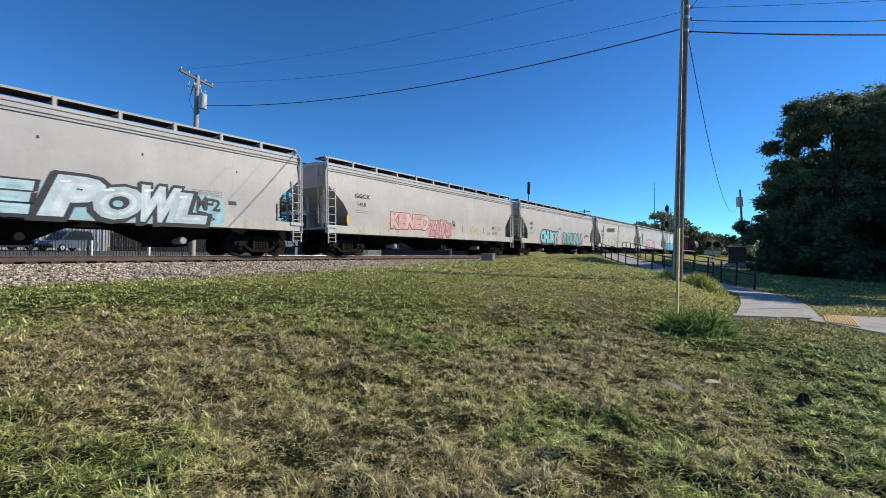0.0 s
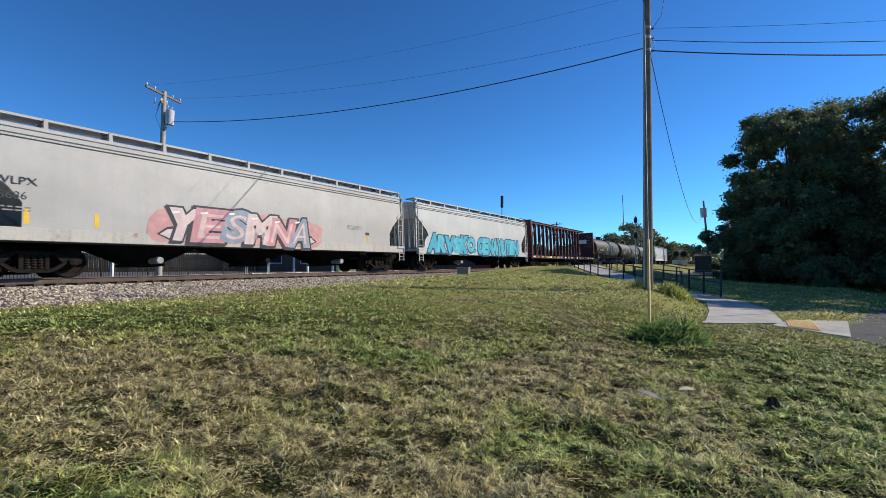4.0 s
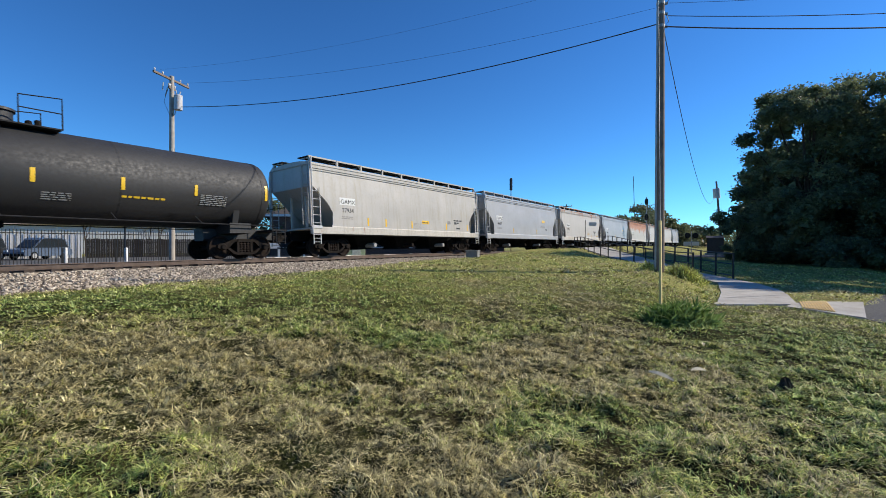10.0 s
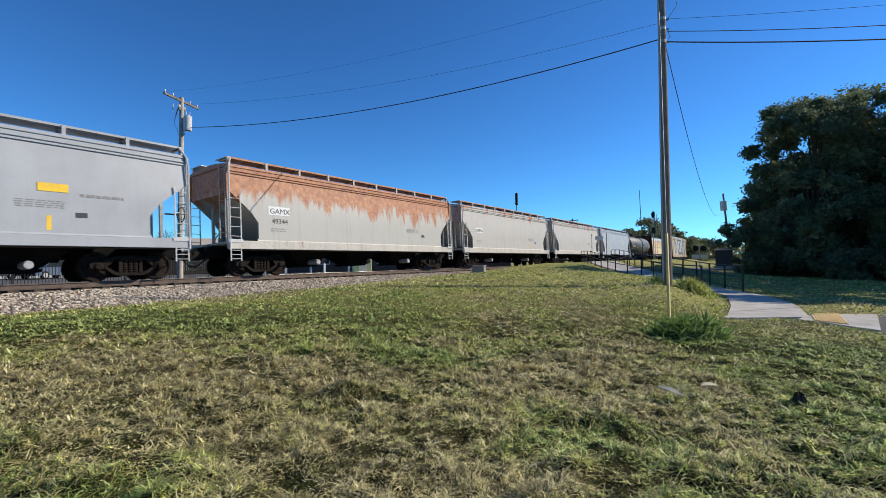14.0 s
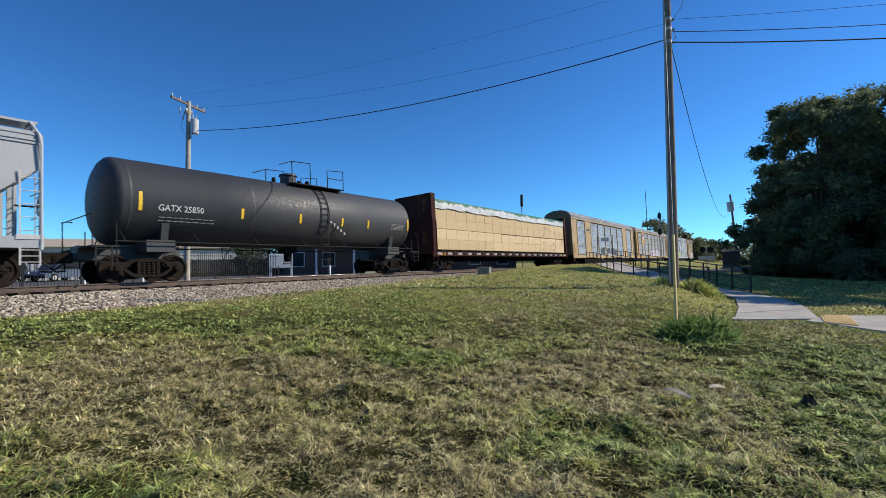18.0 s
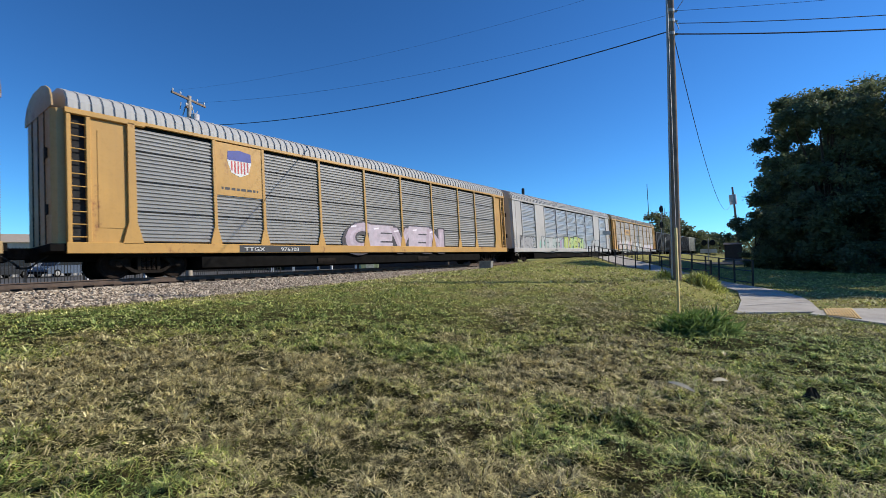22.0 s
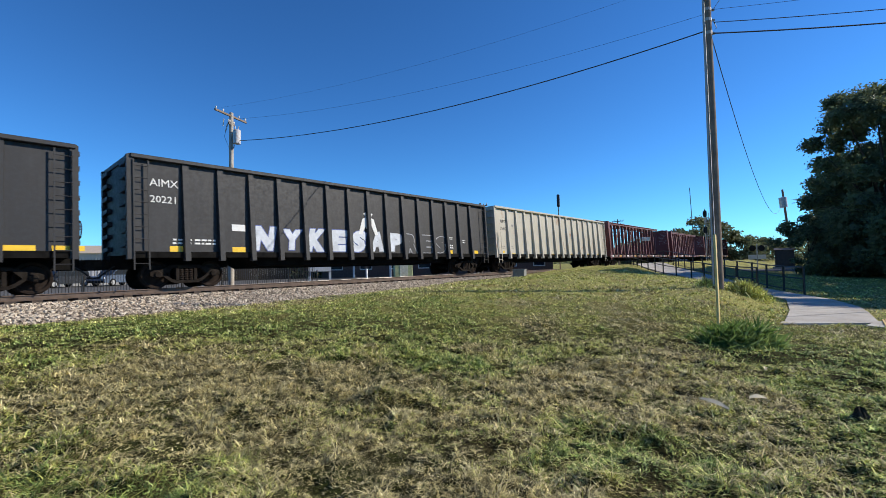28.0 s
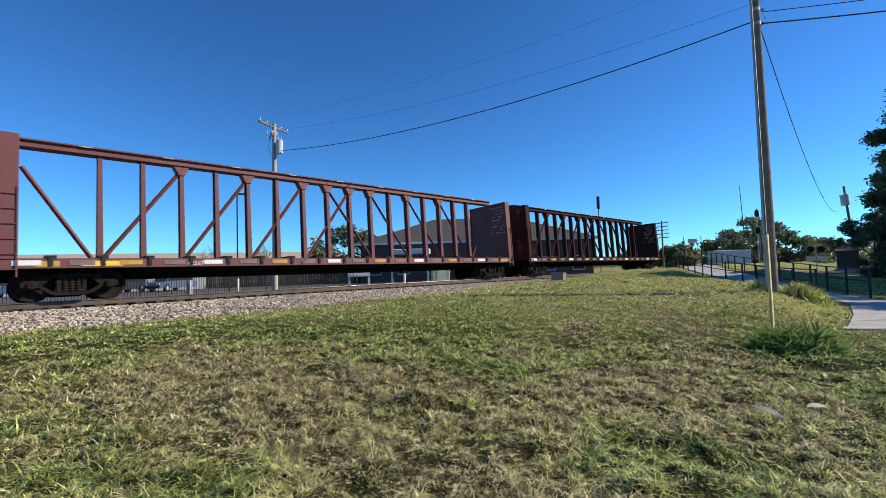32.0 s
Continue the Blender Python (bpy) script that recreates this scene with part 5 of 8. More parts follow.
# ---- litter on the lawn ----
M["leafdry"] = plain("pale_dry_leaf", (0.66, 0.58, 0.42), 0.9, 0, 0.2, 9, 0.2)
M["soil"] = plain("dark_soil", (0.055, 0.044, 0.032), 0.95, 0, 0.4, 12, 0.8)
for x, y, w, a in ((2.46, 5.0, 0.27, -35), (2.98, 5.15, 0.2, 10), (6.6, 10.5, 0.22, 20), (3.9, 6.6, 0.14, 60), (5.1, 4.0, 0.12, 20)):
    vs, fs = [], []
    for i in range(7):
        f = i / 6
        hw = 0.17 * w * math.sin(math.pi * (0.08 + 0.84 * f))
        up = 0.13 + 0.02 * math.sin(f * 3.1)
        vs += [((f - 0.5) * w, -hw, up + 0.02), ((f - 0.5) * w, 0, up), ((f - 0.5) * w, hw, up + 0.025)]
    for i in range(6):
        for k in range(2):
            b0 = i * 3 + k
            fs.append((b0, b0 + 3, b0 + 4, b0 + 1))
    solo("dry_leaf", Geo().add(vs, fs), M["leafdry"], "pale curled dry leaf lying on the lawn", "leaf", pose(x, y, float(lawn_height(x, y)) - 0.015) @ pose(0, 0, 0, 14, 8, 0) @ pose(0, 0, 0, 0, 0, a), "fallen leaves", smooth=True)
rng = random.Random(31)
clod, n = Geo(), 26
vs = [(0, 0, 0.13)]
for ring, (rad, z) in enumerate(((0.04, 0.09), (0.075, 0.06), (0.1, 0.015))):
    vs += [(rad * rng.uniform(0.55, 1.3) * math.cos(6.283 * k / n), 0.7 * rad * rng.uniform(0.55, 1.3) * math.sin(6.283 * k / n), z * rng.uniform(0.6, 1.3)) for k in range(n)]
fs = [(0, 1 + k, 1 + (k + 1) % n) for k in range(n)]
for ring in range(2):
    a, b = 1 + ring * n, 1 + (ring + 1) * n
    fs += [(a + k, b + k, b + (k + 1) % n, a + (k + 1) % n) for k in range(n)]
clod.add(vs, fs)
solo("soil_clod", clod, M["soil"], "dark clod of torn soil and roots on the lawn", "soil", pose(3.72, 4.75, float(lawn_height(3.72, 4.75))))

# ---- the train ----
SPEED = [(0, 17.40), (8, 17.56), (16, 17.72), (24, 17.69), (32, 17.61)]
S_ZERO = 12.78                       # where the coupling behind the first car stands at the start


def run(t):
    """Metres gone since the start."""
    ts = np.linspace(0, max(t, 1e-6), 65)
    vs = np.interp(ts, [k for k, _ in SPEED], [v for _, v in SPEED])
    return float(np.sum((vs[1:] + vs[:-1]) / 2) * (ts[1] - ts[0])) if t > 0 else 0.0


CARS = []        # (thing, centre along the train, wheels)


def side_frame():
    g = Geo()
    # the cast frame as a band with two windows left open
    g.prism([(-1.12, 0.42), (-0.95, 0.34), (-0.7, 0.40), (-0.45, 0.66), (-0.3, 0.69), (-0.3, 0.78), (-0.5, 0.76), (-0.8, 0.62), (-1.02, 0.6), (-1.12, 0.54)], "y", -0.07, 0.07)
    g.prism([(1.12, 0.42), (0.95, 0.34), (0.7, 0.40), (0.45, 0.66), (0.3, 0.69), (0.3, 0.78), (0.5, 0.76), (0.8, 0.62), (1.02, 0.6), (1.12, 0.54)], "y", -0.07, 0.07)
    g.prism([(-0.3, 0.66), (0.3, 0.66), (0.3, 0.78), (-0.3, 0.78)], "y", -0.09, 0.09)
    g.prism([(-0.72, 0.38), (-0.5, 0.2), (-0.36, 0.15), (0.36, 0.15), (0.5, 0.2), (0.72, 0.38), (0.66, 0.44), (0.46, 0.3), (0.34, 0.25), (-0.34, 0.25), (-0.46, 0.3), (-0.66, 0.44)], "y", -0.07, 0.07)
    g.box(-0.34, -0.24, -0.08, 0.08, 0.24, 0.68).box(0.24, 0.34, -0.08, 0.08, 0.24, 0.68)
    for x in (-0.89, 0.89):
        g.lathe([(-0.13, 0.09), (-0.1, 0.12), (0.09, 0.12)], "y", 10, (x, 0, 0.455))
    return g


def springs():
    g = Geo()
    return g.lathe([(0.25 + k * 0.0375, 0.085 if k % 2 else 0.062) for k in range(12)], "z", 8)


def wheel():
    return Geo().lathe([(-0.08, 0.09), (-0.075, 0.13), (-0.03, 0.2), (-0.03, 0.36), (-0.075, 0.39), (-0.075, 0.45), (0.03, 0.457), (0.035, 0.485), (0.06, 0.485), (0.062, 0.40), (0.02, 0.36), (0.03, 0.18), (0.09, 0.11)], "y", 20)


def axle():
    g = Geo().lathe([(-1.03, 0.07), (-0.85, 0.085), (-0.6, 0.08), (0.6, 0.08), (0.85, 0.085), (1.03, 0.07)], "y", 8)
    for side in (-1, 1):          # bearing end caps with their bolts
        g.lathe([(side * 1.03, 0.1), (side * 1.09, 0.1), (side * 1.11, 0.06)], "y", 10)
        for a in range(3):
            t = a * 2.09
            g.rod((0.055 * math.cos(t), side * 1.09, 0.055 * math.sin(t)), (0.055 * math.cos(t), side * 1.135, 0.055 * math.sin(t)), 0.018, 5)
    return g


def wheelset():
    g, w = axle(), wheel()
    for turn in (1, -1):
        g.add([(x, turn * y - turn * 0.755, z) for x, y, z in w.v], w.f)
    return g


def truck(car, x):
    """A two-axle truck under a car, with turning wheels."""
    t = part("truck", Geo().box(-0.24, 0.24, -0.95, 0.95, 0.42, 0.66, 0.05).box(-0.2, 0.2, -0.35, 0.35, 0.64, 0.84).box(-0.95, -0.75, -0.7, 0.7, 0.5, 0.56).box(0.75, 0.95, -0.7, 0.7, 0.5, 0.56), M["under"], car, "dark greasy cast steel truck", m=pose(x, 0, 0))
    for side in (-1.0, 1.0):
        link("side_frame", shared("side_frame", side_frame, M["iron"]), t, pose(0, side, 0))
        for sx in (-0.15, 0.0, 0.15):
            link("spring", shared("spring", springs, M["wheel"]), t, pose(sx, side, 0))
    return [link("wheelset", shared("wheelset", wheelset, M["wheel"], True), t, pose(ax, 0, 0.457)) for ax in (-0.89, 0.89)]


def coupler(car, x, d):
    g = Geo().box(min(0, d * 0.9), max(0, d * 0.9), -0.16, 0.16, 0.72, 1.0, 0.03)
    g.prism([(d * 0.35, -0.14), (d * 0.78, -0.2), (d * 0.95, -0.1), (d * 0.95, 0.16), (d * 0.7, 0.2), (d * 0.35, 0.14)], "z", 0.70, 1.03)
    c = part("coupler", g, M["iron"], car, "rusty knuckle coupler", m=pose(x - d * 0.15, 0, 0))
    hose = Geo().path([(0, -0.3, 0.8), (d * 0.25, -0.32, 0.6), (d * 0.45, -0.25, 0.42), (d * 0.7, -0.12, 0.45)], 0.03, 6)
    part("air_hose", hose, M["dark"], car, m=pose(x - d * 0.1, 0, 0))
    return c


def ladder_geo(h, w=0.42, rungs=None, r=0.014):
    rungs = rungs or max(3, int(h / 0.37))
    g = Geo().box(-w / 2 - 0.02, -w / 2 + 0.02, -0.012, 0.012, 0, h).box(w / 2 - 0.02, w / 2 + 0.02, -0.012, 0.012, 0, h)
    for i in range(rungs):
        z = h * (i + 0.5) / rungs
        g.rod((-w / 2, 0, z), (w / 2, 0, z), r, 5)
    return g


def ladder(car, mat, x, y, z, h, turn=0, w=0.42, name="ladder"):
    key = f"{name}_{h:.2f}_{w:.2f}"
    return link(name, shared(key, lambda: ladder_geo(h, w), mat), car, pose(x, y, z, 0, 0, turn))


def words(text, size, mat, car, x, y, z, name="lettering", align="LEFT", thick=0.004, shear=0.0, squash=1.0):
    """Lettering on the side that faces the camera."""
    cu = bpy.data.curves.new(name, "FONT")
    cu.body, cu.size, cu.align_x, cu.shear = text, size, align, shear
    cu.extrude, cu.resolution_u, cu.offset = thick, 2, 0.0
    tmp = bpy.data.objects.new(name, cu)
    me = bpy.data.meshes.new_from_object(tmp)
    bpy.data.objects.remove(tmp)
    bpy.data.curves.remove(cu)
    me.name = name
    me.materials.clear()
    me.materials.append(mat)
    return link(name, me, car, pose(x, y, z, 90) @ Matrix.Diagonal((squash, 1, 1, 1)))


def bars(car, mat, x, y, z, w, rows, h=0.05, gap=0.045, name="small_print"):
    """Writing too small to read."""
    g = Geo()
    for r in range(rows):
        px = x
        while px < x + w:
            wl = RNG.uniform(0.08, 0.22)
            g.box(px, min(px + wl, x + w), y - 0.004, y, z - r * (h + gap) - h, z - r * (h + gap))
            px += wl + 0.05
    return part(name, g, mat, car)


def plate(car, mat, x0, x1, y, z0, z1, name="panel", label="", t=0.005):
    return part(name, Geo().box(x0, x1, y - t, y, z0, z1), mat, car, label)


def blob(rng, w, h, n=12, slant=0.2):
    """An uneven rounded letter-like shape about w by h."""
    pts = []
    for i in range(n):
        a = 2 * math.pi * i / n
        c, s = math.cos(a), math.sin(a)
        k = (abs(c) ** 3 + abs(s) ** 3) ** (-1 / 3)
        r = k * rng.uniform(0.86, 1.1)
        pts.append((c * r * w / 2 + s * h * slant * 0.5, s * r * h / 2))
    return pts


GLYPHS = {}


def glyph(ch, fat):
    """A letter fattened by an offset, as points within 0..1 and faces."""
    if (ch, fat) not in GLYPHS:
        cu = bpy.data.curves.new("glyph", "FONT")
        cu.body, cu.size, cu.offset, cu.resolution_u = ch, 1.0, fat, 3
        tmp = bpy.data.objects.new("glyph", cu)
        me = bpy.data.meshes.new_from_object(tmp)
        v = np.array([p.co[:2] for p in me.vertices])
        f = [tuple(q.vertices) for q in me.polygons]
        bpy.data.objects.remove(tmp)
        bpy.data.curves.remove(cu)
        bpy.data.meshes.remove(me)
        GLYPHS[ch, fat] = v, f
    return GLYPHS[ch, fat]


def graffiti(car, x, y, z, w, h, fills, outline, seed, text, cloud=None, band=None, name="graffiti", label="", fat=0.08, line=0.05, slant=0.12, drop=0.05, tail=True, tight=1.2):
    """A sprayed piece as flat coats of paint: a cloud behind, a drop shadow, an outline, the letters, a band across them and highlights."""
    rng = random.Random(seed)
    base = None

    def coat(nm, geo, col, depth):
        nonlocal base
        geo.v = [(px, y - depth, pz) for px, _, pz in geo.v]
        ob = part(name if base is None else nm, geo, spray(tuple(c * 0.8 for c in col)), base or car, label if base is None else "")
        base = base or ob

    def flat(pts):
        return Geo().add([(px, 0, pz) for px, pz in pts], [tuple(range(len(pts)))])

    n = len(text)
    lw = w / n
    if cloud:
        for i in range(n + 2):
            cx = x + w * (i + 0.2) / (n + 1.4)
            coat("cloud", flat([(cx + px, max(z - 0.02, z + h * 0.42 + pz)) for px, pz in blob(rng, lw * 1.6, h * rng.uniform(0.8, 1.15), 14)]), cloud, 0.002 + 0.0002 * i)
    if tail:
        for d in (-1, 1):
            cx = x + (0.1 * lw if d < 0 else w - 0.1 * lw)
            coat("letter_outline", flat([(cx, z + h * 0.04), (cx + d * lw * 0.42, z + h * 0.2), (cx + d * lw * 0.1, z + h * 0.4), (cx - d * lw * 0.25, z + h * 0.45)]), outline, 0.0045)
            coat("letter_fill", flat([(cx, z + h * 0.09), (cx + d * lw * 0.32, z + h * 0.2), (cx + d * lw * 0.08, z + h * 0.34), (cx - d * lw * 0.2, z + h * 0.36)]), fills[0], 0.0055)
    cells = []
    for i, ch in enumerate(text):
        cells.append((ch, x + lw * (i + 0.5), z + h * (0.5 + rng.uniform(-0.05, 0.05)), lw * tight * rng.uniform(0.93, 1.08), h * rng.uniform(0.88, 1.06), slant + rng.uniform(-0.08, 0.1), rng.uniform(-0.2, 0.2)))

    def letter(cell, thick, dx=0.0, dz=0.0):
        ch, cx, cz, ww, hh, sl, flare = cell
        v0, _ = glyph(ch, fat)
        lo, hi = v0.min(0), v0.max(0)
        v, f = glyph(ch, thick)
        u = (v - (lo + hi) / 2) / (hi - lo)
        px = cx + u[:, 0] * ww * (1 + flare * u[:, 1]) + sl * u[:, 1] * hh + dx
        pz = cz + u[:, 1] * hh + dz
        return Geo().add(np.stack([px, 0 * px, pz], 1).tolist(), f)

    for i, c in enumerate(cells):
        if drop:
            coat("drop_shadow", letter(c, fat + line, -drop * 1.2, -drop), outline, 0.006 + 0.0001 * i)
    for i, c in enumerate(cells):
        coat("letter_outline", letter(c, fat + line), outline, 0.0075 + 0.0001 * i)
        coat("letter_fill", letter(c, fat), fills[i % len(fills)], 0.009 + 0.0001 * i)
    for i, c in enumerate(cells):
        ch, cx, cz, ww, hh, sl, _ = c
        if band:
            coat("letter_band", letter((ch, cx - 0.01, cz - hh * 0.02, ww * 0.9, hh * 0.9, sl, 0.0), -0.005), band, 0.0105 + 0.0001 * i)
            coat("letter_shine", flat([(cx - ww * 0.3, cz + hh * 0.36), (cx - ww * 0.08, cz + hh * 0.4), (cx - ww * 0.1, cz + hh * 0.34), (cx - ww * 0.28, cz + hh * 0.31)]), tuple(min(1, v * 1.4 + 0.2) for v in band), 0.012)


def new_car(name, label, category, L):
    return thing(name, label, category, group="cars of the freight train")


def hopper(L, e, paint_mat, label, hatch="dark", top=4.37, bot=1.03, bays=3, round_side=False, flush=True):
    """A covered hopper car: slab sides cut away at the ends over sloped floors, side sills, outlets, roof walk and ladders."""
    car = new_car("hopper_car", label, "hopper car", L)
    h = L / 2 - e
    sill = bot + 0.36
    base = 1.597 if round_side else 1.547       # the flat lower part of the sides
    proud = 0.003 if flush else 0.026
    # hold with its sloped ends
    hold = Geo().prism([(-h + 0.06, 3.25), (-h + 0.06, top - 0.05), (h - 0.06, top - 0.05), (h - 0.06, 3.25), (h - 2.35, sill - 0.02), (-h + 2.35, sill - 0.02)], "y", -1.46, 1.46)
    part("hold", hold, paint_mat, car)
    # side sheets, with the cut-outs
    cut = [(-h, 3.35), (-h, top - 0.12), (h, top - 0.12), (h, 3.35), (h - 0.95, 2.52), (h - 1.25, 2.1), (h - 1.25, sill), (-h + 1.25, sill), (-h + 1.25, 2.1), (-h + 0.95, 2.52)]
    for side in (-1, 1):
        g = Geo()
        zs = sorted({p[1] for p in cut} | {2.75, 3.0, 3.2, 3.55, 3.75, 3.95, 4.1})
        def half(z):
            return float(np.interp(z, [sill, 2.1, 2.52, 3.35, top], [h - 1.25, h - 1.25, h - 0.95, h, h]))
        def bulge(z):
            return base - 0.12 * float(smooth(2.3, top + 0.5, z))
        for z0, z1 in zip(zs, zs[1:]):
            a, b, ya, yb = half(z0), half(z1), side * bulge(z0), side * bulge(z1)
            vs = [(-a, ya, z0), (a, ya, z0), (b, yb, z1), (-b, yb, z1), (-a, ya - side * 0.05, z0), (a, ya - side * 0.05, z0), (b, yb - side * 0.05, z1), (-b, yb - side * 0.05, z1)]
            g.add(vs, [(0, 1, 2, 3), (4, 7, 6, 5), (0, 3, 7, 4), (1, 5, 6, 2)])
        part("side_sheet", g, paint_mat, car, smooth=True)
        # side sill and the lips along the roof edge
        sill_geo = Geo().box(-h - 0.05, h + 0.05, side * (base + proud - 0.05) - 0.05, side * (base + proud - 0.05) + 0.05, bot, sill + 0.02 if flush else sill - 0.03, 0.012)
        if not flush:
            ys = sorted((side * (base - 0.02), side * (base + proud)))
            sill_geo.prism([(ys[0], sill - 0.031), (ys[1], sill - 0.031), (ys[1] if side < 0 else ys[0], sill + 0.06)], "x", -h + 1.2, h - 1.2)
        clean = paint_mat in (M["grey"], M["white3"])
        part("side_sill", sill_geo, paint_mat if clean else M["sillpaint"], car, "" if clean else "scuffed cream side sill")
        part("sill_flange", Geo().box(-h + 0.4, h - 0.4, side * (base - 0.06) - 0.05, side * (base - 0.06) + 0.05, bot - 0.05, bot - 0.002), M["under"], car)
        for z in (top - 0.14, top - 0.30, top - 0.40):
            yy = side * (bulge(z) + 0.012)
            part("roof_lip", Geo().box(-h, h, yy - 0.03, yy + 0.03, z - 0.02, z + 0.025), paint_mat, car)
    roof = Geo().prism([(-base + 0.07, top - 0.14), (base - 0.07, top - 0.14), (1.44, top - 0.05), (0.8, top + 0.05), (0.3, top + 0.08), (-0.3, top + 0.08), (-0.8, top + 0.05), (-1.44, top - 0.05)], "x", -h, h)
    part("roof", roof, paint_mat, car)
    part("hatch_cover", Geo().box(-h + 0.7, h - 0.7, -0.32, 0.32, top + 0.08, top + 0.2, 0.03), paint_mat, car)
    # roof walk on posts
    wm = M["dark"] if hatch == "dark" else M["zinc"]
    for y in (-0.95, 0.95):
        part("roof_walk", Geo().box(-h + 0.05, h - 0.05, y - 0.38, y + 0.38, top + 0.22, top + 0.255), wm, car, "steel grating roof walk")
    n = int((2 * h) / 1.65)
    rim = Geo()
    for y in (-1.34, 1.34):
        rim.box(-h + 0.05, h - 0.05, y - 0.015, y + 0.015, top + 0.2, top + 0.27)
    part("walk_edge", rim, paint_mat, car)
    pm = shared("walk_post", lambda: Geo().box(-0.05, 0.05, -0.05, 0.05, 0, 0.3).box(-0.05, 0.05, 0.0, 0.6, 0.2, 0.23), paint_mat)
    for i in range(n + 1):
        x = -h + 0.15 + (2 * h - 0.3) * i / n
        link("walk_post", pm, car, pose(x, -1.33, top - 0.04))
    for i in range(0, n + 1, 2):
        x = -h + 0.15 + (2 * h - 0.3) * i / n
        link("walk_post", pm, car, pose(x, 1.33, top - 0.04, 0, 0, 180))
    # ends: platform, posts, ladders, grab irons
    for d in (-1, 1):
        x = d * h
        part("end_platform", Geo().box(min(x, x - d * 1.5), max(x, x - d * 1.5), -1.5, 1.5, sill - 0.14, sill - 0.06), paint_mat, car)
        part("centre_sill", Geo().box(min(d * (h + 0.3), d * (h - 3.0)), max(d * (h + 0.3), d * (h - 3.0)), -0.3, 0.3, 0.75, 1.2), M["under"], car)
        for y in (-1, 1):
            rail = [(x - d * 0.01, y * (base + 0.04), bot - 0.05), (x - d * 0.01, y * (base + 0.04), top - 0.42), (x - d * 0.05, y * (base - 0.02), top - 0.12), (x - d * 0.22, y * 1.36, top + 0.24)]
            part("corner_rail", Geo().path(rail, 0.033, 6), M["railpaint"], car, "pale painted corner rail")
            part("corner_post", Geo().box(x - 0.04, x + 0.04, y * 1.47 - 0.03, y * 1.47 + 0.03, sill, top - 0.14), paint_mat, car)
        for y in (-0.55, 0.55):
            part("end_post", Geo().box(x - d * 0.5 - 0.05, x - d * 0.5 + 0.05, y - 0.05, y + 0.05, sill, 3.0), paint_mat, car)
        for y in (-base - 0.03, base + 0.03):
            ladder(car, M["railpaint"], x - d * 0.25, y, sill - 0.05, 1.85, 0, 0.44)
            ladder(car, M["railpaint"], x - d * 0.25, y, bot - 0.47, 0.5, 0, 0.42, "step")
            part("ladder_bracket", Geo().box(x - d * 0.25 - 0.3, x - d * 0.25 + 0.3, y - 0.02, y + 0.02, sill - 0.12, sill + 0.02, 0.008), M["railpaint"], car)
        ladder(car, paint_mat, x, -1.1, sill + 0.1, top - sill - 0.1, 90, 0.42, "end_ladder")
        irons = Geo()
        for z in (1.95, 2.3, 2.65):
            irons.rod((x, -1.5, z), (x - d * 0.05, -0.6, z), 0.014, 5)
        part("grab_irons", irons, paint_mat, car)
        coupler(car, d * (h + 0.28), d)
    # outlets under the hold
    for i in range(bays):
        cx = (i - (bays - 1) / 2) * (2 * h - 5.4) / bays
        w = (2 * h - 5.4) / bays / 2
        vs = [(cx - w, -1.3, bot + 0.3), (cx + w, -1.3, bot + 0.3), (cx + w, 1.3, bot + 0.3), (cx - w, 1.3, bot + 0.3), (cx - 0.45, -0.5, 0.42), (cx + 0.45, -0.5, 0.42), (cx + 0.45, 0.5, 0.42), (cx - 0.45, 0.5, 0.42)]
        g = Geo().add(vs, [(0, 1, 2, 3), (7, 6, 5, 4), (0, 4, 5, 1), (1, 5, 6, 2), (2, 6, 7, 3), (3, 7, 4, 0)])
        g.box(cx - 0.55, cx + 0.55, -0.6, 0.6, 0.34, 0.44)
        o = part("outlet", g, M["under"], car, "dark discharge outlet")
        part("outlet_cap", Geo().lathe([(-1.28, 0.11), (-1.2, 0.13), (-0.6, 0.11)], "y", 12, (cx + 0.1, 0, 0.52)), M["faded"] if i % 2 == 0 else M["iron"], o)
    wheels = truck(car, -h + 1.65) + truck(car, h - 1.65)
    gear = Geo().box(h - 3.1, h - 2.6, -0.5, 0.5, 0.75, 1.05).lathe([(h - 3.8, 0.2), (h - 3.2, 0.2)], "x", 10, (0, 0.3, 0.85))
    part("brake_gear", gear, M["under"], car)
    bw = Geo()
    ring = [(h + 0.16, -0.62 + 0.28 * math.cos(a), 2.35 + 0.28 * math.sin(a)) for a in (2 * math.pi * k / 12 for k in range(13))]
    bw.path(ring, 0.02, 5)
    for k in range(4):
        a = k * math.pi / 2
        bw.rod((h + 0.16, -0.62, 2.35), (h + 0.16, -0.62 + 0.28 * math.cos(a), 2.35 + 0.28 * math.sin(a)), 0.015, 5)
    bw.rod((h - 0.4, -0.62, 2.35), (h + 0.16, -0.62, 2.35), 0.03, 6)
    part("brake_wheel", bw, M["dark"], car)
    return car, wheels, h


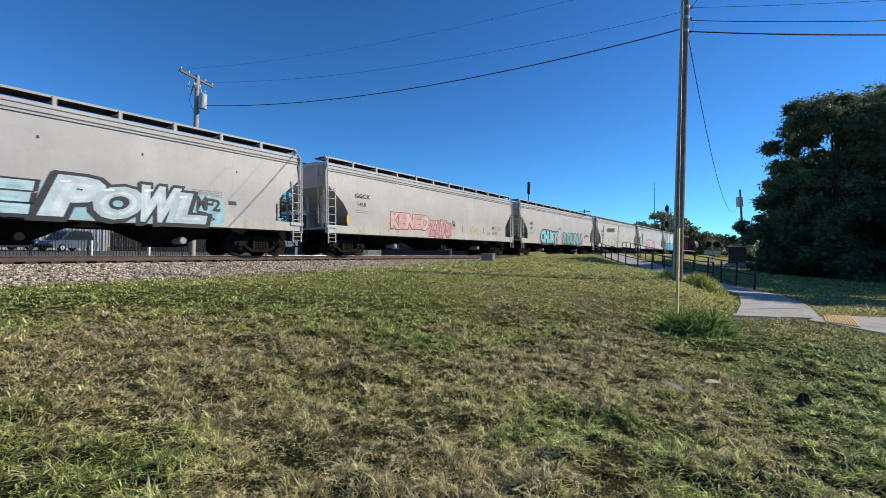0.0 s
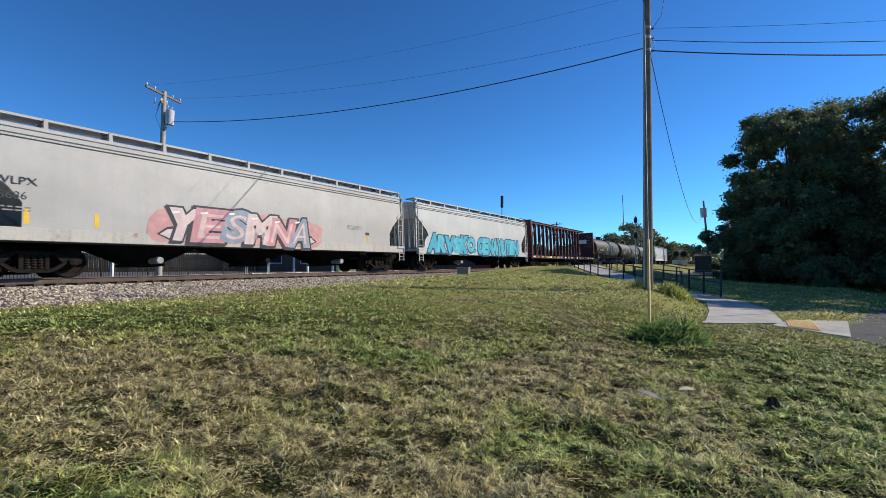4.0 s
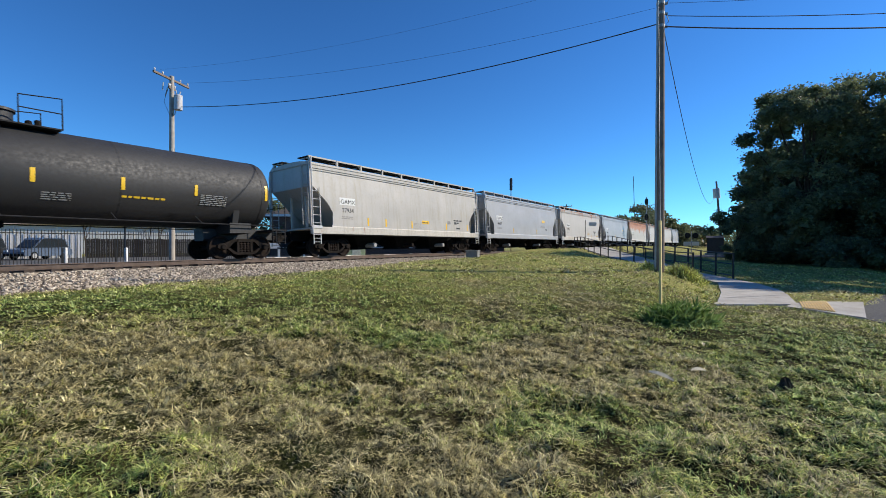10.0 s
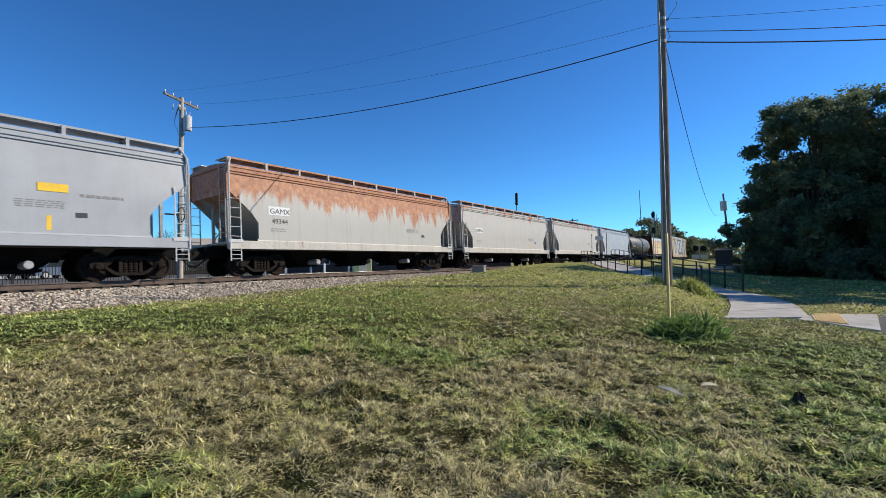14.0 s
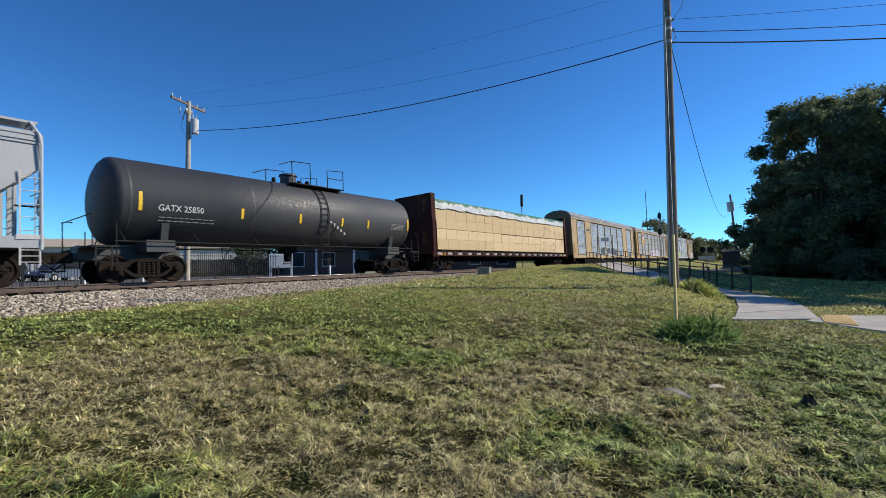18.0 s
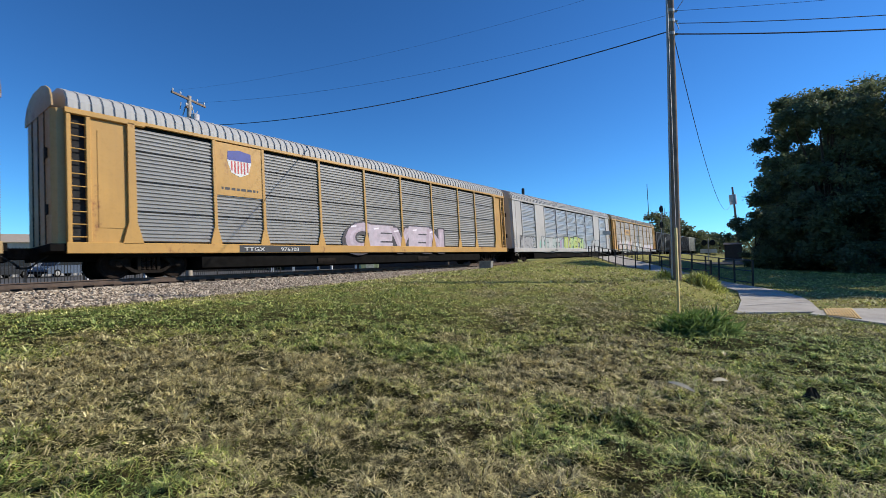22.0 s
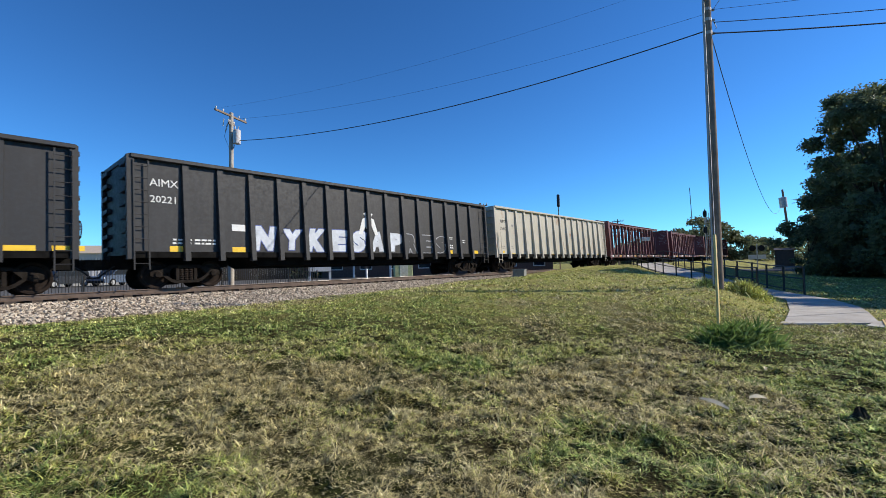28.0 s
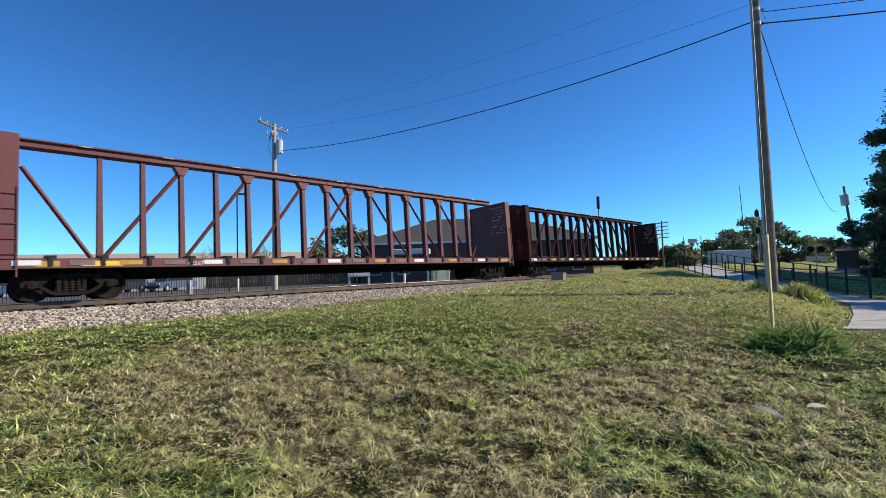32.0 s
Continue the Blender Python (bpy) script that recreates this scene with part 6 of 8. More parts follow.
def tank(L, h, mat, label, r, zc, dome_at, man, step, stripes):
    """A tank car: shell with domed heads, platform and valves on top, sills, ladders, conspicuity stripes."""
    car = new_car("tank_car", label, "tank car", L)
    e = L / 2 - h - 0.45
    prof = [(-h + 0.0, 0.05)]
    for k in range(1, 8):
        a = k / 7 * math.pi / 2
        prof.append((-h + 0.46 * (1 - math.cos(a)), r * math.sin(a)))
    prof += [(x, rr) for x, rr in ((-h * 0.5, r), (-h * 0.5 + 0.01, r + 0.006), (0, r + 0.006), (h * 0.5 - 0.01, r + 0.006), (h * 0.5, r))]
    prof += [(-x, rr) for x, rr in reversed(prof[:8])]
    part("tank_shell", Geo().lathe(prof, "x", 56, (0, 0, zc)), mat, car, smooth=True)
    for x in (-h + 0.66, h - 0.66, -h / 3, h / 3):
        part("weld_band", Geo().lathe([(x - 0.03, r + 0.009), (x + 0.03, r + 0.009)], "x", 40, (0, 0, zc)), mat, car)
    dm = part("manway", Geo().lathe([(zc + r - 0.1, 0.36), (zc + r + 0.38, 0.36), (zc + r + 0.40, 0.42), (zc + r + 0.48, 0.40), (zc + r + 0.5, 0.1)], "z", 18, (dome_at + man, 0, 0)), mat, car, smooth=True)
    g = Geo()
    for dx, dy, hh in ((0.75, 0.2, 0.3), (0.85, -0.3, 0.22), (-0.7, 0.1, 0.26), (0.5, 0.5, 0.2)):
        g.lathe([(zc + r - 0.1, 0.09), (zc + r + hh, 0.09), (zc + r + hh + 0.03, 0.05)], "z", 8, (dome_at + man + dx, dy, 0))
    part("valve", g, M["iron"], car)
    pl = Geo()
    for y in (-1, 1):
        pl.box(dome_at - 1.25, dome_at + 1.75, y * 0.75 - 0.28, y * 0.75 + 0.28, zc + r - 0.12, zc + r - 0.08)
    part("top_platform", pl, M["dark"], car)
    for y in (-1.02, 1.02):
        z0 = zc + r - 0.12
        rl = Geo().path([(dome_at - 1.9, y, z0 + 0.72), (dome_at - 1.25, y, z0 + 0.98), (dome_at - 0.25, y, z0 + 1.04), (dome_at - 0.25, y, z0)], 0.022, 6)
        rl.path([(dome_at + 0.75, y, z0), (dome_at + 0.75, y, z0 + 0.86), (dome_at + 1.75, y, z0 + 0.96), (dome_at + 1.75, y, z0)], 0.022, 6)
        rl.path([(dome_at - 1.25, y, z0), (dome_at - 1.25, y, z0 + 0.98)], 0.022, 6)
        rl.path([(dome_at + 0.75, y, z0 + 0.5), (dome_at + 1.75, y, z0 + 0.5)], 0.018, 6)
        part("platform_railing", rl, M["dark"], car)
    for y in (-1, 1):
        lg = Geo()
        pts = [(y * (r + 0.05) * math.cos(a), zc + (r + 0.05) * math.sin(a)) for a in (radians(t) for t in range(70, -31, -10))]
        for dx in (-0.21, 0.21):
            lg.path([(dome_at + step + dx, p, q) for p, q in pts] + [(dome_at + step + dx, y * 1.5, 0.62)], 0.022, 5)
        for p, q in pts + [(y * 1.45, 1.75), (y * 1.47, 1.4), (y * 1.5, 1.05), (y * 1.5, 0.7)]:
            lg.rod((dome_at + step - 0.21, p, q), (dome_at + step + 0.21, p, q), 0.016, 5)
        part("ladder", lg, M["dark"], car)
        rl = Geo().path([(-h + 0.2, y * 1.46, 1.32), (h - 0.2, y * 1.46, 1.32)], 0.022, 6)
        for k in range(7):
            x = -h + 0.5 + (2 * h - 1.0) * k / 6
            rl.rod((x, y * 1.46, 1.32), (x, y * 0.95, zc - r * 0.74), 0.02, 5)
        part("side_rail", rl, M["dark"], car)
    for d in (-1, 1):
        x0, x1 = sorted((d * (h - 2.6), d * (L / 2 - e)))
        part("stub_sill", Geo().box(x0, x1, -0.35, 0.35, 0.75, 1.25, 0.04).box(d * (h - 1.6) - 0.45, d * (h - 1.6) + 0.45, -1.3, 1.3, 1.0, 1.4), mat, car)
        part("end_platform", Geo().box(min(d * (h - 0.3), d * (h + 0.42)), max(d * (h - 0.3), d * (h + 0.42)), -1.5, 1.5, 1.12, 1.18), M["dark"], car)
        rl = Geo()
        for y in (-1.45, 1.45):
            rl.path([(d * (h + 0.38), y, 1.15), (d * (h + 0.38), y, 2.2), (d * (h + 0.1), y, 2.2)], 0.02, 5).path([(d * (h - 0.25), y, 0.6), (d * (h - 0.25), y, 1.9)], 0.02, 5)
        rl.path([(d * (h + 0.4), -1.45, 2.15), (d * (h + 0.4), 1.45, 2.15)], 0.018, 5)
        part("end_railing", rl, M["dark"], car)
        for y in (-1.5, 1.5):
            ladder(car, M["dark"], d * (h + 0.1), y, 0.55, 0.6, 0, 0.42, "step")
        saddle = Geo().prism([(-1.15, 1.3), (1.15, 1.3), (1.3, zc - r * 0.55), (0.8, zc - r * 0.86), (-0.8, zc - r * 0.86), (-1.3, zc - r * 0.55)], "x", d * (h - 1.75) - 0.12, d * (h - 1.75) + 0.12)
        part("saddle", saddle, mat, car)
        coupler(car, d * (L / 2 - e + 0.28), d)
    part("bottom_outlet", Geo().lathe([(0.7, 0.14), (1.35, 0.22)], "z", 12).box(-0.3, 0.3, -0.3, 0.3, 1.1, 1.4), M["under"], car)
    for k, x in enumerate(stripes):
        wide = k in (0, len(stripes) - 1)
        hh = 0.62 if wide else 0.4
        z = 2.52 + (0.15 if wide else 0.0)
        s = Geo()
        n = 5
        a0, a1 = math.asin((z - hh / 2 - zc) / r), math.asin((z + hh / 2 - zc) / r)
        vs, fs = [], []
        for i in range(n + 1):
            a = a0 + (a1 - a0) * i / n
            for dx in (-0.055, 0.055):
                vs.append((x + dx, -(r + 0.016) * math.cos(a), zc + (r + 0.016) * math.sin(a)))
        for i in range(n):
            fs.append((2 * i, 2 * i + 1, 2 * i + 3, 2 * i + 2))
        s.add(vs, fs)
        part("reflective_stripe", s, M["stripe"], car, "yellow reflective stripe")
    wheels = truck(car, -h + 1.3) + truck(car, h - 1.3)
    return car, wheels, h


def on_shell(z, r=1.44, zc=2.69, lift=0.012):
    """The pose of a mark that lies on a tank's side with its foot at height z."""
    a = math.asin(max(-0.95, min(0.95, (z - zc) / r)))
    return -(r + lift) * math.cos(a), zc + (r + lift) * math.sin(a), math.degrees(a)


def tank_words(car, text, size, x, z, mat, r=1.44, zc=2.69, squash=1.0):
    ob = words(text, size, mat, car, 0, 0, 0, squash=squash)
    y, zz, a = on_shell(z + size * 0.35, r, zc)
    ob.matrix_basis = pose(x, y, zz, 90 - a) @ Matrix.Translation((0, -size * 0.35, 0)) @ Matrix.Diagonal((squash, 1, 1, 1))
    return ob


def tank_bars(car, mat, x, z, w, rows, h=0.05, gap=0.045, r=1.44, zc=2.69):
    ob = bars(car, mat, 0, 0, 0, w, rows, h, gap)
    y, zz, a = on_shell(z - rows * (h + gap) / 2, r, zc)
    ob.matrix_basis = pose(x, y, zz, -a) @ Matrix.Translation((0, 0, rows * (h + gap) / 2))
    return ob


def centerbeam(L, e, mat, label, loaded=False, top=4.68, deck=1.18, chord=4.93, note=0):
    """A centerbeam flat car: deck with side sills and stake pockets, end bulkheads, and a trussed centre partition."""
    car = new_car("centerbeam_car", label, "flat car", L)
    h = L / 2 - e
    if loaded:
        top, chord = 4.86, 4.84
    part("deck", Geo().box(-h, h, -1.42, 1.42, deck - 0.1, deck), mat, car)
    for y in (-1, 1):
        part("side_sill", Geo().box(-h, h, y * 1.40 - 0.05, y * 1.40 + 0.05, deck - 0.27, deck + 0.02, 0.01), mat, car)
    n = 19
    tones = (M["lettw"], M["dash"], M["stripe_dull"], M["dash"])
    riser = shared("riser", lambda: Geo().box(-0.13, 0.13, -0.04, 1.1, 0.0, 0.1).box(-0.05, 0.05, -0.07, 0.0, -0.2, 0.06), M["dark"])
    for i in range(n):
        x = -h + (i + 0.5) * 2 * h / n
        link("deck_riser", riser, car, pose(x + 0.5, -1.42, deck))
        tone = M["faded"] if loaded else tones[(i * 7 + note) % 4]
        wide = 0.24 if loaded else 0.3
        link("stake_pocket", shared(f"stake_pocket_{wide}", lambda: Geo().box(-wide, wide, -0.035, 0.03, -0.06, 0.09, 0.01), tone), car, pose(x, -1.43, deck - 0.13))
        part("cross_bearer", Geo().prism([(-1.38, deck - 0.26), (1.38, deck - 0.26), (0.9, 0.72), (-0.9, 0.72)], "x", x - 0.05, x + 0.05), M["under"], car)
    part("centre_sill", Geo().box(-h - 0.3, h + 0.3, -0.32, 0.32, 0.62, deck - 0.1).box(-h + 3, h - 3, -1.2, 1.2, 0.8, 0.95), M["under"], car)
    for d in (-1, 1):
        x = d * h
        lo, hi = sorted((x, x - d * 0.42))
        bh = part("bulkhead", Geo().box(lo + 0.04, hi - 0.04, -1.43, 1.43, deck, top - 0.05), mat, car)
        part("bulkhead_cap", Geo().box(lo, hi, -1.48, 1.48, top - 0.09, top, 0.015), mat, bh)
        for y in (-1.44, 1.44):
            part("bulkhead_edge", Geo().box(lo, hi, y - 0.045, y + 0.045, deck, top - 0.09, 0.012), mat, bh)
        for z in np.arange(deck + 0.5, top - 0.3, 0.55) if not loaded else ():
            part("bulkhead_rib", Geo().box(x - 0.015, x + 0.015, -1.38, 1.38, z, z + 0.07), mat, bh)
        # faded writing on the inner face
        inner = x - d * 0.42 + d * 0.036
        rr = random.Random(note + d)
        for k in range(9):
            z = top - 0.3 - k * 0.2
            y = -1.3
            while y < -0.35:
                w = rr.uniform(0.08, 0.24)
                if rr.random() < 0.72:
                    part("writing_bar", Geo().box(inner - 0.003, inner + 0.003, y, min(y + w, -0.3), z, z + rr.choice((0.03, 0.05, 0.09))), M["faded"], bh)
                y += w + 0.05
        for y in (-1.51, 1.51):
            ladder(car, mat, x - d * 0.22, y, deck - 0.5, 2.5, 0, 0.36)
        coupler(car, d * (h + 0.3), d)
        plate(car, M["stripe_dull"], min(d * (h - 0.75), d * (h - 1.3)), max(d * (h - 0.75), d * (h - 1.3)), -1.455, deck - 0.22, deck - 0.06, "reflective_stripe")
    part("top_chord", Geo().box(-h + 0.4, h - 0.4, -0.3, 0.3, chord - 0.07, chord, 0.02).box(-h + 0.4, h - 0.4, -0.22, 0.22, chord - 0.24, chord - 0.07), mat, car)
    for i in range(9):
        x = -h + 2 + i * (2 * h - 4) / 8
        part("chord_label", Geo().box(x - 0.17, x + 0.17, -0.304, -0.3, chord - 0.06, chord - 0.02), M["faded"], car)
    z1 = chord - 0.24
    post = shared(f"partition_post_{z1:.2f}", lambda: Geo().prism([(-0.085, deck), (0.085, deck), (0.06, z1), (-0.06, z1)], "y", -0.14, -0.1).prism([(-0.085, deck), (0.085, deck), (0.06, z1), (-0.06, z1)], "y", 0.1, 0.14).box(-0.02, 0.02, -0.1, 0.1, deck, z1), mat)
    gus = shared(f"gusset_{z1:.2f}", lambda: Geo().prism([(-0.1, z1 - 0.34), (0.1, z1 - 0.34), (0.26, z1), (-0.26, z1)], "y", -0.17, 0.17), mat)
    xs = [-9.0 + 1.2 * k for k in range(16)]
    for x in xs:
        link("partition_post", post, car, pose(x, 0, 0))
    pairs = [(13, 15), (11, 13), (9, 11), (7, 9), (8, 6), (6, 4), (4, 2), (2, 0)]
    for a, b2 in pairs:
        part("brace", Geo().rod((xs[a], -0.06, z1 - 0.15), (xs[b2], -0.06, deck + 0.02), 0.07, 4), mat, car)
        link("gusset", gus, car, pose(xs[a], 0, 0))
    for d in (-1, 1):
        part("brace", Geo().rod((d * (h - 0.5), -0.06, z1 - 0.6), (d * 9.15, -0.06, deck + 0.02), 0.07, 4), mat, car)
    wheels = truck(car, -h + 1.6) + truck(car, h - 1.6)
    return car, wheels, h


def lumber_load(car, h, deck=1.15):
    """Banded stacks of pale boards on both sides of the partition, the top ones under white wrap."""
    m, nt, b = material("sawn_lumber", 0.8)
    per = nt.nodes.new("ShaderNodeObjectInfo").outputs["Random"]
    c = ramp(nt, per, (0.0, (0.56, 0.42, 0.24)), (0.5, (0.61, 0.465, 0.275)), (1.0, (0.66, 0.52, 0.32)))
    br = node(nt, "TexBrick", Scale=1.0)
    br.inputs["Color1"].default_value, br.inputs["Color2"].default_value, br.inputs["Mortar"].default_value = (1, 1, 1, 1), (0.93, 0.92, 0.9, 1), (0.78, 0.74, 0.68, 1)
    br.inputs["Mortar Size"].default_value, br.inputs["Brick Width"].default_value, br.inputs["Row Height"].default_value = 0.004, 6.0, 0.04
    tc = nt.nodes.new("ShaderNodeTexCoord")
    sp = nt.nodes.new("ShaderNodeSeparateXYZ")
    cb = nt.nodes.new("ShaderNodeCombineXYZ")
    nt.links.new(tc.outputs["Object"], sp.inputs[0])
    nt.links.new(sp.outputs[0], cb.inputs[0])
    nt.links.new(sp.outputs[2], cb.inputs[1])
    nt.links.new(cb.outputs[0], br.inputs["Vector"])
    c = mix(nt, 1.0, c, br.outputs["Color"], "MULTIPLY")
    c = mix(nt, ramp(nt, noise_of(nt, 2.0, 6, 0.7, (1, 1, 6)), (0.5, steps(0.0)), (0.8, steps(0.35))), c, (0.36, 0.25, 0.12))
    nt.links.new(c, b.inputs["Base Color"])
    wrap, nt, b = material("plastic_wrap", 0.5)
    c = ramp(nt, noise_of(nt, 1.6, 6, 0.75, (1, 1, 2.5)), (0.30, (0.34, 0.35, 0.36)), (0.46, (0.52, 0.53, 0.53)), (0.7, (0.66, 0.67, 0.67)))
    tc = nt.nodes.new("ShaderNodeTexCoord")
    sp = nt.nodes.new("ShaderNodeSeparateXYZ")
    nt.links.new(tc.outputs["Object"], sp.inputs[0])
    edge = node(nt, "Math")
    nt.links.new(sp.outputs[2], edge.inputs[0])
    nt.links.new(noise_of(nt, 1.1, 4, 0.65), edge.inputs[1])
    top = node(nt, "MapRange")
    top.inputs["From Min"].default_value, top.inputs["From Max"].default_value = 4.84, 4.89
    nt.links.new(edge.outputs[0], top.inputs[0])
    c = mix(nt, top.outputs[0], c, (0.05, 0.17, 0.10))
    nt.links.new(c, b.inputs["Base Color"])
    bumped(nt, b, noise_of(nt, 2.6, 3, 0.5, (1, 1, 0.35)), 0.35, 0.03)
    strap = M["dark"]
    rows = [(deck + 0.17 + k * 0.675, 0.49 if k == 4 else 0.672 if k % 2 == 0 else 0.655) for k in range(5)]
    rng = random.Random(11)
    for side in (-1, 1):
        for r, (z, hh) in enumerate(rows):
            x = -h + 0.5
            while x < h - 1.0:
                w = min(rng.choice((6.1, 8.54, 9.76, 7.32, 12.2)), h - 0.5 - x)
                if h - 0.5 - (x + w) < 1.0:
                    w = h - 0.5 - x
                y0, y1 = sorted((side * 0.34, side * (1.36 + rng.uniform(0, 0.03))))
                bd = part("lumber_pack", Geo().box(x + 0.022, x + w - 0.022, y0, y1, z, z + hh - (0.035 if r == 1 and rng.random() < 0.6 else 0.0), 0.014), m, car, "banded bundle of pale sawn boards")
                if side < 0:
                    n_s = max(2, round(w / 1.25))
                    for k in range(1, n_s):
                        sx = x + w * k / n_s + rng.uniform(-0.12, 0.12)
                        part("strap", Geo().box(sx - 0.011, sx + 0.011, y0 - 0.004, y0, z, z + hh), M["strap"], bd)
                    for lx in (5.6, 8.0) if r < 3 else (6.2,):
                        if x + 0.3 < lx + 0.07 * r < x + w - 0.5:
                            part("pack_label", Geo().box(lx + 0.07 * r, lx + 0.07 * r + 0.32, y0 - 0.004, y0 - 0.0005, z + 0.14, z + 0.3), M["faded"], bd, "pale printed pack label")
                            part("pack_print", Geo().box(lx + 0.07 * r + 0.03, lx + 0.07 * r + 0.17, y0 - 0.006, y0 - 0.004, z + 0.18, z + 0.27), M["lettb"], bd)
                    part("dunnage", Geo().box(x + w * 0.2, x + w * 0.2 + 0.08, y0 + 0.01, y1, z - 0.011, z).box(x + w * 0.8, x + w * 0.8 + 0.08, y0 + 0.01, y1, z - 0.011, z), strap, bd)
                x += w
        # wrap: a crumpled cover with a ragged lower edge
        nseg, rows_w = 240, 9
        vs, fs = [], []
        xa, xb = -h + 0.5, h - 0.5
        amp = np.interp(np.linspace(0, 1, nseg + 1), np.linspace(0, 1, 61), [rng.uniform(-1, 1) for _ in range(61)])
        hems = np.interp(np.linspace(0, 1, nseg + 1), np.linspace(0, 1, 31), [rng.uniform(-0.05, 0.06) for _ in range(31)])
        for i in range(nseg + 1):
            x = xa + (xb - xa) * i / nseg
            for k in range(rows_w):
                f = k / (rows_w - 1)
                fold = 0.03 * amp[i] * (1 - f) + 0.032 * abs(math.sin(x * 3.3 + 2.2 * math.sin(x * 0.9) + 2.2 * f)) ** 0.5 * (1 - 0.5 * f)
                vs.append((x + 0.12 * (1 - f) * amp[i], side * (1.42 + fold), 3.97 + hems[i] + (0.56 - hems[i]) * f))
            vs += [(x, side * 1.3, 4.555 + 0.02 * amp[i]), (x, side * 0.33, 4.58)]
        step = rows_w + 2
        for i in range(nseg):
            for k in range(step - 1):
                a = i * step + k
                fs.append((a, a + step, a + step + 1, a + 1))
        part("wrap", Geo().add(vs, fs), wrap, car, "creased white and green plastic wrap", smooth=True)


POSTS = (-11.85, -9.15, -7.15, -4.3, -1.45, 1.35, 4.2, 7.1, 9.2, 12.0)


def autorack(L, h, posts, panel, sill_m, roof_m, label, kind=0, top=5.13, bot=0.78, end_m=None):
    """An enclosed car carrier: ribbed panels between posts, a sill, an arched ribbed roof, ladder bays and folding end doors.
    kind 0 is ribbed throughout, kind 1 has plain panels near its ends."""
    car = new_car("autorack_car", label, "car carrier", L)
    end_m = end_m or posts
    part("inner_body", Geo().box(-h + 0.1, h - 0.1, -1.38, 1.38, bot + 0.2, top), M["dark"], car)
    def arch(o):
        half = [(1.5 + o, 0.0), (1.46 + o, 0.28), (1.28 + o, 0.55), (0.9 + o * 0.7, 0.75), (0.45, 0.85 + o)]
        return [(-y, top + z) for y, z in half] + [(y, top + z) for y, z in reversed(half)]
    rf = part("roof", Geo().prism(arch(0.0), "x", -h + 0.05, h - 0.05), roof_m, car)
    nr = int(2 * h / 0.3)
    rib = shared(f"roof_rib_{h:.2f}", lambda: Geo().prism(arch(0.045), "x", -0.07, 0.07), roof_m)
    for i in range(nr):
        link("roof_rib", rib, rf, pose(-h + 0.15 + i * (2 * h - 0.3) / (nr - 1), 0, 0))
    for side in (-1, 1):
        part("side_sill", Geo().box(-h, h, side * 1.5 - 0.06, side * 1.5 + 0.06, bot, bot + 0.34, 0.015), sill_m, car)
        part("roof_rail", Geo().box(-h, h, side * 1.5 - 0.05, side * 1.5 + 0.05, top - 0.1, top + 0.02, 0.012), posts, car)
    part("side_panel", Geo().box(-h + 1.2, h - 1.2, 1.43, 1.48, bot + 0.34, top - 0.1), panel, car)
    rib_h = 0.125
    nrow = int((top - 0.12 - bot - 0.36) / rib_h)
    for i, (xa, xb) in enumerate(zip(POSTS, POSTS[1:])):
        x0, x1 = xa + 0.07, xb - 0.07
        if kind == 1 and i in (1, 7):
            part("plain_panel", Geo().box(xa, xb, -1.50, -1.44, bot + 0.34, top - 0.1), sill_m, car)
            continue
        g = Geo()
        for r in range(nrow):
            z = bot + 0.38 + r * rib_h
            d = (0.006 if r % 7 in (5, 6) else 0.05) if kind == 1 else 0.04
            g.add([(x0, -1.44, z), (x1, -1.44, z), (x1, -1.44 - d, z + 0.035), (x0, -1.44 - d, z + 0.035), (x1, -1.44 - d, z + 0.075), (x0, -1.44 - d, z + 0.075), (x1, -1.44, z + rib_h), (x0, -1.44, z + rib_h)], [(0, 1, 2, 3), (3, 2, 4, 5), (5, 4, 6, 7)])
        side = part("side_panel", g, panel, car)
        if kind == 0:
            for r in (8, 16, 24):
                z = bot + 0.38 + r * rib_h
                part("panel_seam", Geo().box(x0, x1, -1.485, -1.44, z - 0.018, z + 0.018), M["dark"], side)
        else:
            studs = Geo()
            for r in (5.5, 12.5, 19.5, 26.5):
                for k in range(9):
                    x, z = x0 + (x1 - x0) * (k + 0.5) / 9, bot + 0.38 + r * rib_h
                    studs.box(x - 0.012, x + 0.012, -1.455, -1.44, z - 0.012, z + 0.012)
            part("rivet_row", studs, M["dark"], side)
    flare = 0.2 if kind == 0 else 0.1
    pg = shared(f"side_post_{flare}", lambda: Geo().box(-0.07, 0.07, -1.535, -1.45, bot + 0.9, top - 0.06, 0.02).prism([(-0.07, bot + 0.92), (-flare, bot + 0.42), (-flare, bot + 0.3), (flare, bot + 0.3), (flare, bot + 0.42), (0.07, bot + 0.92)], "y", -1.53, -1.45), posts)
    for x in POSTS:
        link("side_post", pg, car, pose(x, 0, 0))
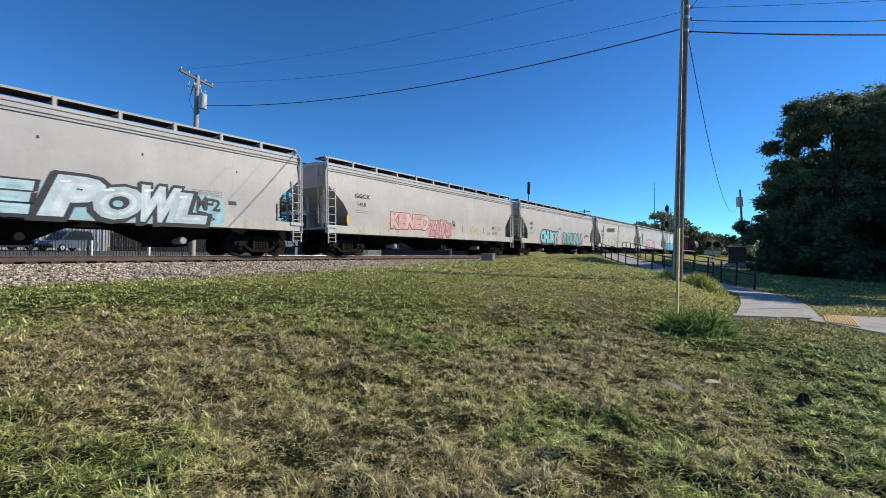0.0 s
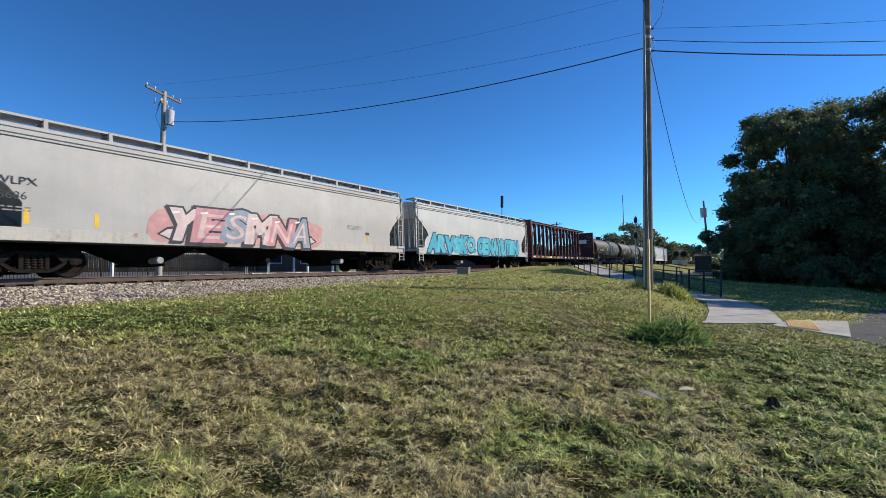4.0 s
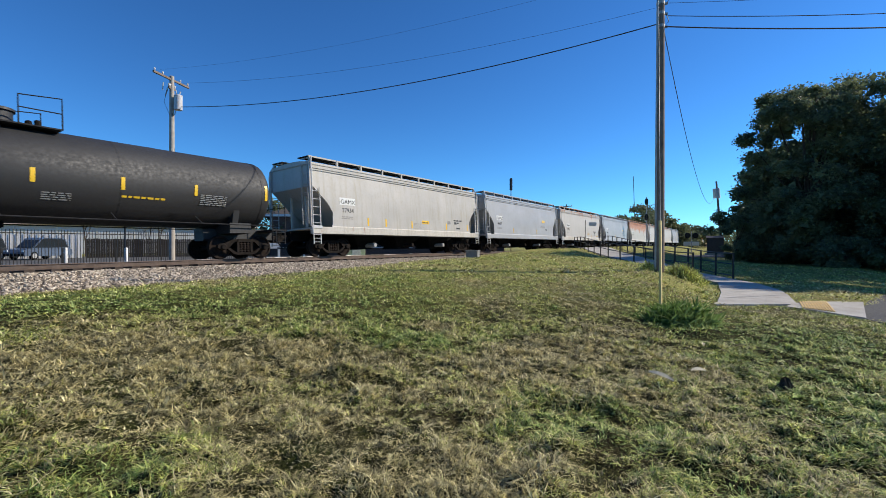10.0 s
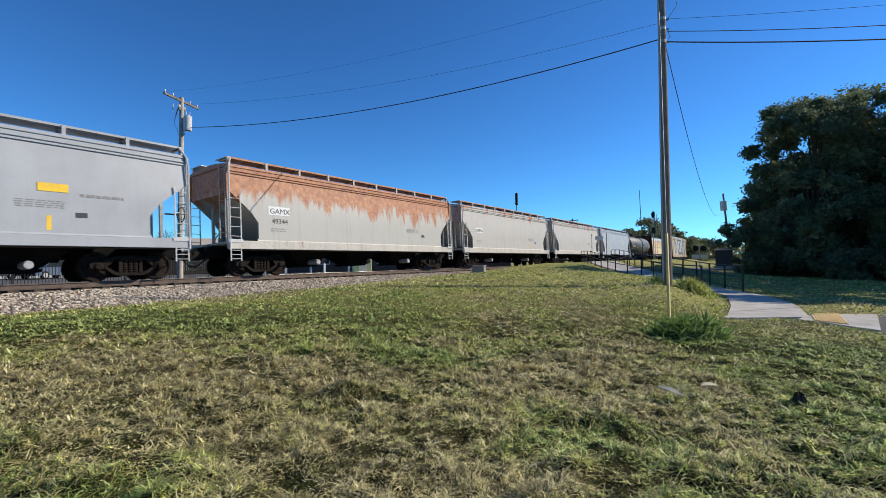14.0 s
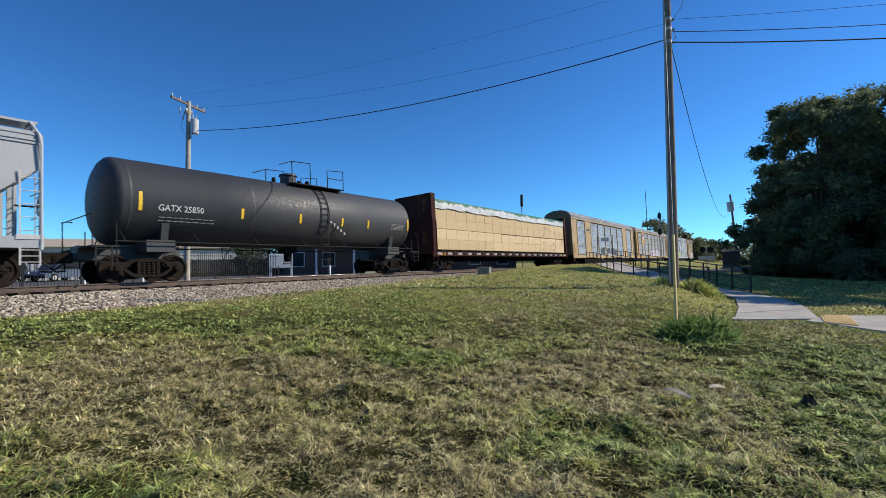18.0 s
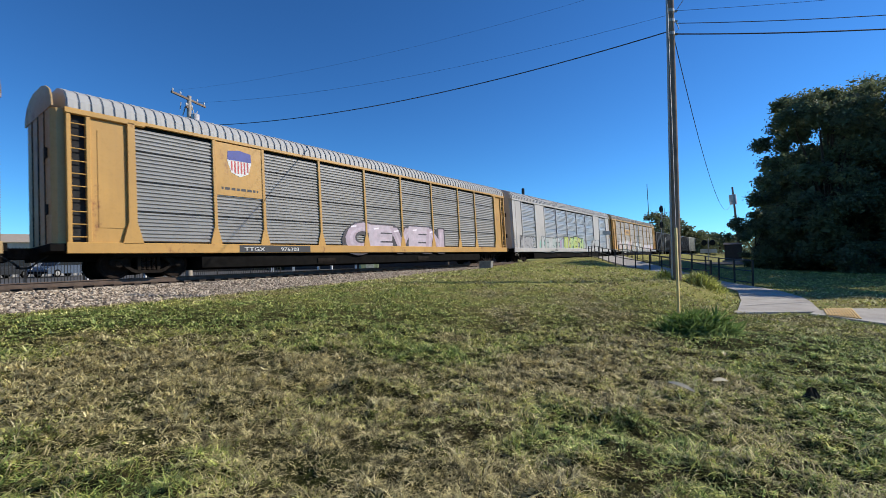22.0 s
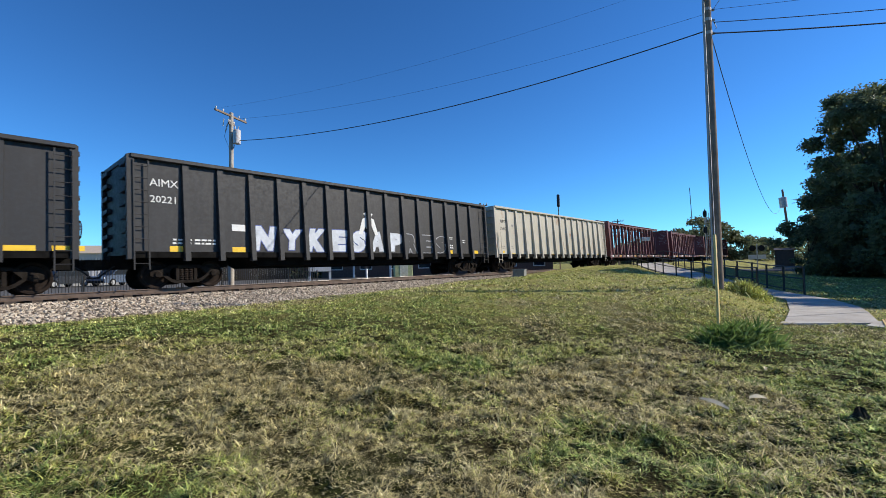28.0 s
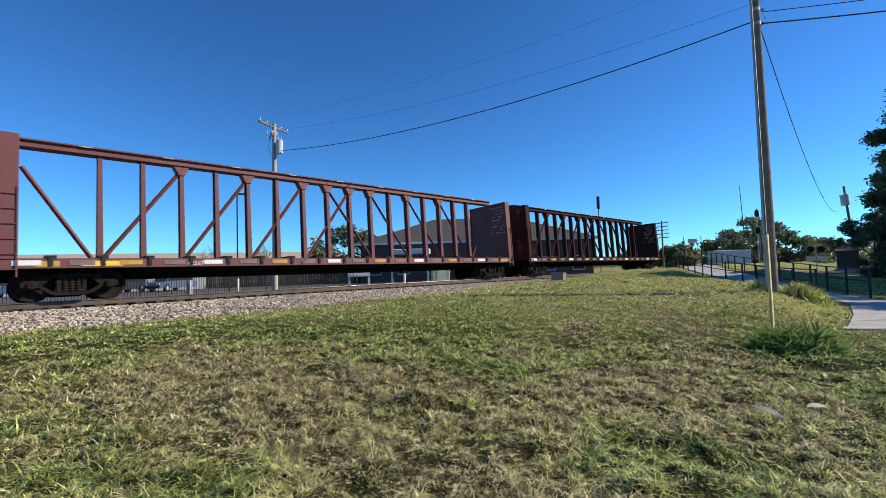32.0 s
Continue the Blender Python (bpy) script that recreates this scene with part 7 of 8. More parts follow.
    for d in (-1, 1):
        x = d * h
        a = POSTS[0] if d < 0 else POSTS[-1]
        lo, hi = sorted((x - d * 0.6, a))
        if kind == 0:      # an open ladder bay, a recessed plate and a stout post
            part("recessed_plate", Geo().box(lo, hi, -1.46, -1.42, bot + 0.34, top - 0.1).box(lo + 0.2, hi - 0.2, -1.475, -1.46, bot + 0.8, top - 0.5), posts, car)
            part("stout_post", Geo().prism([(a - 0.1, top - 0.1), (a + 0.1, top - 0.1), (a + 0.12, bot + 1.0), (a + 0.3, bot + 0.3), (a - 0.3, bot + 0.3), (a - 0.12, bot + 1.0)], "y", -1.56, -1.34), posts, car)
            lo2, hi2 = sorted((x - d * 0.02, x - d * 0.62))
            for px in (lo2, hi2 - 0.12):
                part("ladder_post", Geo().box(px, px + 0.12, -1.53, -1.40, bot + 0.1, top - 0.06, 0.015), posts, car)
            rung = shared("ladder_rung", lambda: Geo().rod((0, 0, 0), (0.42, 0, 0), 0.018, 6), posts)
            for k in range(11):
                link("ladder_rung", rung, car, pose(lo2 + 0.1, -1.5, bot + 0.5 + k * 0.38))
            part("top_beam", Geo().box(min(x, a - 0.4 * d), max(x, a - 0.4 * d), -1.56, -1.42, top - 0.16, top + 0.0, 0.02), posts, car)
        else:
            part("end_panel", Geo().box(min(x - d * 0.1, a), max(x - d * 0.1, a), -1.49, -1.42, bot + 0.34, top - 0.1), posts, car)
            part("corner_seam", Geo().box(x - d * 0.62 - 0.012, x - d * 0.62 + 0.012, -1.496, -1.49, bot + 0.34, top - 0.1), M["dark"], car)
            ladder(car, posts, x - d * 0.32, -1.53, bot - 0.3, 1.9, 0, 0.4)
        o = 0.1 if kind == 0 else 0.0
        x += d * (0.27 if kind == 0 else 0.0)
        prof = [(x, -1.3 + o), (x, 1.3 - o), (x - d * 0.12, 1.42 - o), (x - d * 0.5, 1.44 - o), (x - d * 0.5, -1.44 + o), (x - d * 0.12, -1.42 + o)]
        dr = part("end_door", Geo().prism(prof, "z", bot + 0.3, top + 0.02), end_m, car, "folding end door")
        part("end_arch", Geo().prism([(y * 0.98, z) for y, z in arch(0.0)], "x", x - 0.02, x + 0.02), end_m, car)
        for y in (-0.66, 0.0, 0.66):
            part("door_seam", Geo().box(x - 0.02, x + 0.02, y - 0.03, y + 0.03, bot + 0.35, top), M["dark"], dr)
        for z in (bot + 1.2, bot + 2.9):
            part("door_latch", Geo().box(x - 0.05, x + 0.05, -0.95, -0.75, z, z + 0.3), M["dark"], dr)
        part("sill_plate", Geo().box(min(x - d * 0.5, x + d * 0.1), max(x - d * 0.5, x + d * 0.1), -1.5, 1.5, bot + 0.08, bot + 0.3), M["under"], car)
        part("centre_sill", Geo().box(min(x - d * 4, x + d * 0.3), max(x - d * 4, x + d * 0.3), -0.32, 0.32, 0.62, 1.0), M["under"], car)
        coupler(car, d * (h + 0.25), d)
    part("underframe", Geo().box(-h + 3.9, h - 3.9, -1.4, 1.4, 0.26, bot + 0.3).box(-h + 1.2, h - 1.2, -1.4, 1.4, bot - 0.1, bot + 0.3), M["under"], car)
    for x in (-4.0, 3.2):
        part("brake_tank", Geo().lathe([(x - 0.5, 0.2), (x + 0.5, 0.2)], "x", 12, (0, -1.25, 0.42)), M["iron"], car)
    wheels = truck(car, -h + 2.3) + truck(car, h - 2.3)
    return car, wheels, h


def gondola(L, e, mat, label, top=4.34, bot=1.16, ribs=15, near_ladder=None):
    """A high-side gondola: plates between tapered outside posts, a top rim and ribbed ends."""
    car = new_car("gondola_car", label, "gondola car", L)
    h = L / 2 - e
    for side in (-1, 1):
        part("side_plate", Geo().box(-h + 0.05, h - 0.05, side * 1.38 - 0.03, side * 1.38 + 0.03, bot, top), mat, car)
        part("top_rim", Geo().box(-h, h, side * 1.46 - 0.11, side * 1.46 + 0.09, top - 0.1, top + 0.04, 0.02), mat, car)
        part("side_sill", Geo().box(-h, h, side * 1.42 - 0.06, side * 1.42 + 0.06, bot - 0.16, bot + 0.04), M["under"], car)
    post = shared(f"side_post_g{bot:.2f}", lambda: Geo().add([(-0.10, 0, bot - 0.28), (0.10, 0, bot - 0.28), (0.13, 0, top - 0.06), (-0.13, 0, top - 0.06), (-0.085, -0.21, bot - 0.28), (0.085, -0.21, bot - 0.28), (0.10, -0.1, top - 0.06), (-0.10, -0.1, top - 0.06)], [(0, 1, 2, 3), (4, 7, 6, 5), (0, 4, 5, 1), (1, 5, 6, 2), (2, 6, 7, 3), (3, 7, 4, 0)]), mat)
    for i in range(ribs):
        x = (i - (ribs - 1) / 2) * 1.17
        link("side_post", post, car, pose(x, -1.40, 0))
        link("side_post", post, car, pose(x, 1.40, 0, 0, 0, 180))
    for d in (-1, 1):
        x = d * h
        part("end_plate", Geo().box(min(x, x - d * 0.05), max(x, x - d * 0.05), -1.4, 1.4, bot, top), mat, car)
        part("end_rim", Geo().box(min(x + d * 0.05, x - d * 0.12), max(x + d * 0.05, x - d * 0.12), -1.5, 1.5, top - 0.1, top + 0.04), mat, car)
        rb = shared("end_rib", lambda: Geo().box(-0.09, 0.09, -0.33, 0.33, -0.07, 0.07), mat)
        for k in range(7):
            for y in (-1.07, 1.07):
                link("end_rib", rb, car, pose(x + d * 0.04, y, bot + 0.3 + k * (top - bot - 0.5) / 6))
        for y in (-1.44, 1.44):
            part("corner_post", Geo().box(x - 0.12, x + 0.08, y - 0.08, y + 0.08, bot - 0.2, top), mat, car)
        ladder(car, mat, x - d * 0.27, -1.55, bot - 0.55, near_ladder if near_ladder and d < 0 else top - bot + 0.4, 0, 0.42)
        part("centre_sill", Geo().box(min(x - d * 3.5, x + d * 0.3), max(x - d * 3.5, x + d * 0.3), -0.32, 0.32, 0.72, 1.15), M["under"], car)
        coupler(car, d * (h + 0.28), d)
    part("floor", Geo().box(-h + 0.05, h - 0.05, -1.35, 1.35, bot - 0.12, bot + 0.08), M["under"], car)
    tub = Geo()
    tub.prism([(-h + 3.6, bot), (h - 3.6, bot), (h - 4.4, 0.7), (-h + 4.4, 0.7)], "y", -1.1, 1.1)
    part("drop_floor", tub, M["under"], car)
    bw = Geo().path([(h + 0.2, -0.9 + 0.28 * math.cos(a), 1.9 + 0.28 * math.sin(a)) for a in (2 * math.pi * k / 12 for k in range(13))], 0.02, 5)
    bw.rod((h, -0.9, 1.9), (h + 0.2, -0.9, 1.9), 0.03, 6).rod((h + 0.2, -1.18, 1.9), (h + 0.2, -0.62, 1.9), 0.014, 5).rod((h + 0.2, -0.9, 1.62), (h + 0.2, -0.9, 2.18), 0.014, 5)
    part("brake_wheel", bw, M["dark"], car)
    wheels = truck(car, -h + 1.75) + truck(car, h - 1.75)
    return car, wheels, h

# ---- the cars in their order ----
LEN = {"A": 19.67, "P": 18.65, "C": 24.53, "T": 17.43, "U": 18.45, "G": 16.51, "V": 17.63, "R": 28.46, "N": 21.03, "W": 20.47}
at_s = -LEN["A"]


def couple(kind, built, shift=0.0):
    """Put a car behind the last one; shift slides it between its couplings."""
    global at_s
    car, wheels, h = built
    CARS.append((car, at_s + LEN[kind] / 2 + shift, wheels))
    at_s += LEN[kind]
    return car, h


YS = -1.551       # the camera's side of a hopper's sheets
WHITE, TEAL, CYAN, PINK, RED, BLACK, GREEN, LIME = (0.75, 0.76, 0.76), (0.16, 0.45, 0.45), (0.10, 0.46, 0.60), (0.62, 0.30, 0.30), (0.55, 0.12, 0.10), (0.03, 0.03, 0.035), (0.10, 0.30, 0.22), (0.35, 0.60, 0.12)


def hopper_marks(car, h, mark, number, x, z, boxed, ticks=(), y=YS):
    """Reporting marks, data panels and reflective ticks on a hopper's side."""
    if mark:
        if boxed:
            plate(car, M["lettw"], x - 0.06, x + 0.98, y + 0.004, z - 0.06, z + 0.3, "mark_panel")
        words(mark, 0.31, M["lettb"], car, x, y - 0.004, z, squash=1.1)
        words(number, 0.31, M["lettb"], car, x + 0.1, y, z - 0.42)
        bars(car, M["lettg"], x + 0.05, y + 0.002, z - 0.62, 0.75, 2, 0.04, 0.05)
    if number not in ("47353", "1468", "27934"):
        bars(car, M["lettg"], h - 4.6, y + 0.002, 2.35, 1.1, 4, 0.025, 0.035)
    for tx in ticks:
        plate(car, M["stripe"], tx, tx + 0.11, y + 0.004, 1.5, 1.5 + 0.42, "reflective_stripe")
    plate(car, M["lettb"], h - 3.25, h - 2.95, y + 0.003, 1.9, 2.05, "data_plate")


car, h = couple("A", hopper(LEN["A"], 0.7, M["white"], "off-white covered hopper car with teal and white graffiti", "dark"))
hopper_marks(car, h, "", "", 0, 0, False, (5.5,))
graffiti(car, 0.75, YS, 1.08, 4.3, 1.18, [(0.60, 0.70, 0.72), (0.50, 0.62, 0.62)], BLACK, 21, "POWL", (0.34, 0.58, 0.62), (0.72, 0.78, 0.78), label="teal and white graffiti with a black outline", slant=0.35, line=0.07)
graffiti(car, -3.9, YS, 1.08, 4.1, 1.0, [(0.75, 0.45, 0.45), (0.5, 0.68, 0.72)], BLACK, 22, "SMAE", (0.6, 0.36, 0.4), (0.4, 0.62, 0.66))
graffiti(car, 4.75, YS, 1.6, 0.8, 0.5, [BLACK], BLACK, 23, "MF2", fat=0.03, line=0.0, drop=0, tail=False)
for x in (-3.2, 0.4, 3.0, 6.2):
    plate(car, M["lettb"], x, x + 0.05, YS + 0.036, 3.2 + 0.1 * math.sin(x * 5), 3.28 + 0.1 * math.sin(x * 5), "scrape")

car, h = couple("A", hopper(LEN["A"], 0.7, M["white"], "off-white covered hopper car with faded red graffiti", "dark"))
hopper_marks(car, h, "GGCX", "1468", -7.4, 2.85, False, (-7.95,))
bars(car, M["lettg"], 6.0, YS, 2.1, 1.2, 4, 0.02, 0.06)
graffiti(car, -4.83, YS, 1.5, 3.2, 0.85, [(0.72, 0.50, 0.46), (0.70, 0.40, 0.36)], (0.36, 0.12, 0.11), 31, "KENEO", (0.66, 0.45, 0.40), None, label="faded red graffiti", line=0.04, drop=0.02)
graffiti(car, -1.5, YS, 1.12, 2.15, 1.02, [(0.60, 0.27, 0.27), (0.56, 0.22, 0.23)], (0.10, 0.05, 0.05), 32, "ZAVS", (0.66, 0.42, 0.40), (0.70, 0.42, 0.40), label="rose-red graffiti with thin dark outlines", slant=0.15, fat=0.12, drop=0, line=0.028, tail=False)
for k in range(7):
    a = radians(-50 + 26 * k)
    part("splat", Geo().prism([(0.93, 1.86), (0.93 + 0.3 * math.cos(a - 0.12), 1.94 + 0.26 * math.sin(a - 0.12)), (0.93 + 0.36 * math.cos(a), 1.94 + 0.3 * math.sin(a)), (0.95, 1.95)], "y", YS - 0.001 * k - 0.002, YS - 0.001 * k), M["lettb"], car, "black sprayed splat")
for x in (1.97, 4.64):
    plate(car, M["stripe_dull"], x, x + 0.1, YS, 1.55, 1.95, "reflective_stripe")
graffiti(car, 3.05, YS, 1.5, 0.95, 0.5, [(0.55, 0.50, 0.2)], (0.62, 0.6, 0.56), 33, "CA", None, None, label="small faded yellow tag", drop=0, line=0.05, tail=False)
bars(car, M["lettg"], 5.2, YS, 1.68, 0.4, 3, 0.03, 0.06)
bars(car, M["lettg"], 5.95, YS, 1.7, 0.75, 3, 0.05, 0.04)

car, h = couple("A", hopper(LEN["A"], 0.7, M["white"], "off-white covered hopper car with turquoise and green graffiti", "dark"))
hopper_marks(car, h, "TEIX", "7876", -7.5, 2.6, False, (-5.6, -0.45, 7.6))
words("HIGH", 0.33, M["lettb"], car, 6.35, YS - 0.003, 2.0, "lettering")
graffiti(car, -5.2, YS, 1.06, 3.65, 1.12, [(0.16, 0.55, 0.58), (0.26, 0.64, 0.66)], BLACK, 41, "CHUKY", (0.70, 0.36, 0.36), (0.34, 0.70, 0.72), label="turquoise graffiti with a black outline", slant=0.05, line=0.075, drop=0.07)
graffiti(car, 0.0, YS, 1.06, 5.1, 1.12, [(0.14, 0.38, 0.34), (0.20, 0.44, 0.41)], BLACK, 42, "ROUNA", (0.66, 0.26, 0.30), (0.20, 0.46, 0.42), label="dark green graffiti with red edges", slant=0.3)
bars(car, M["lettg"], -1.2, YS + 0.002, 2.62, 0.8, 2, 0.09, 0.05)

car, h = couple("A", hopper(LEN["A"], 0.7, M["white2"], "stained cream-white covered hopper car with outlined graffiti", "grey"))
hopper_marks(car, h, "WLPX", "35017", -7.6, 2.75, False, (-4.0, 2.6, 5.4, 7.6))
graffiti(car, -6.0, YS, 1.1, 5.4, 1.05, [(0.60, 0.565, 0.505)], BLACK, 51, "BERG", None, None, label="black outlined graffiti", line=0.035, drop=0, fat=0.1, slant=0.05, tight=0.8, tail=False)
graffiti(car, -0.4, YS, 1.62, 1.45, 0.5, [(0.58, 0.55, 0.49)], (0.2, 0.19, 0.18), 52, "TUTOW", drop=0, line=0.025, tail=False, tight=1.0)

car, h = couple("A", hopper(LEN["A"], 0.7, M["white"], "off-white covered hopper car with pink and black graffiti", "grey"))
hopper_marks(car, h, "WLPX", "5686", -8.5, 2.6, False, (-7.85, -6.2, -3.0, 6.0))
graffiti(car, -4.1, YS, 1.15, 6.3, 1.3, [(0.74, 0.60, 0.58), (0.66, 0.30, 0.33), (0.3, 0.36, 0.44)], BLACK, 61, "YESMNA", (0.66, 0.34, 0.32), (0.78, 0.55, 0.5), label="pink, white and black graffiti", slant=0.25)

car, h = couple("P", hopper(LEN["P"], 0.7, M["white3"], "clean white rounded covered hopper car with bright blue graffiti", "grey", 4.30, 1.0, 2, True))
graffiti(car, -7.4, YS - 0.05, 1.06, 5.9, 1.3, [(0.06, 0.46, 0.62), (0.10, 0.54, 0.68)], (0.02, 0.06, 0.12), 71, "ARVSKO", (0.6, 0.66, 0.68), None, label="bright blue graffiti with dark outlines")
graffiti(car, -0.9, YS - 0.05, 1.06, 7.3, 1.3, [(0.06, 0.46, 0.62), (0.10, 0.56, 0.70)], (0.02, 0.06, 0.12), 72, "OENAYUTIN", (0.20, 0.55, 0.66), None, label="bright blue graffiti with dark outlines", fat=0.07)

car, h = couple("C", centerbeam(LEN["C"], 0.875, M["red3"], "empty maroon centerbeam flat car with end bulkheads"), -0.125)
words("UCRX", 0.2, M["lettw"], car, -4.15, -1.456, 0.96)
words("30007", 0.2, M["lettw"], car, -3.1, -1.456, 0.96)
plate(car, M["stripe"], -7.2, -6.0, -1.456, 0.97, 1.12, "reflective_stripe")

TANK = (1.44, 2.69)
car, h = couple("T", tank(LEN["T"], 7.5, M["black"], "black tank car with yellow lettering and stripes", *TANK, 0.33, -0.8, 0.4, (-6.72, -3.48, -1.1, 1.66, 4.27, 7.0)), -0.7)
tank_words(car, "UTLX", 0.36, -5.77, 2.22, M["letty"])
tank_words(car, "660990", 0.32, -4.62, 2.24, M["letty"])
tank_bars(car, M["faded"], -5.7, 2.1, 2.0, 3, 0.03, 0.06)
tank_bars(car, M["faded"], -2.2, 3.0, 0.4, 2, 0.04, 0.05)
tank_bars(car, M["faded"], -1.1, 2.05, 0.9, 2, 0.06, 0.05)
tank_bars(car, M["faded"], 2.2, 2.0, 1.3, 1, 0.06, 0.05)
tank_bars(car, M["faded"], 5.4, 2.6, 0.9, 6, 0.04, 0.03)

car, h = couple("T", tank(LEN["T"], 8.2, M["black"], "black tank car with white lettering and a hazard label", *TANK, 0.24, -0.2, -0.06, (-7.33, -4.31, -1.61, 2.0, 4.62, 7.7)), -0.75)
tank_words(car, "GATX 232763", 0.34, -6.51, 2.2, M["lettw"], squash=0.86)
tank_bars(car, M["faded"], -6.4, 2.08, 2.0, 2, 0.05, 0.06)
plate(car, M["stripe"], 3.05, 3.85, -1.436, 2.42, 2.6, "warning_panel", "yellow warning panel")
tank_bars(car, M["faded"], 1.2, 2.15, 0.9, 3, 0.03, 0.04)
tank_bars(car, M["faded"], 3.1, 2.2, 0.7, 3, 0.03, 0.04)
for k, line in enumerate(("METHYL", "METHACRYLATE", "STABILIZED", "FRA AIP")):
    tank_words(car, line, 0.165, 4.8, 2.62 - 0.18 * k, M["lettw"], squash=0.95)
tank_bars(car, M["faded"], 6.5, 2.62, 1.05, 7, 0.05, 0.025)
part("hazard_label", Geo().prism([(7.0, 1.55), (7.22, 1.33), (7.44, 1.55), (7.22, 1.77)], "y", -1.30, -1.28), M["lettw"], car, "white diamond hazard label")
part("hazard_label", Geo().prism([(7.05, 1.5), (7.22, 1.36), (7.39, 1.5)], "y", -1.305, -1.30), spray((0.5, 0.05, 0.05)), car, "red lower half of the hazard label")

car, h = couple("U", tank(LEN["U"], 8.6, M["black"], "weathered black tank car with white lettering", *TANK, -0.24, 0.5, -0.36, (-7.72, -4.95, -1.98, 0.69, 2.91, 5.23, 8.1)), -0.5)
tank_words(car, "GATX 53777", 0.34, -6.85, 2.06, M["lettw"], squash=0.86)
tank_bars(car, M["faded"], -6.8, 1.94, 1.9, 2, 0.04, 0.05)
tank_bars(car, M["faded"], 0.9, 2.1, 0.7, 4, 0.03, 0.04)
tank_bars(car, M["stripe"], 2.9, 2.15, 1.3, 1, 0.07, 0.05)
tank_bars(car, M["faded"], 5.4, 2.4, 1.0, 6, 0.03, 0.04)

HOP = [("greyw", "GAMX", "27934", "warm grey covered hopper car with yellow stripes", "dark", (-4.0, -2.6, -0.3, 3.35, 6.0)),
       ("grey", "GAMX", "48671", "clean grey covered hopper car", "grey", (-2.9, 2.1)),
       ("rust1", "GAMX", "47353", "pale grey covered hopper car with rust along its roof", "dark", ()),
       ("grey", "GAMX", "48666", "clean grey covered hopper car", "grey", (-1.0, 3.7)),
       ("rust2", "GAMX", "49344", "pale grey covered hopper car with broad rust runs", "grey", ()),
       ("rust1", "GAMX", "", "pale grey covered hopper car with rust along its roof", "grey", (3.0,)),
       ("rust1", "", "", "warm grey covered hopper car with rust along its roof", "grey", (1.4,)),
       ("grey", "GAMX", "48656", "clean grey covered hopper car with light scuffs", "grey", (-3.74, -0.2))]
for (mat, mark, num, label, hatch, ticks), slide in zip(HOP, (0, 0, 0, 0.05, 0.25, 0.4, 0.57, 0.62)):
    car, h = couple("G", hopper(LEN["G"], 0.64, M[mat], label, hatch, 4.43, 1.04, flush=False), slide)
    hopper_marks(car, h, mark, num, -5.85, 2.55, True, ticks)
    if num in ("48671", "48666", "48656"):
        plate(car, M["stripe"], 3.5, 4.2, YS, 2.62, 2.86, "warning_panel", "yellow warning panel")
    if num in ("48666", "48656"):
        bars(car, M["lettg"], 4.5, YS, 2.62, 1.1, 1, 0.08)
    if num == "27934":
        bars(car, M["lettg"], -0.05, YS, 1.8, 0.7, 5, 0.018, 0.05)
        plate(car, M["stripe"], 0.74, 1.46, YS, 1.8, 2.0, "warning_panel", "faded yellow panel")
        bars(car, M["lettb"], 0.78, YS - 0.006, 1.92, 0.6, 1, 0.08)
        plate(car, M["lettg"], 3.58, 3.9, YS, 1.88, 2.08, "data_plate")
        bars(car, M["lettb"], 4.3, YS, 2.2, 1.05, 1, 0.09)
        bars(car, M["lettb"], 4.5, YS, 2.04, 0.45, 1, 0.09)
        plate(car, M["lettb"], 4.6, 5.05, YS, 1.58, 1.68, "scrape")
    if num == "47353":
        for k, line in enumerate(("SODIUM CYANIDE", "SOLID")):
            words(line, 0.16, M["lettb"], car, 4.06 + 0.3 * k, YS, 2.1 - 0.2 * k, squash=0.95)
        plate(car, M["lettg"], 4.3, 4.76, YS, 1.62, 1.84, "data_plate")
        bars(car, M["stripe_dull"], 1.5, YS, 1.98, 0.95, 2, 0.07, 0.06)
        for x, w in ((3.05, 0.55), (5.3, 0.9)):
            plate(car, M["stripe_dull"], x, x + w, YS, 1.56, 1.65, "reflective_stripe")

car, h = couple("V", tank(LEN["V"], 7.5, M["greyblack"], "charcoal tank car with white lettering", 1.5, 2.82, 0.9, -0.75, 0.13, (-6.58, -3.02, -0.31, 2.1, 3.84, 6.98)), 0.245)
tank_words(car, "GATX 25850", 0.31, -6.05, 2.4, M["lettw"], 1.5, 2.82, squash=0.9)
tank_bars(car, M["faded"], -6.0, 2.22, 1.9, 2, 0.03, 0.1, r=1.5, zc=2.82)
for k in range(5):
    plate(car, M["faded"], 1.35 + 0.2 * k, 1.45 + 0.2 * k, -1.47, 2.42 - 0.13 * k, 2.56 - 0.13 * k, "scrawl")
tank_bars(car, M["faded"], 5.6, 2.65, 1.0, 5, 0.03, 0.04, r=1.5, zc=2.82)

car, h = couple("C", centerbeam(LEN["C"], 0.875, M["red2"], "dark oxide centerbeam flat car loaded with wrapped lumber", True), -0.125)
lumber_load(car, h)

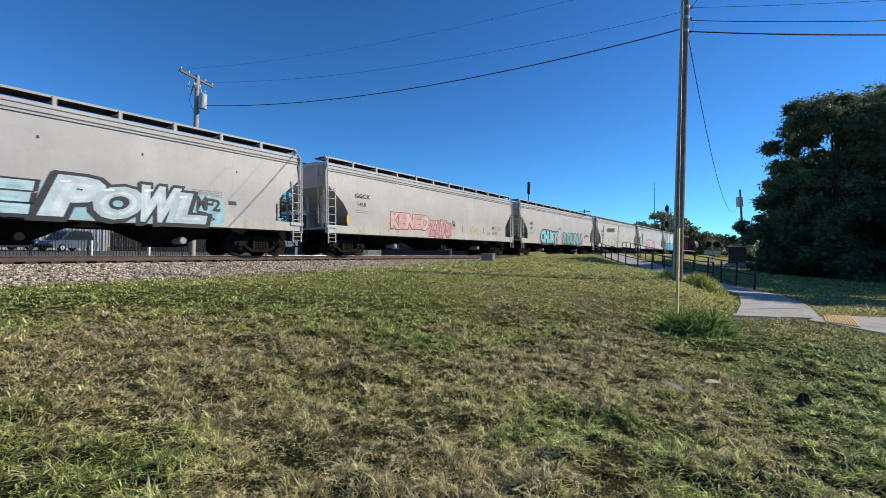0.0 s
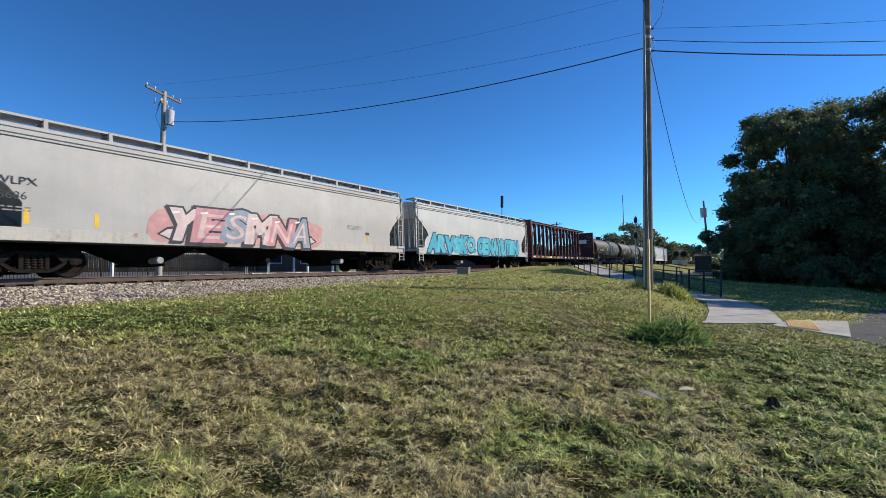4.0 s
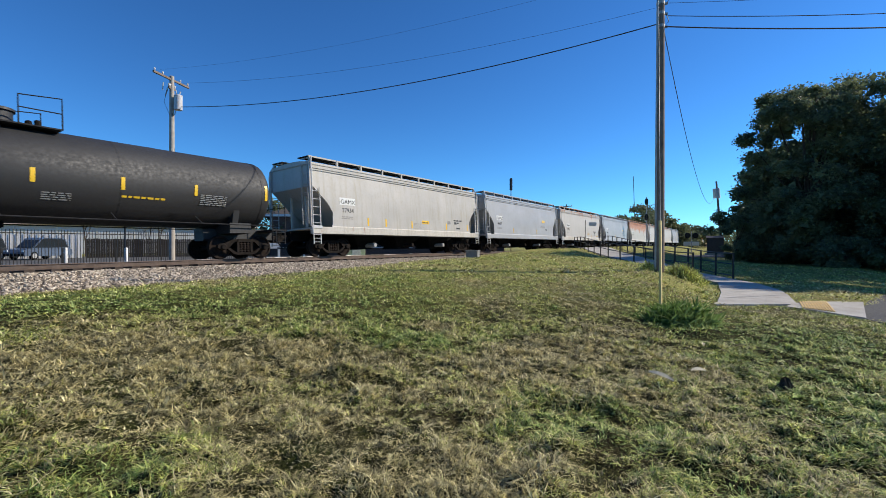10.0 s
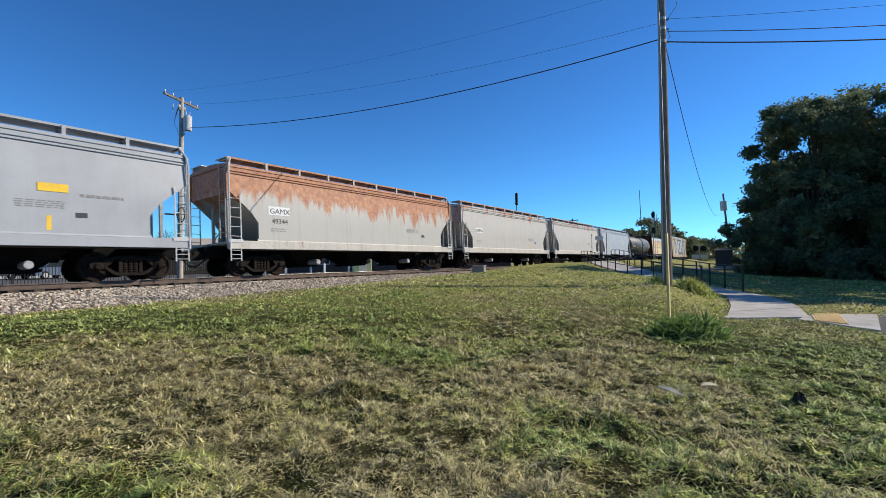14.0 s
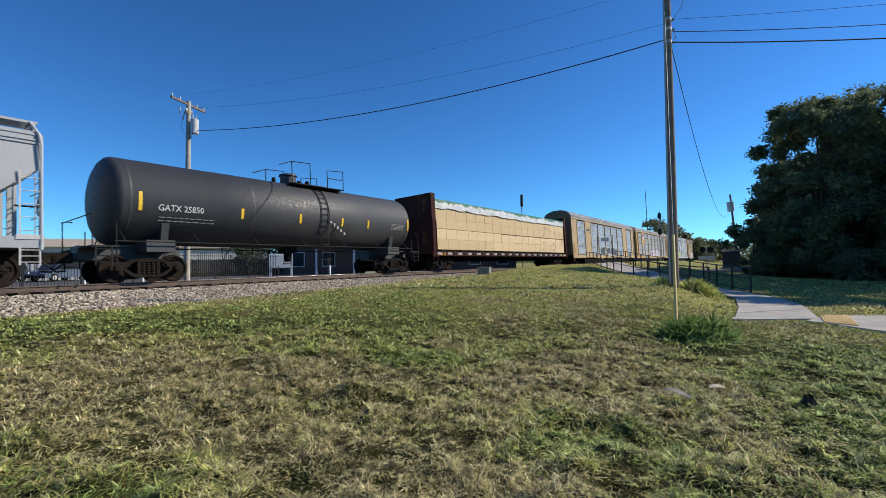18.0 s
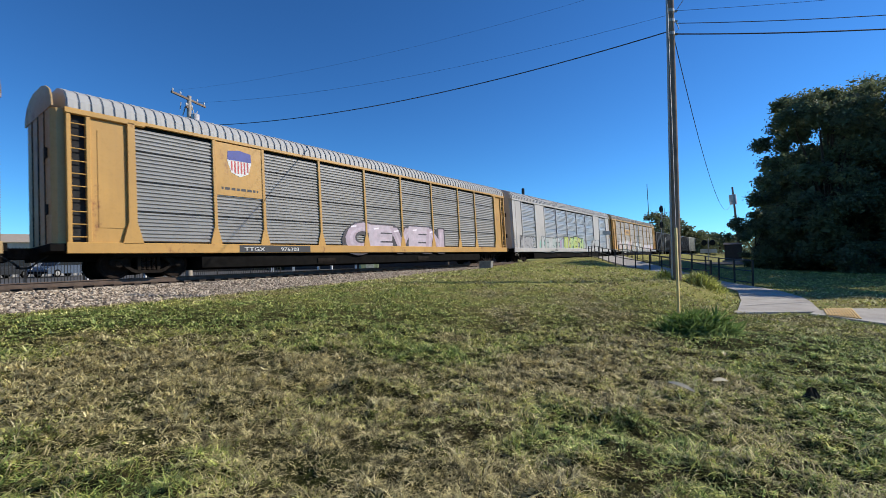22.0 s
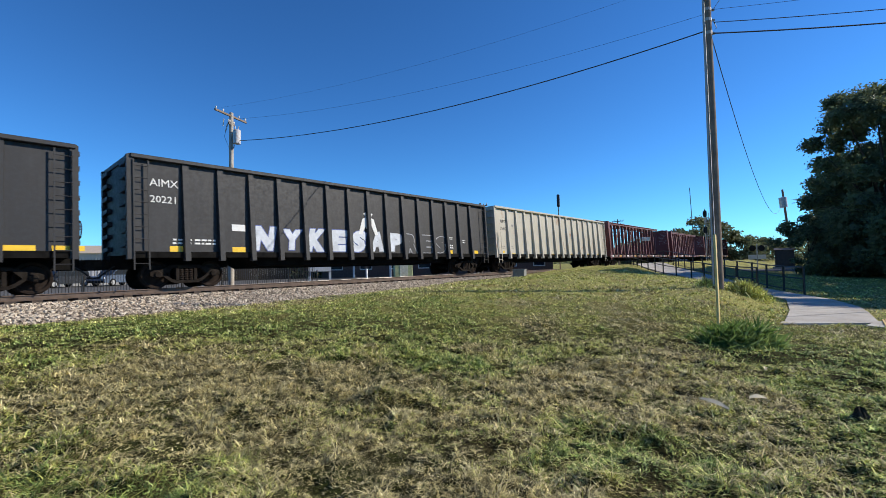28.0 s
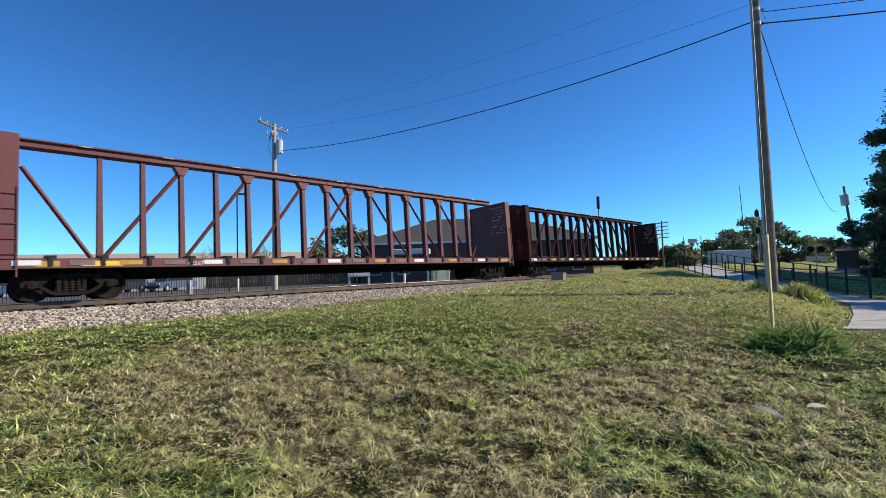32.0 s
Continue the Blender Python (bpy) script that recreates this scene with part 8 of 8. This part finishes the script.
RACK = 13.55
car, h = couple("R", autorack(LEN["R"], RACK, M["tan"], M["zinc"], M["tan"], M["roofw"], "tan car carrier with galvanised ribbed side panels", 1, end_m=M["tan_shaded"]))
logo = plate(car, M["lettb"], -8.75, -8.7, -1.52, 3.75, 4.3, "emblem", "dark emblem bars")
for dims in ((-8.75, -8.45, 3.75, 3.8), (-8.75, -8.45, 4.25, 4.3), (-7.6, -7.55, 3.75, 4.3), (-7.85, -7.55, 3.75, 3.8), (-7.85, -7.55, 4.25, 4.3), (-8.5, -7.8, 3.92, 4.14)):
    part("emblem_bar", Geo().box(dims[0], dims[1], -1.52, -1.51, dims[2], dims[3]), M["lettb"], logo)
graffiti(car, -3.6, -1.50, 0.8, 3.8, 1.35, [(0.03, 0.03, 0.033), (0.04, 0.04, 0.043)], (0.75, 0.77, 0.78), 91, "SROS", None, None, label="black graffiti with a silver outline", fat=0.1, line=0.04, drop=0, tail=False)
graffiti(car, 0.55, -1.50, 0.8, 3.75, 1.3, [(0.03, 0.03, 0.033)], (0.75, 0.77, 0.78), 92, "SEAOM", None, None, label="black graffiti with a silver outline", fat=0.1, line=0.04, drop=0, tail=False)
graffiti(car, 9.6, -1.515, 1.05, 1.4, 0.55, [(0.2, 0.21, 0.22)], (0.06, 0.06, 0.07), 93, "ERS", None, None, label="small black tag graffiti", drop=0, tail=False)
for x in (-3.55, -0.55, 3.2):
    plate(car, M["stripe"], x, x + 0.6, -1.566, 0.92, 1.03, "reflective_stripe")
bars(car, M["lettb"], 3.6, -1.565, 0.95, 1.6, 1, 0.16)

car, h = couple("R", autorack(LEN["R"], RACK, M["yellow"], M["zincg"], M["yellow"], M["roofw"], "yellow car carrier with grey ribbed panels and a shield panel", 0, end_m=M["tan"]))
plate(car, M["yellow"], -9.1, -7.2, -1.505, 2.98, 5.0, "emblem_panel", "yellow panel")
em = part("emblem_shield", Geo().prism([(-8.62, 4.72), (-8.64, 4.35), (-8.5, 3.9), (-8.15, 3.75), (-7.8, 3.9), (-7.66, 4.35), (-7.68, 4.72), (-8.15, 4.8)], "y", -1.515, -1.505), M["lettw"], car, "shield with a blue top and red bars")
part("shield_top", Geo().prism([(-8.62, 4.72), (-8.64, 4.38), (-7.66, 4.38), (-7.68, 4.72), (-8.15, 4.8)], "y", -1.519, -1.515), spray((0.04, 0.06, 0.28)), em)
for k in range(6):
    part("shield_bar", Geo().box(-8.5 + k * 0.13, -8.44 + k * 0.13, -1.519, -1.515, 3.88 if 0 < k < 5 else 3.98, 4.36), spray((0.5, 0.05, 0.06)), em)
bars(car, M["lettb"], -8.9, -1.507, 3.3, 1.5, 1, 0.1)
part("mark_panel", Geo().box(-8.3, -5.0, -1.566, -1.562, 0.8, 1.08), M["lettb"], car)
words("TTGX", 0.22, M["lettw"], car, -8.1, -1.57, 0.85, squash=1.5)
words("976303", 0.22, M["lettw"], car, -6.5, -1.57, 0.85, squash=1.4)
graffiti(car, -2.75, -1.502, 0.84, 7.9, 1.42, [(0.52, 0.42, 0.50), (0.58, 0.50, 0.57)], (0.06, 0.055, 0.07), 101, "CEVEN", None, (0.62, 0.52, 0.60), label="large pale purple graffiti", fat=0.08, drop=0.09, tail=False)

car, h = couple("R", autorack(LEN["R"], RACK, M["silverw"], M["zinc"], M["silverw"], M["roofw"], "white car carrier with ribbed panels and colourful graffiti", 1))
graffiti(car, -12.4, -1.515, 0.95, 2.6, 1.1, [(0.40, 0.40, 0.42)], BLACK, 111, "WSERK", None, None, label="black tag graffiti", drop=0.03, tail=False)
graffiti(car, -8.1, -1.505, 0.84, 4.2, 1.3, [(0.55, 0.57, 0.57), (0.48, 0.56, 0.55)], (0.03, 0.05, 0.05), 112, "KEIST", (0.30, 0.60, 0.52), None, label="pale silver and teal graffiti", line=0.035)
graffiti(car, -3.8, -1.505, 0.84, 1.3, 1.15, [(0.48, 0.36, 0.52), (0.45, 0.55, 0.6)], (0.2, 0.18, 0.22), 115, "SL", (0.46, 0.36, 0.5), None, label="pale purple graffiti", drop=0)
graffiti(car, -2.5, -1.505, 0.82, 5.4, 1.45, [(0.50, 0.62, 0.14), (0.58, 0.60, 0.12), (0.36, 0.58, 0.22)], (0.03, 0.04, 0.03), 113, "IMPECH", (0.42, 0.5, 0.34), (0.62, 0.68, 0.3), label="lime green graffiti with a black outline", line=0.06)
graffiti(car, 6.2, -1.515, 0.84, 3.0, 1.35, [(0.50, 0.50, 0.50)], (0.05, 0.05, 0.06), 114, "OR", None, None, label="black outline graffiti", line=0.03, drop=0.03)
bars(car, M["lettb"], -6.2, -1.567, 0.88, 0.85, 1, 0.2)
words("30150", 0.26, M["lettb"], car, -5.2, -1.567, 0.86, squash=1.1)

car, h = couple("R", autorack(LEN["R"], RACK, M["yellow"], M["zincd"], M["zincd"], M["roofd"], "weathered tan car carrier with yellow posts and colourful graffiti", 0, end_m=M["tan"]))
plate(car, M["yellow"], -7.0, -4.4, -1.5, 3.15, 3.95, "emblem_panel", "yellow panel")
bars(car, M["lettb"], -6.3, -1.502, 3.72, 1.3, 1, 0.3)
graffiti(car, -10.3, -1.50, 0.8, 6.9, 1.55, [(0.62, 0.46, 0.38), (0.36, 0.52, 0.58), (0.64, 0.54, 0.42), (0.60, 0.58, 0.56), (0.56, 0.36, 0.38)], (0.80, 0.78, 0.76), 121, "RASBOS", (0.24, 0.22, 0.24), (0.62, 0.56, 0.53), label="orange, blue and pink graffiti", fat=0.1, line=0.035)
graffiti(car, -1.5, -1.505, 0.84, 2.9, 1.35, [(0.70, 0.69, 0.67)], (0.03, 0.03, 0.03), 122, "JAO", (0.66, 0.66, 0.64), None, label="white graffiti with a black outline", fat=0.07)
graffiti(car, 4.3, -1.50, 0.85, 6.0, 0.95, [(0.68, 0.62, 0.64)], (0.52, 0.34, 0.40), 123, "SPNKY", (0.60, 0.42, 0.48), None, label="pale pink graffiti")
words("CNA 712747", 0.24, M["lettw"], car, -4.4, -1.567, 0.85)
plate(car, M["stripe"], -12.0, -10.9, -1.567, 0.9, 1.06, "reflective_stripe")
for k, w in enumerate((0.5, 0.35, 0.42)):
    plate(car, M["lettb"], -12.7 + 0.1 * k, -12.7 + 0.1 * k + w, -1.478, 3.2 - 0.12 * k, 3.24 - 0.12 * k, "scrawl")

car, h = couple("N", gondola(LEN["N"], 0.7, M["gon"], "black high-side gondola car with white marks"))
mk = Geo().prism([(-0.9, 2.9), (-0.65, 2.9), (-0.45, 3.35), (-0.25, 2.9), (0.0, 2.9), (-0.35, 3.75), (-0.55, 3.75)], "y", -1.425, -1.415)
mk.prism([(-1.3, 2.0), (-1.0, 2.0), (-0.45, 2.7), (0.1, 2.0), (0.4, 2.0), (-0.2, 2.85), (-0.7, 2.85)], "y", -1.425, -1.415)
part("emblem", mk, M["lettw"], car, "white angular emblem")
for x in (-6, -3.2, 2.0, 5.6, 8.2, 9.3):
    plate(car, M["stripe"], x, x + 0.75, -1.415, 1.2, 1.36, "reflective_stripe")

car, h = couple("N", gondola(LEN["N"], 0.7, M["gon"], "black high-side gondola car with silver graffiti"))
words("AIMX", 0.36, M["lettw"], car, -9.27, -1.415, 3.4)
words("20221", 0.34, M["lettw"], car, -9.27, -1.415, 2.85)
bars(car, M["lettw"], -8.6, -1.413, 1.65, 0.6, 2, 0.06, 0.06)
bars(car, M["lettw"], -7.9, -1.413, 1.65, 0.7, 2, 0.06, 0.06)
plate(car, M["lettw"], -6.6, -6.1, -1.413, 2.0, 2.25, "data_plate")
bars(car, M["lettw"], 5.82, -1.413, 2.16, 0.62, 2, 0.035, 0.04)
bars(car, M["lettw"], 5.9, -1.413, 1.72, 0.52, 2, 0.08, 0.05)
bars(car, M["lettw"], 7.2, -1.413, 2.02, 0.42, 2, 0.05, 0.06)
for x in (-8.7, -6.6, 5.86, 8.4):
    plate(car, M["stripe"], x, x + 0.5, -1.415, 1.2, 1.4, "reflective_stripe")
for k, x in enumerate((-5.7, -4.5, -3.3, -2.15, -1.0, 0.17, 1.4, 2.55, 3.75, 4.95)):
    graffiti(car, x, -1.415, 1.28, 0.74, 0.95, [(0.62, 0.66, 0.72) if k < 7 else (0.025, 0.025, 0.028)], (0.10, 0.14, 0.36) if k < 5 else (0.42, 0.44, 0.48), 130 + k, "NYKESAPRES"[k], label="silver-blue graffiti letter", drop=0, tail=False, line=0.03)
em = Geo().prism([(-0.62, 2.1), (-0.4, 2.1), (-0.2, 2.5), (0.0, 2.2), (0.2, 2.5), (0.4, 2.1), (0.6, 2.1), (0.36, 2.85), (0.12, 2.95), (0.3, 3.1), (0.1, 3.2), (0.07, 3.75), (-0.07, 3.75), (-0.1, 3.2), (-0.3, 3.1), (-0.12, 2.95), (-0.36, 2.85)], "y", -1.425, -1.415)
part("emblem", em, M["lettw"], car, "white angular emblem")

car, h = couple("W", gondola(LEN["W"], 0.49, M["cream"], "cream high-side gondola car with stained ribs", 4.43, 1.16, near_ladder=2.05))
words("AIMX", 0.33, M["lettb"], car, -9.08, -1.415, 3.35)
words("15412", 0.31, M["lettb"], car, -9.1, -1.415, 2.85)
bars(car, M["lettg"], -8.95, -1.413, 1.75, 0.35, 2, 0.06, 0.06)
bars(car, M["lettg"], -7.95, -1.413, 1.75, 0.4, 2, 0.06, 0.06)
plate(car, M["stripe"], -8.95, -8.72, -1.415, 1.28, 1.42, "reflective_stripe")
plate(car, M["lettg"], -7.62, -7.38, -1.415, 3.12, 3.3, "data_plate")
for x in (-8, -2, 1.6, 5.0, 7.6):
    plate(car, M["stripe"], x, x + 0.7, -1.415, 1.1, 1.24, "reflective_stripe")

car, h = couple("C", centerbeam(LEN["C"], 0.875, M["red"], "empty oxide-red centerbeam flat car with white markings"), -0.125)
car, h = couple("C", centerbeam(LEN["C"], 0.875, M["red"], "empty oxide-red centerbeam flat car"), -0.125)
words("62567", 0.2, M["lettw"], car, -6.8, -1.456, 0.96)
plate(car, M["stripe"], -9.6, -8.6, -1.456, 0.97, 1.12, "reflective_stripe")
car, h = couple("C", centerbeam(LEN["C"], 0.875, M["red2"], "empty dark brown centerbeam flat car at the train's end"), -0.125)


def motions():
    """The train runs past on its straight track; the wheels turn while they pass near the camera."""
    for car, centre, wheels in CARS:
        walk(car, [(t, CANTED @ pose(S_ZERO + centre - run(t), 0, 0)) for t in range(0, 33, 2)])
        t_near = float(np.interp(S_ZERO + centre, [0, run(32)], [0, 32]))
        t0, t1 = max(0.0, t_near - 2.4), min(32.0, t_near + 1.2)
        if t1 <= t0:
            continue
        rows, n = [], int(round((t1 - t0) * FPS))
        for w in wheels:
            p = w.matrix_basis.translation
            rows = [] if t0 <= 0 else [(0.0, pose(*p))]
            for k in range(n + 1):
                t = t0 + k / FPS
                turn = -math.degrees((run(t) - run(t0)) / 0.457)
                rows.append((t, pose(*p, 0, turn, 0)))
            if t1 < 32.0:
                rows.append((32.0, pose(*p, 0, turn, 0)))
            walk(w, rows)


motions()
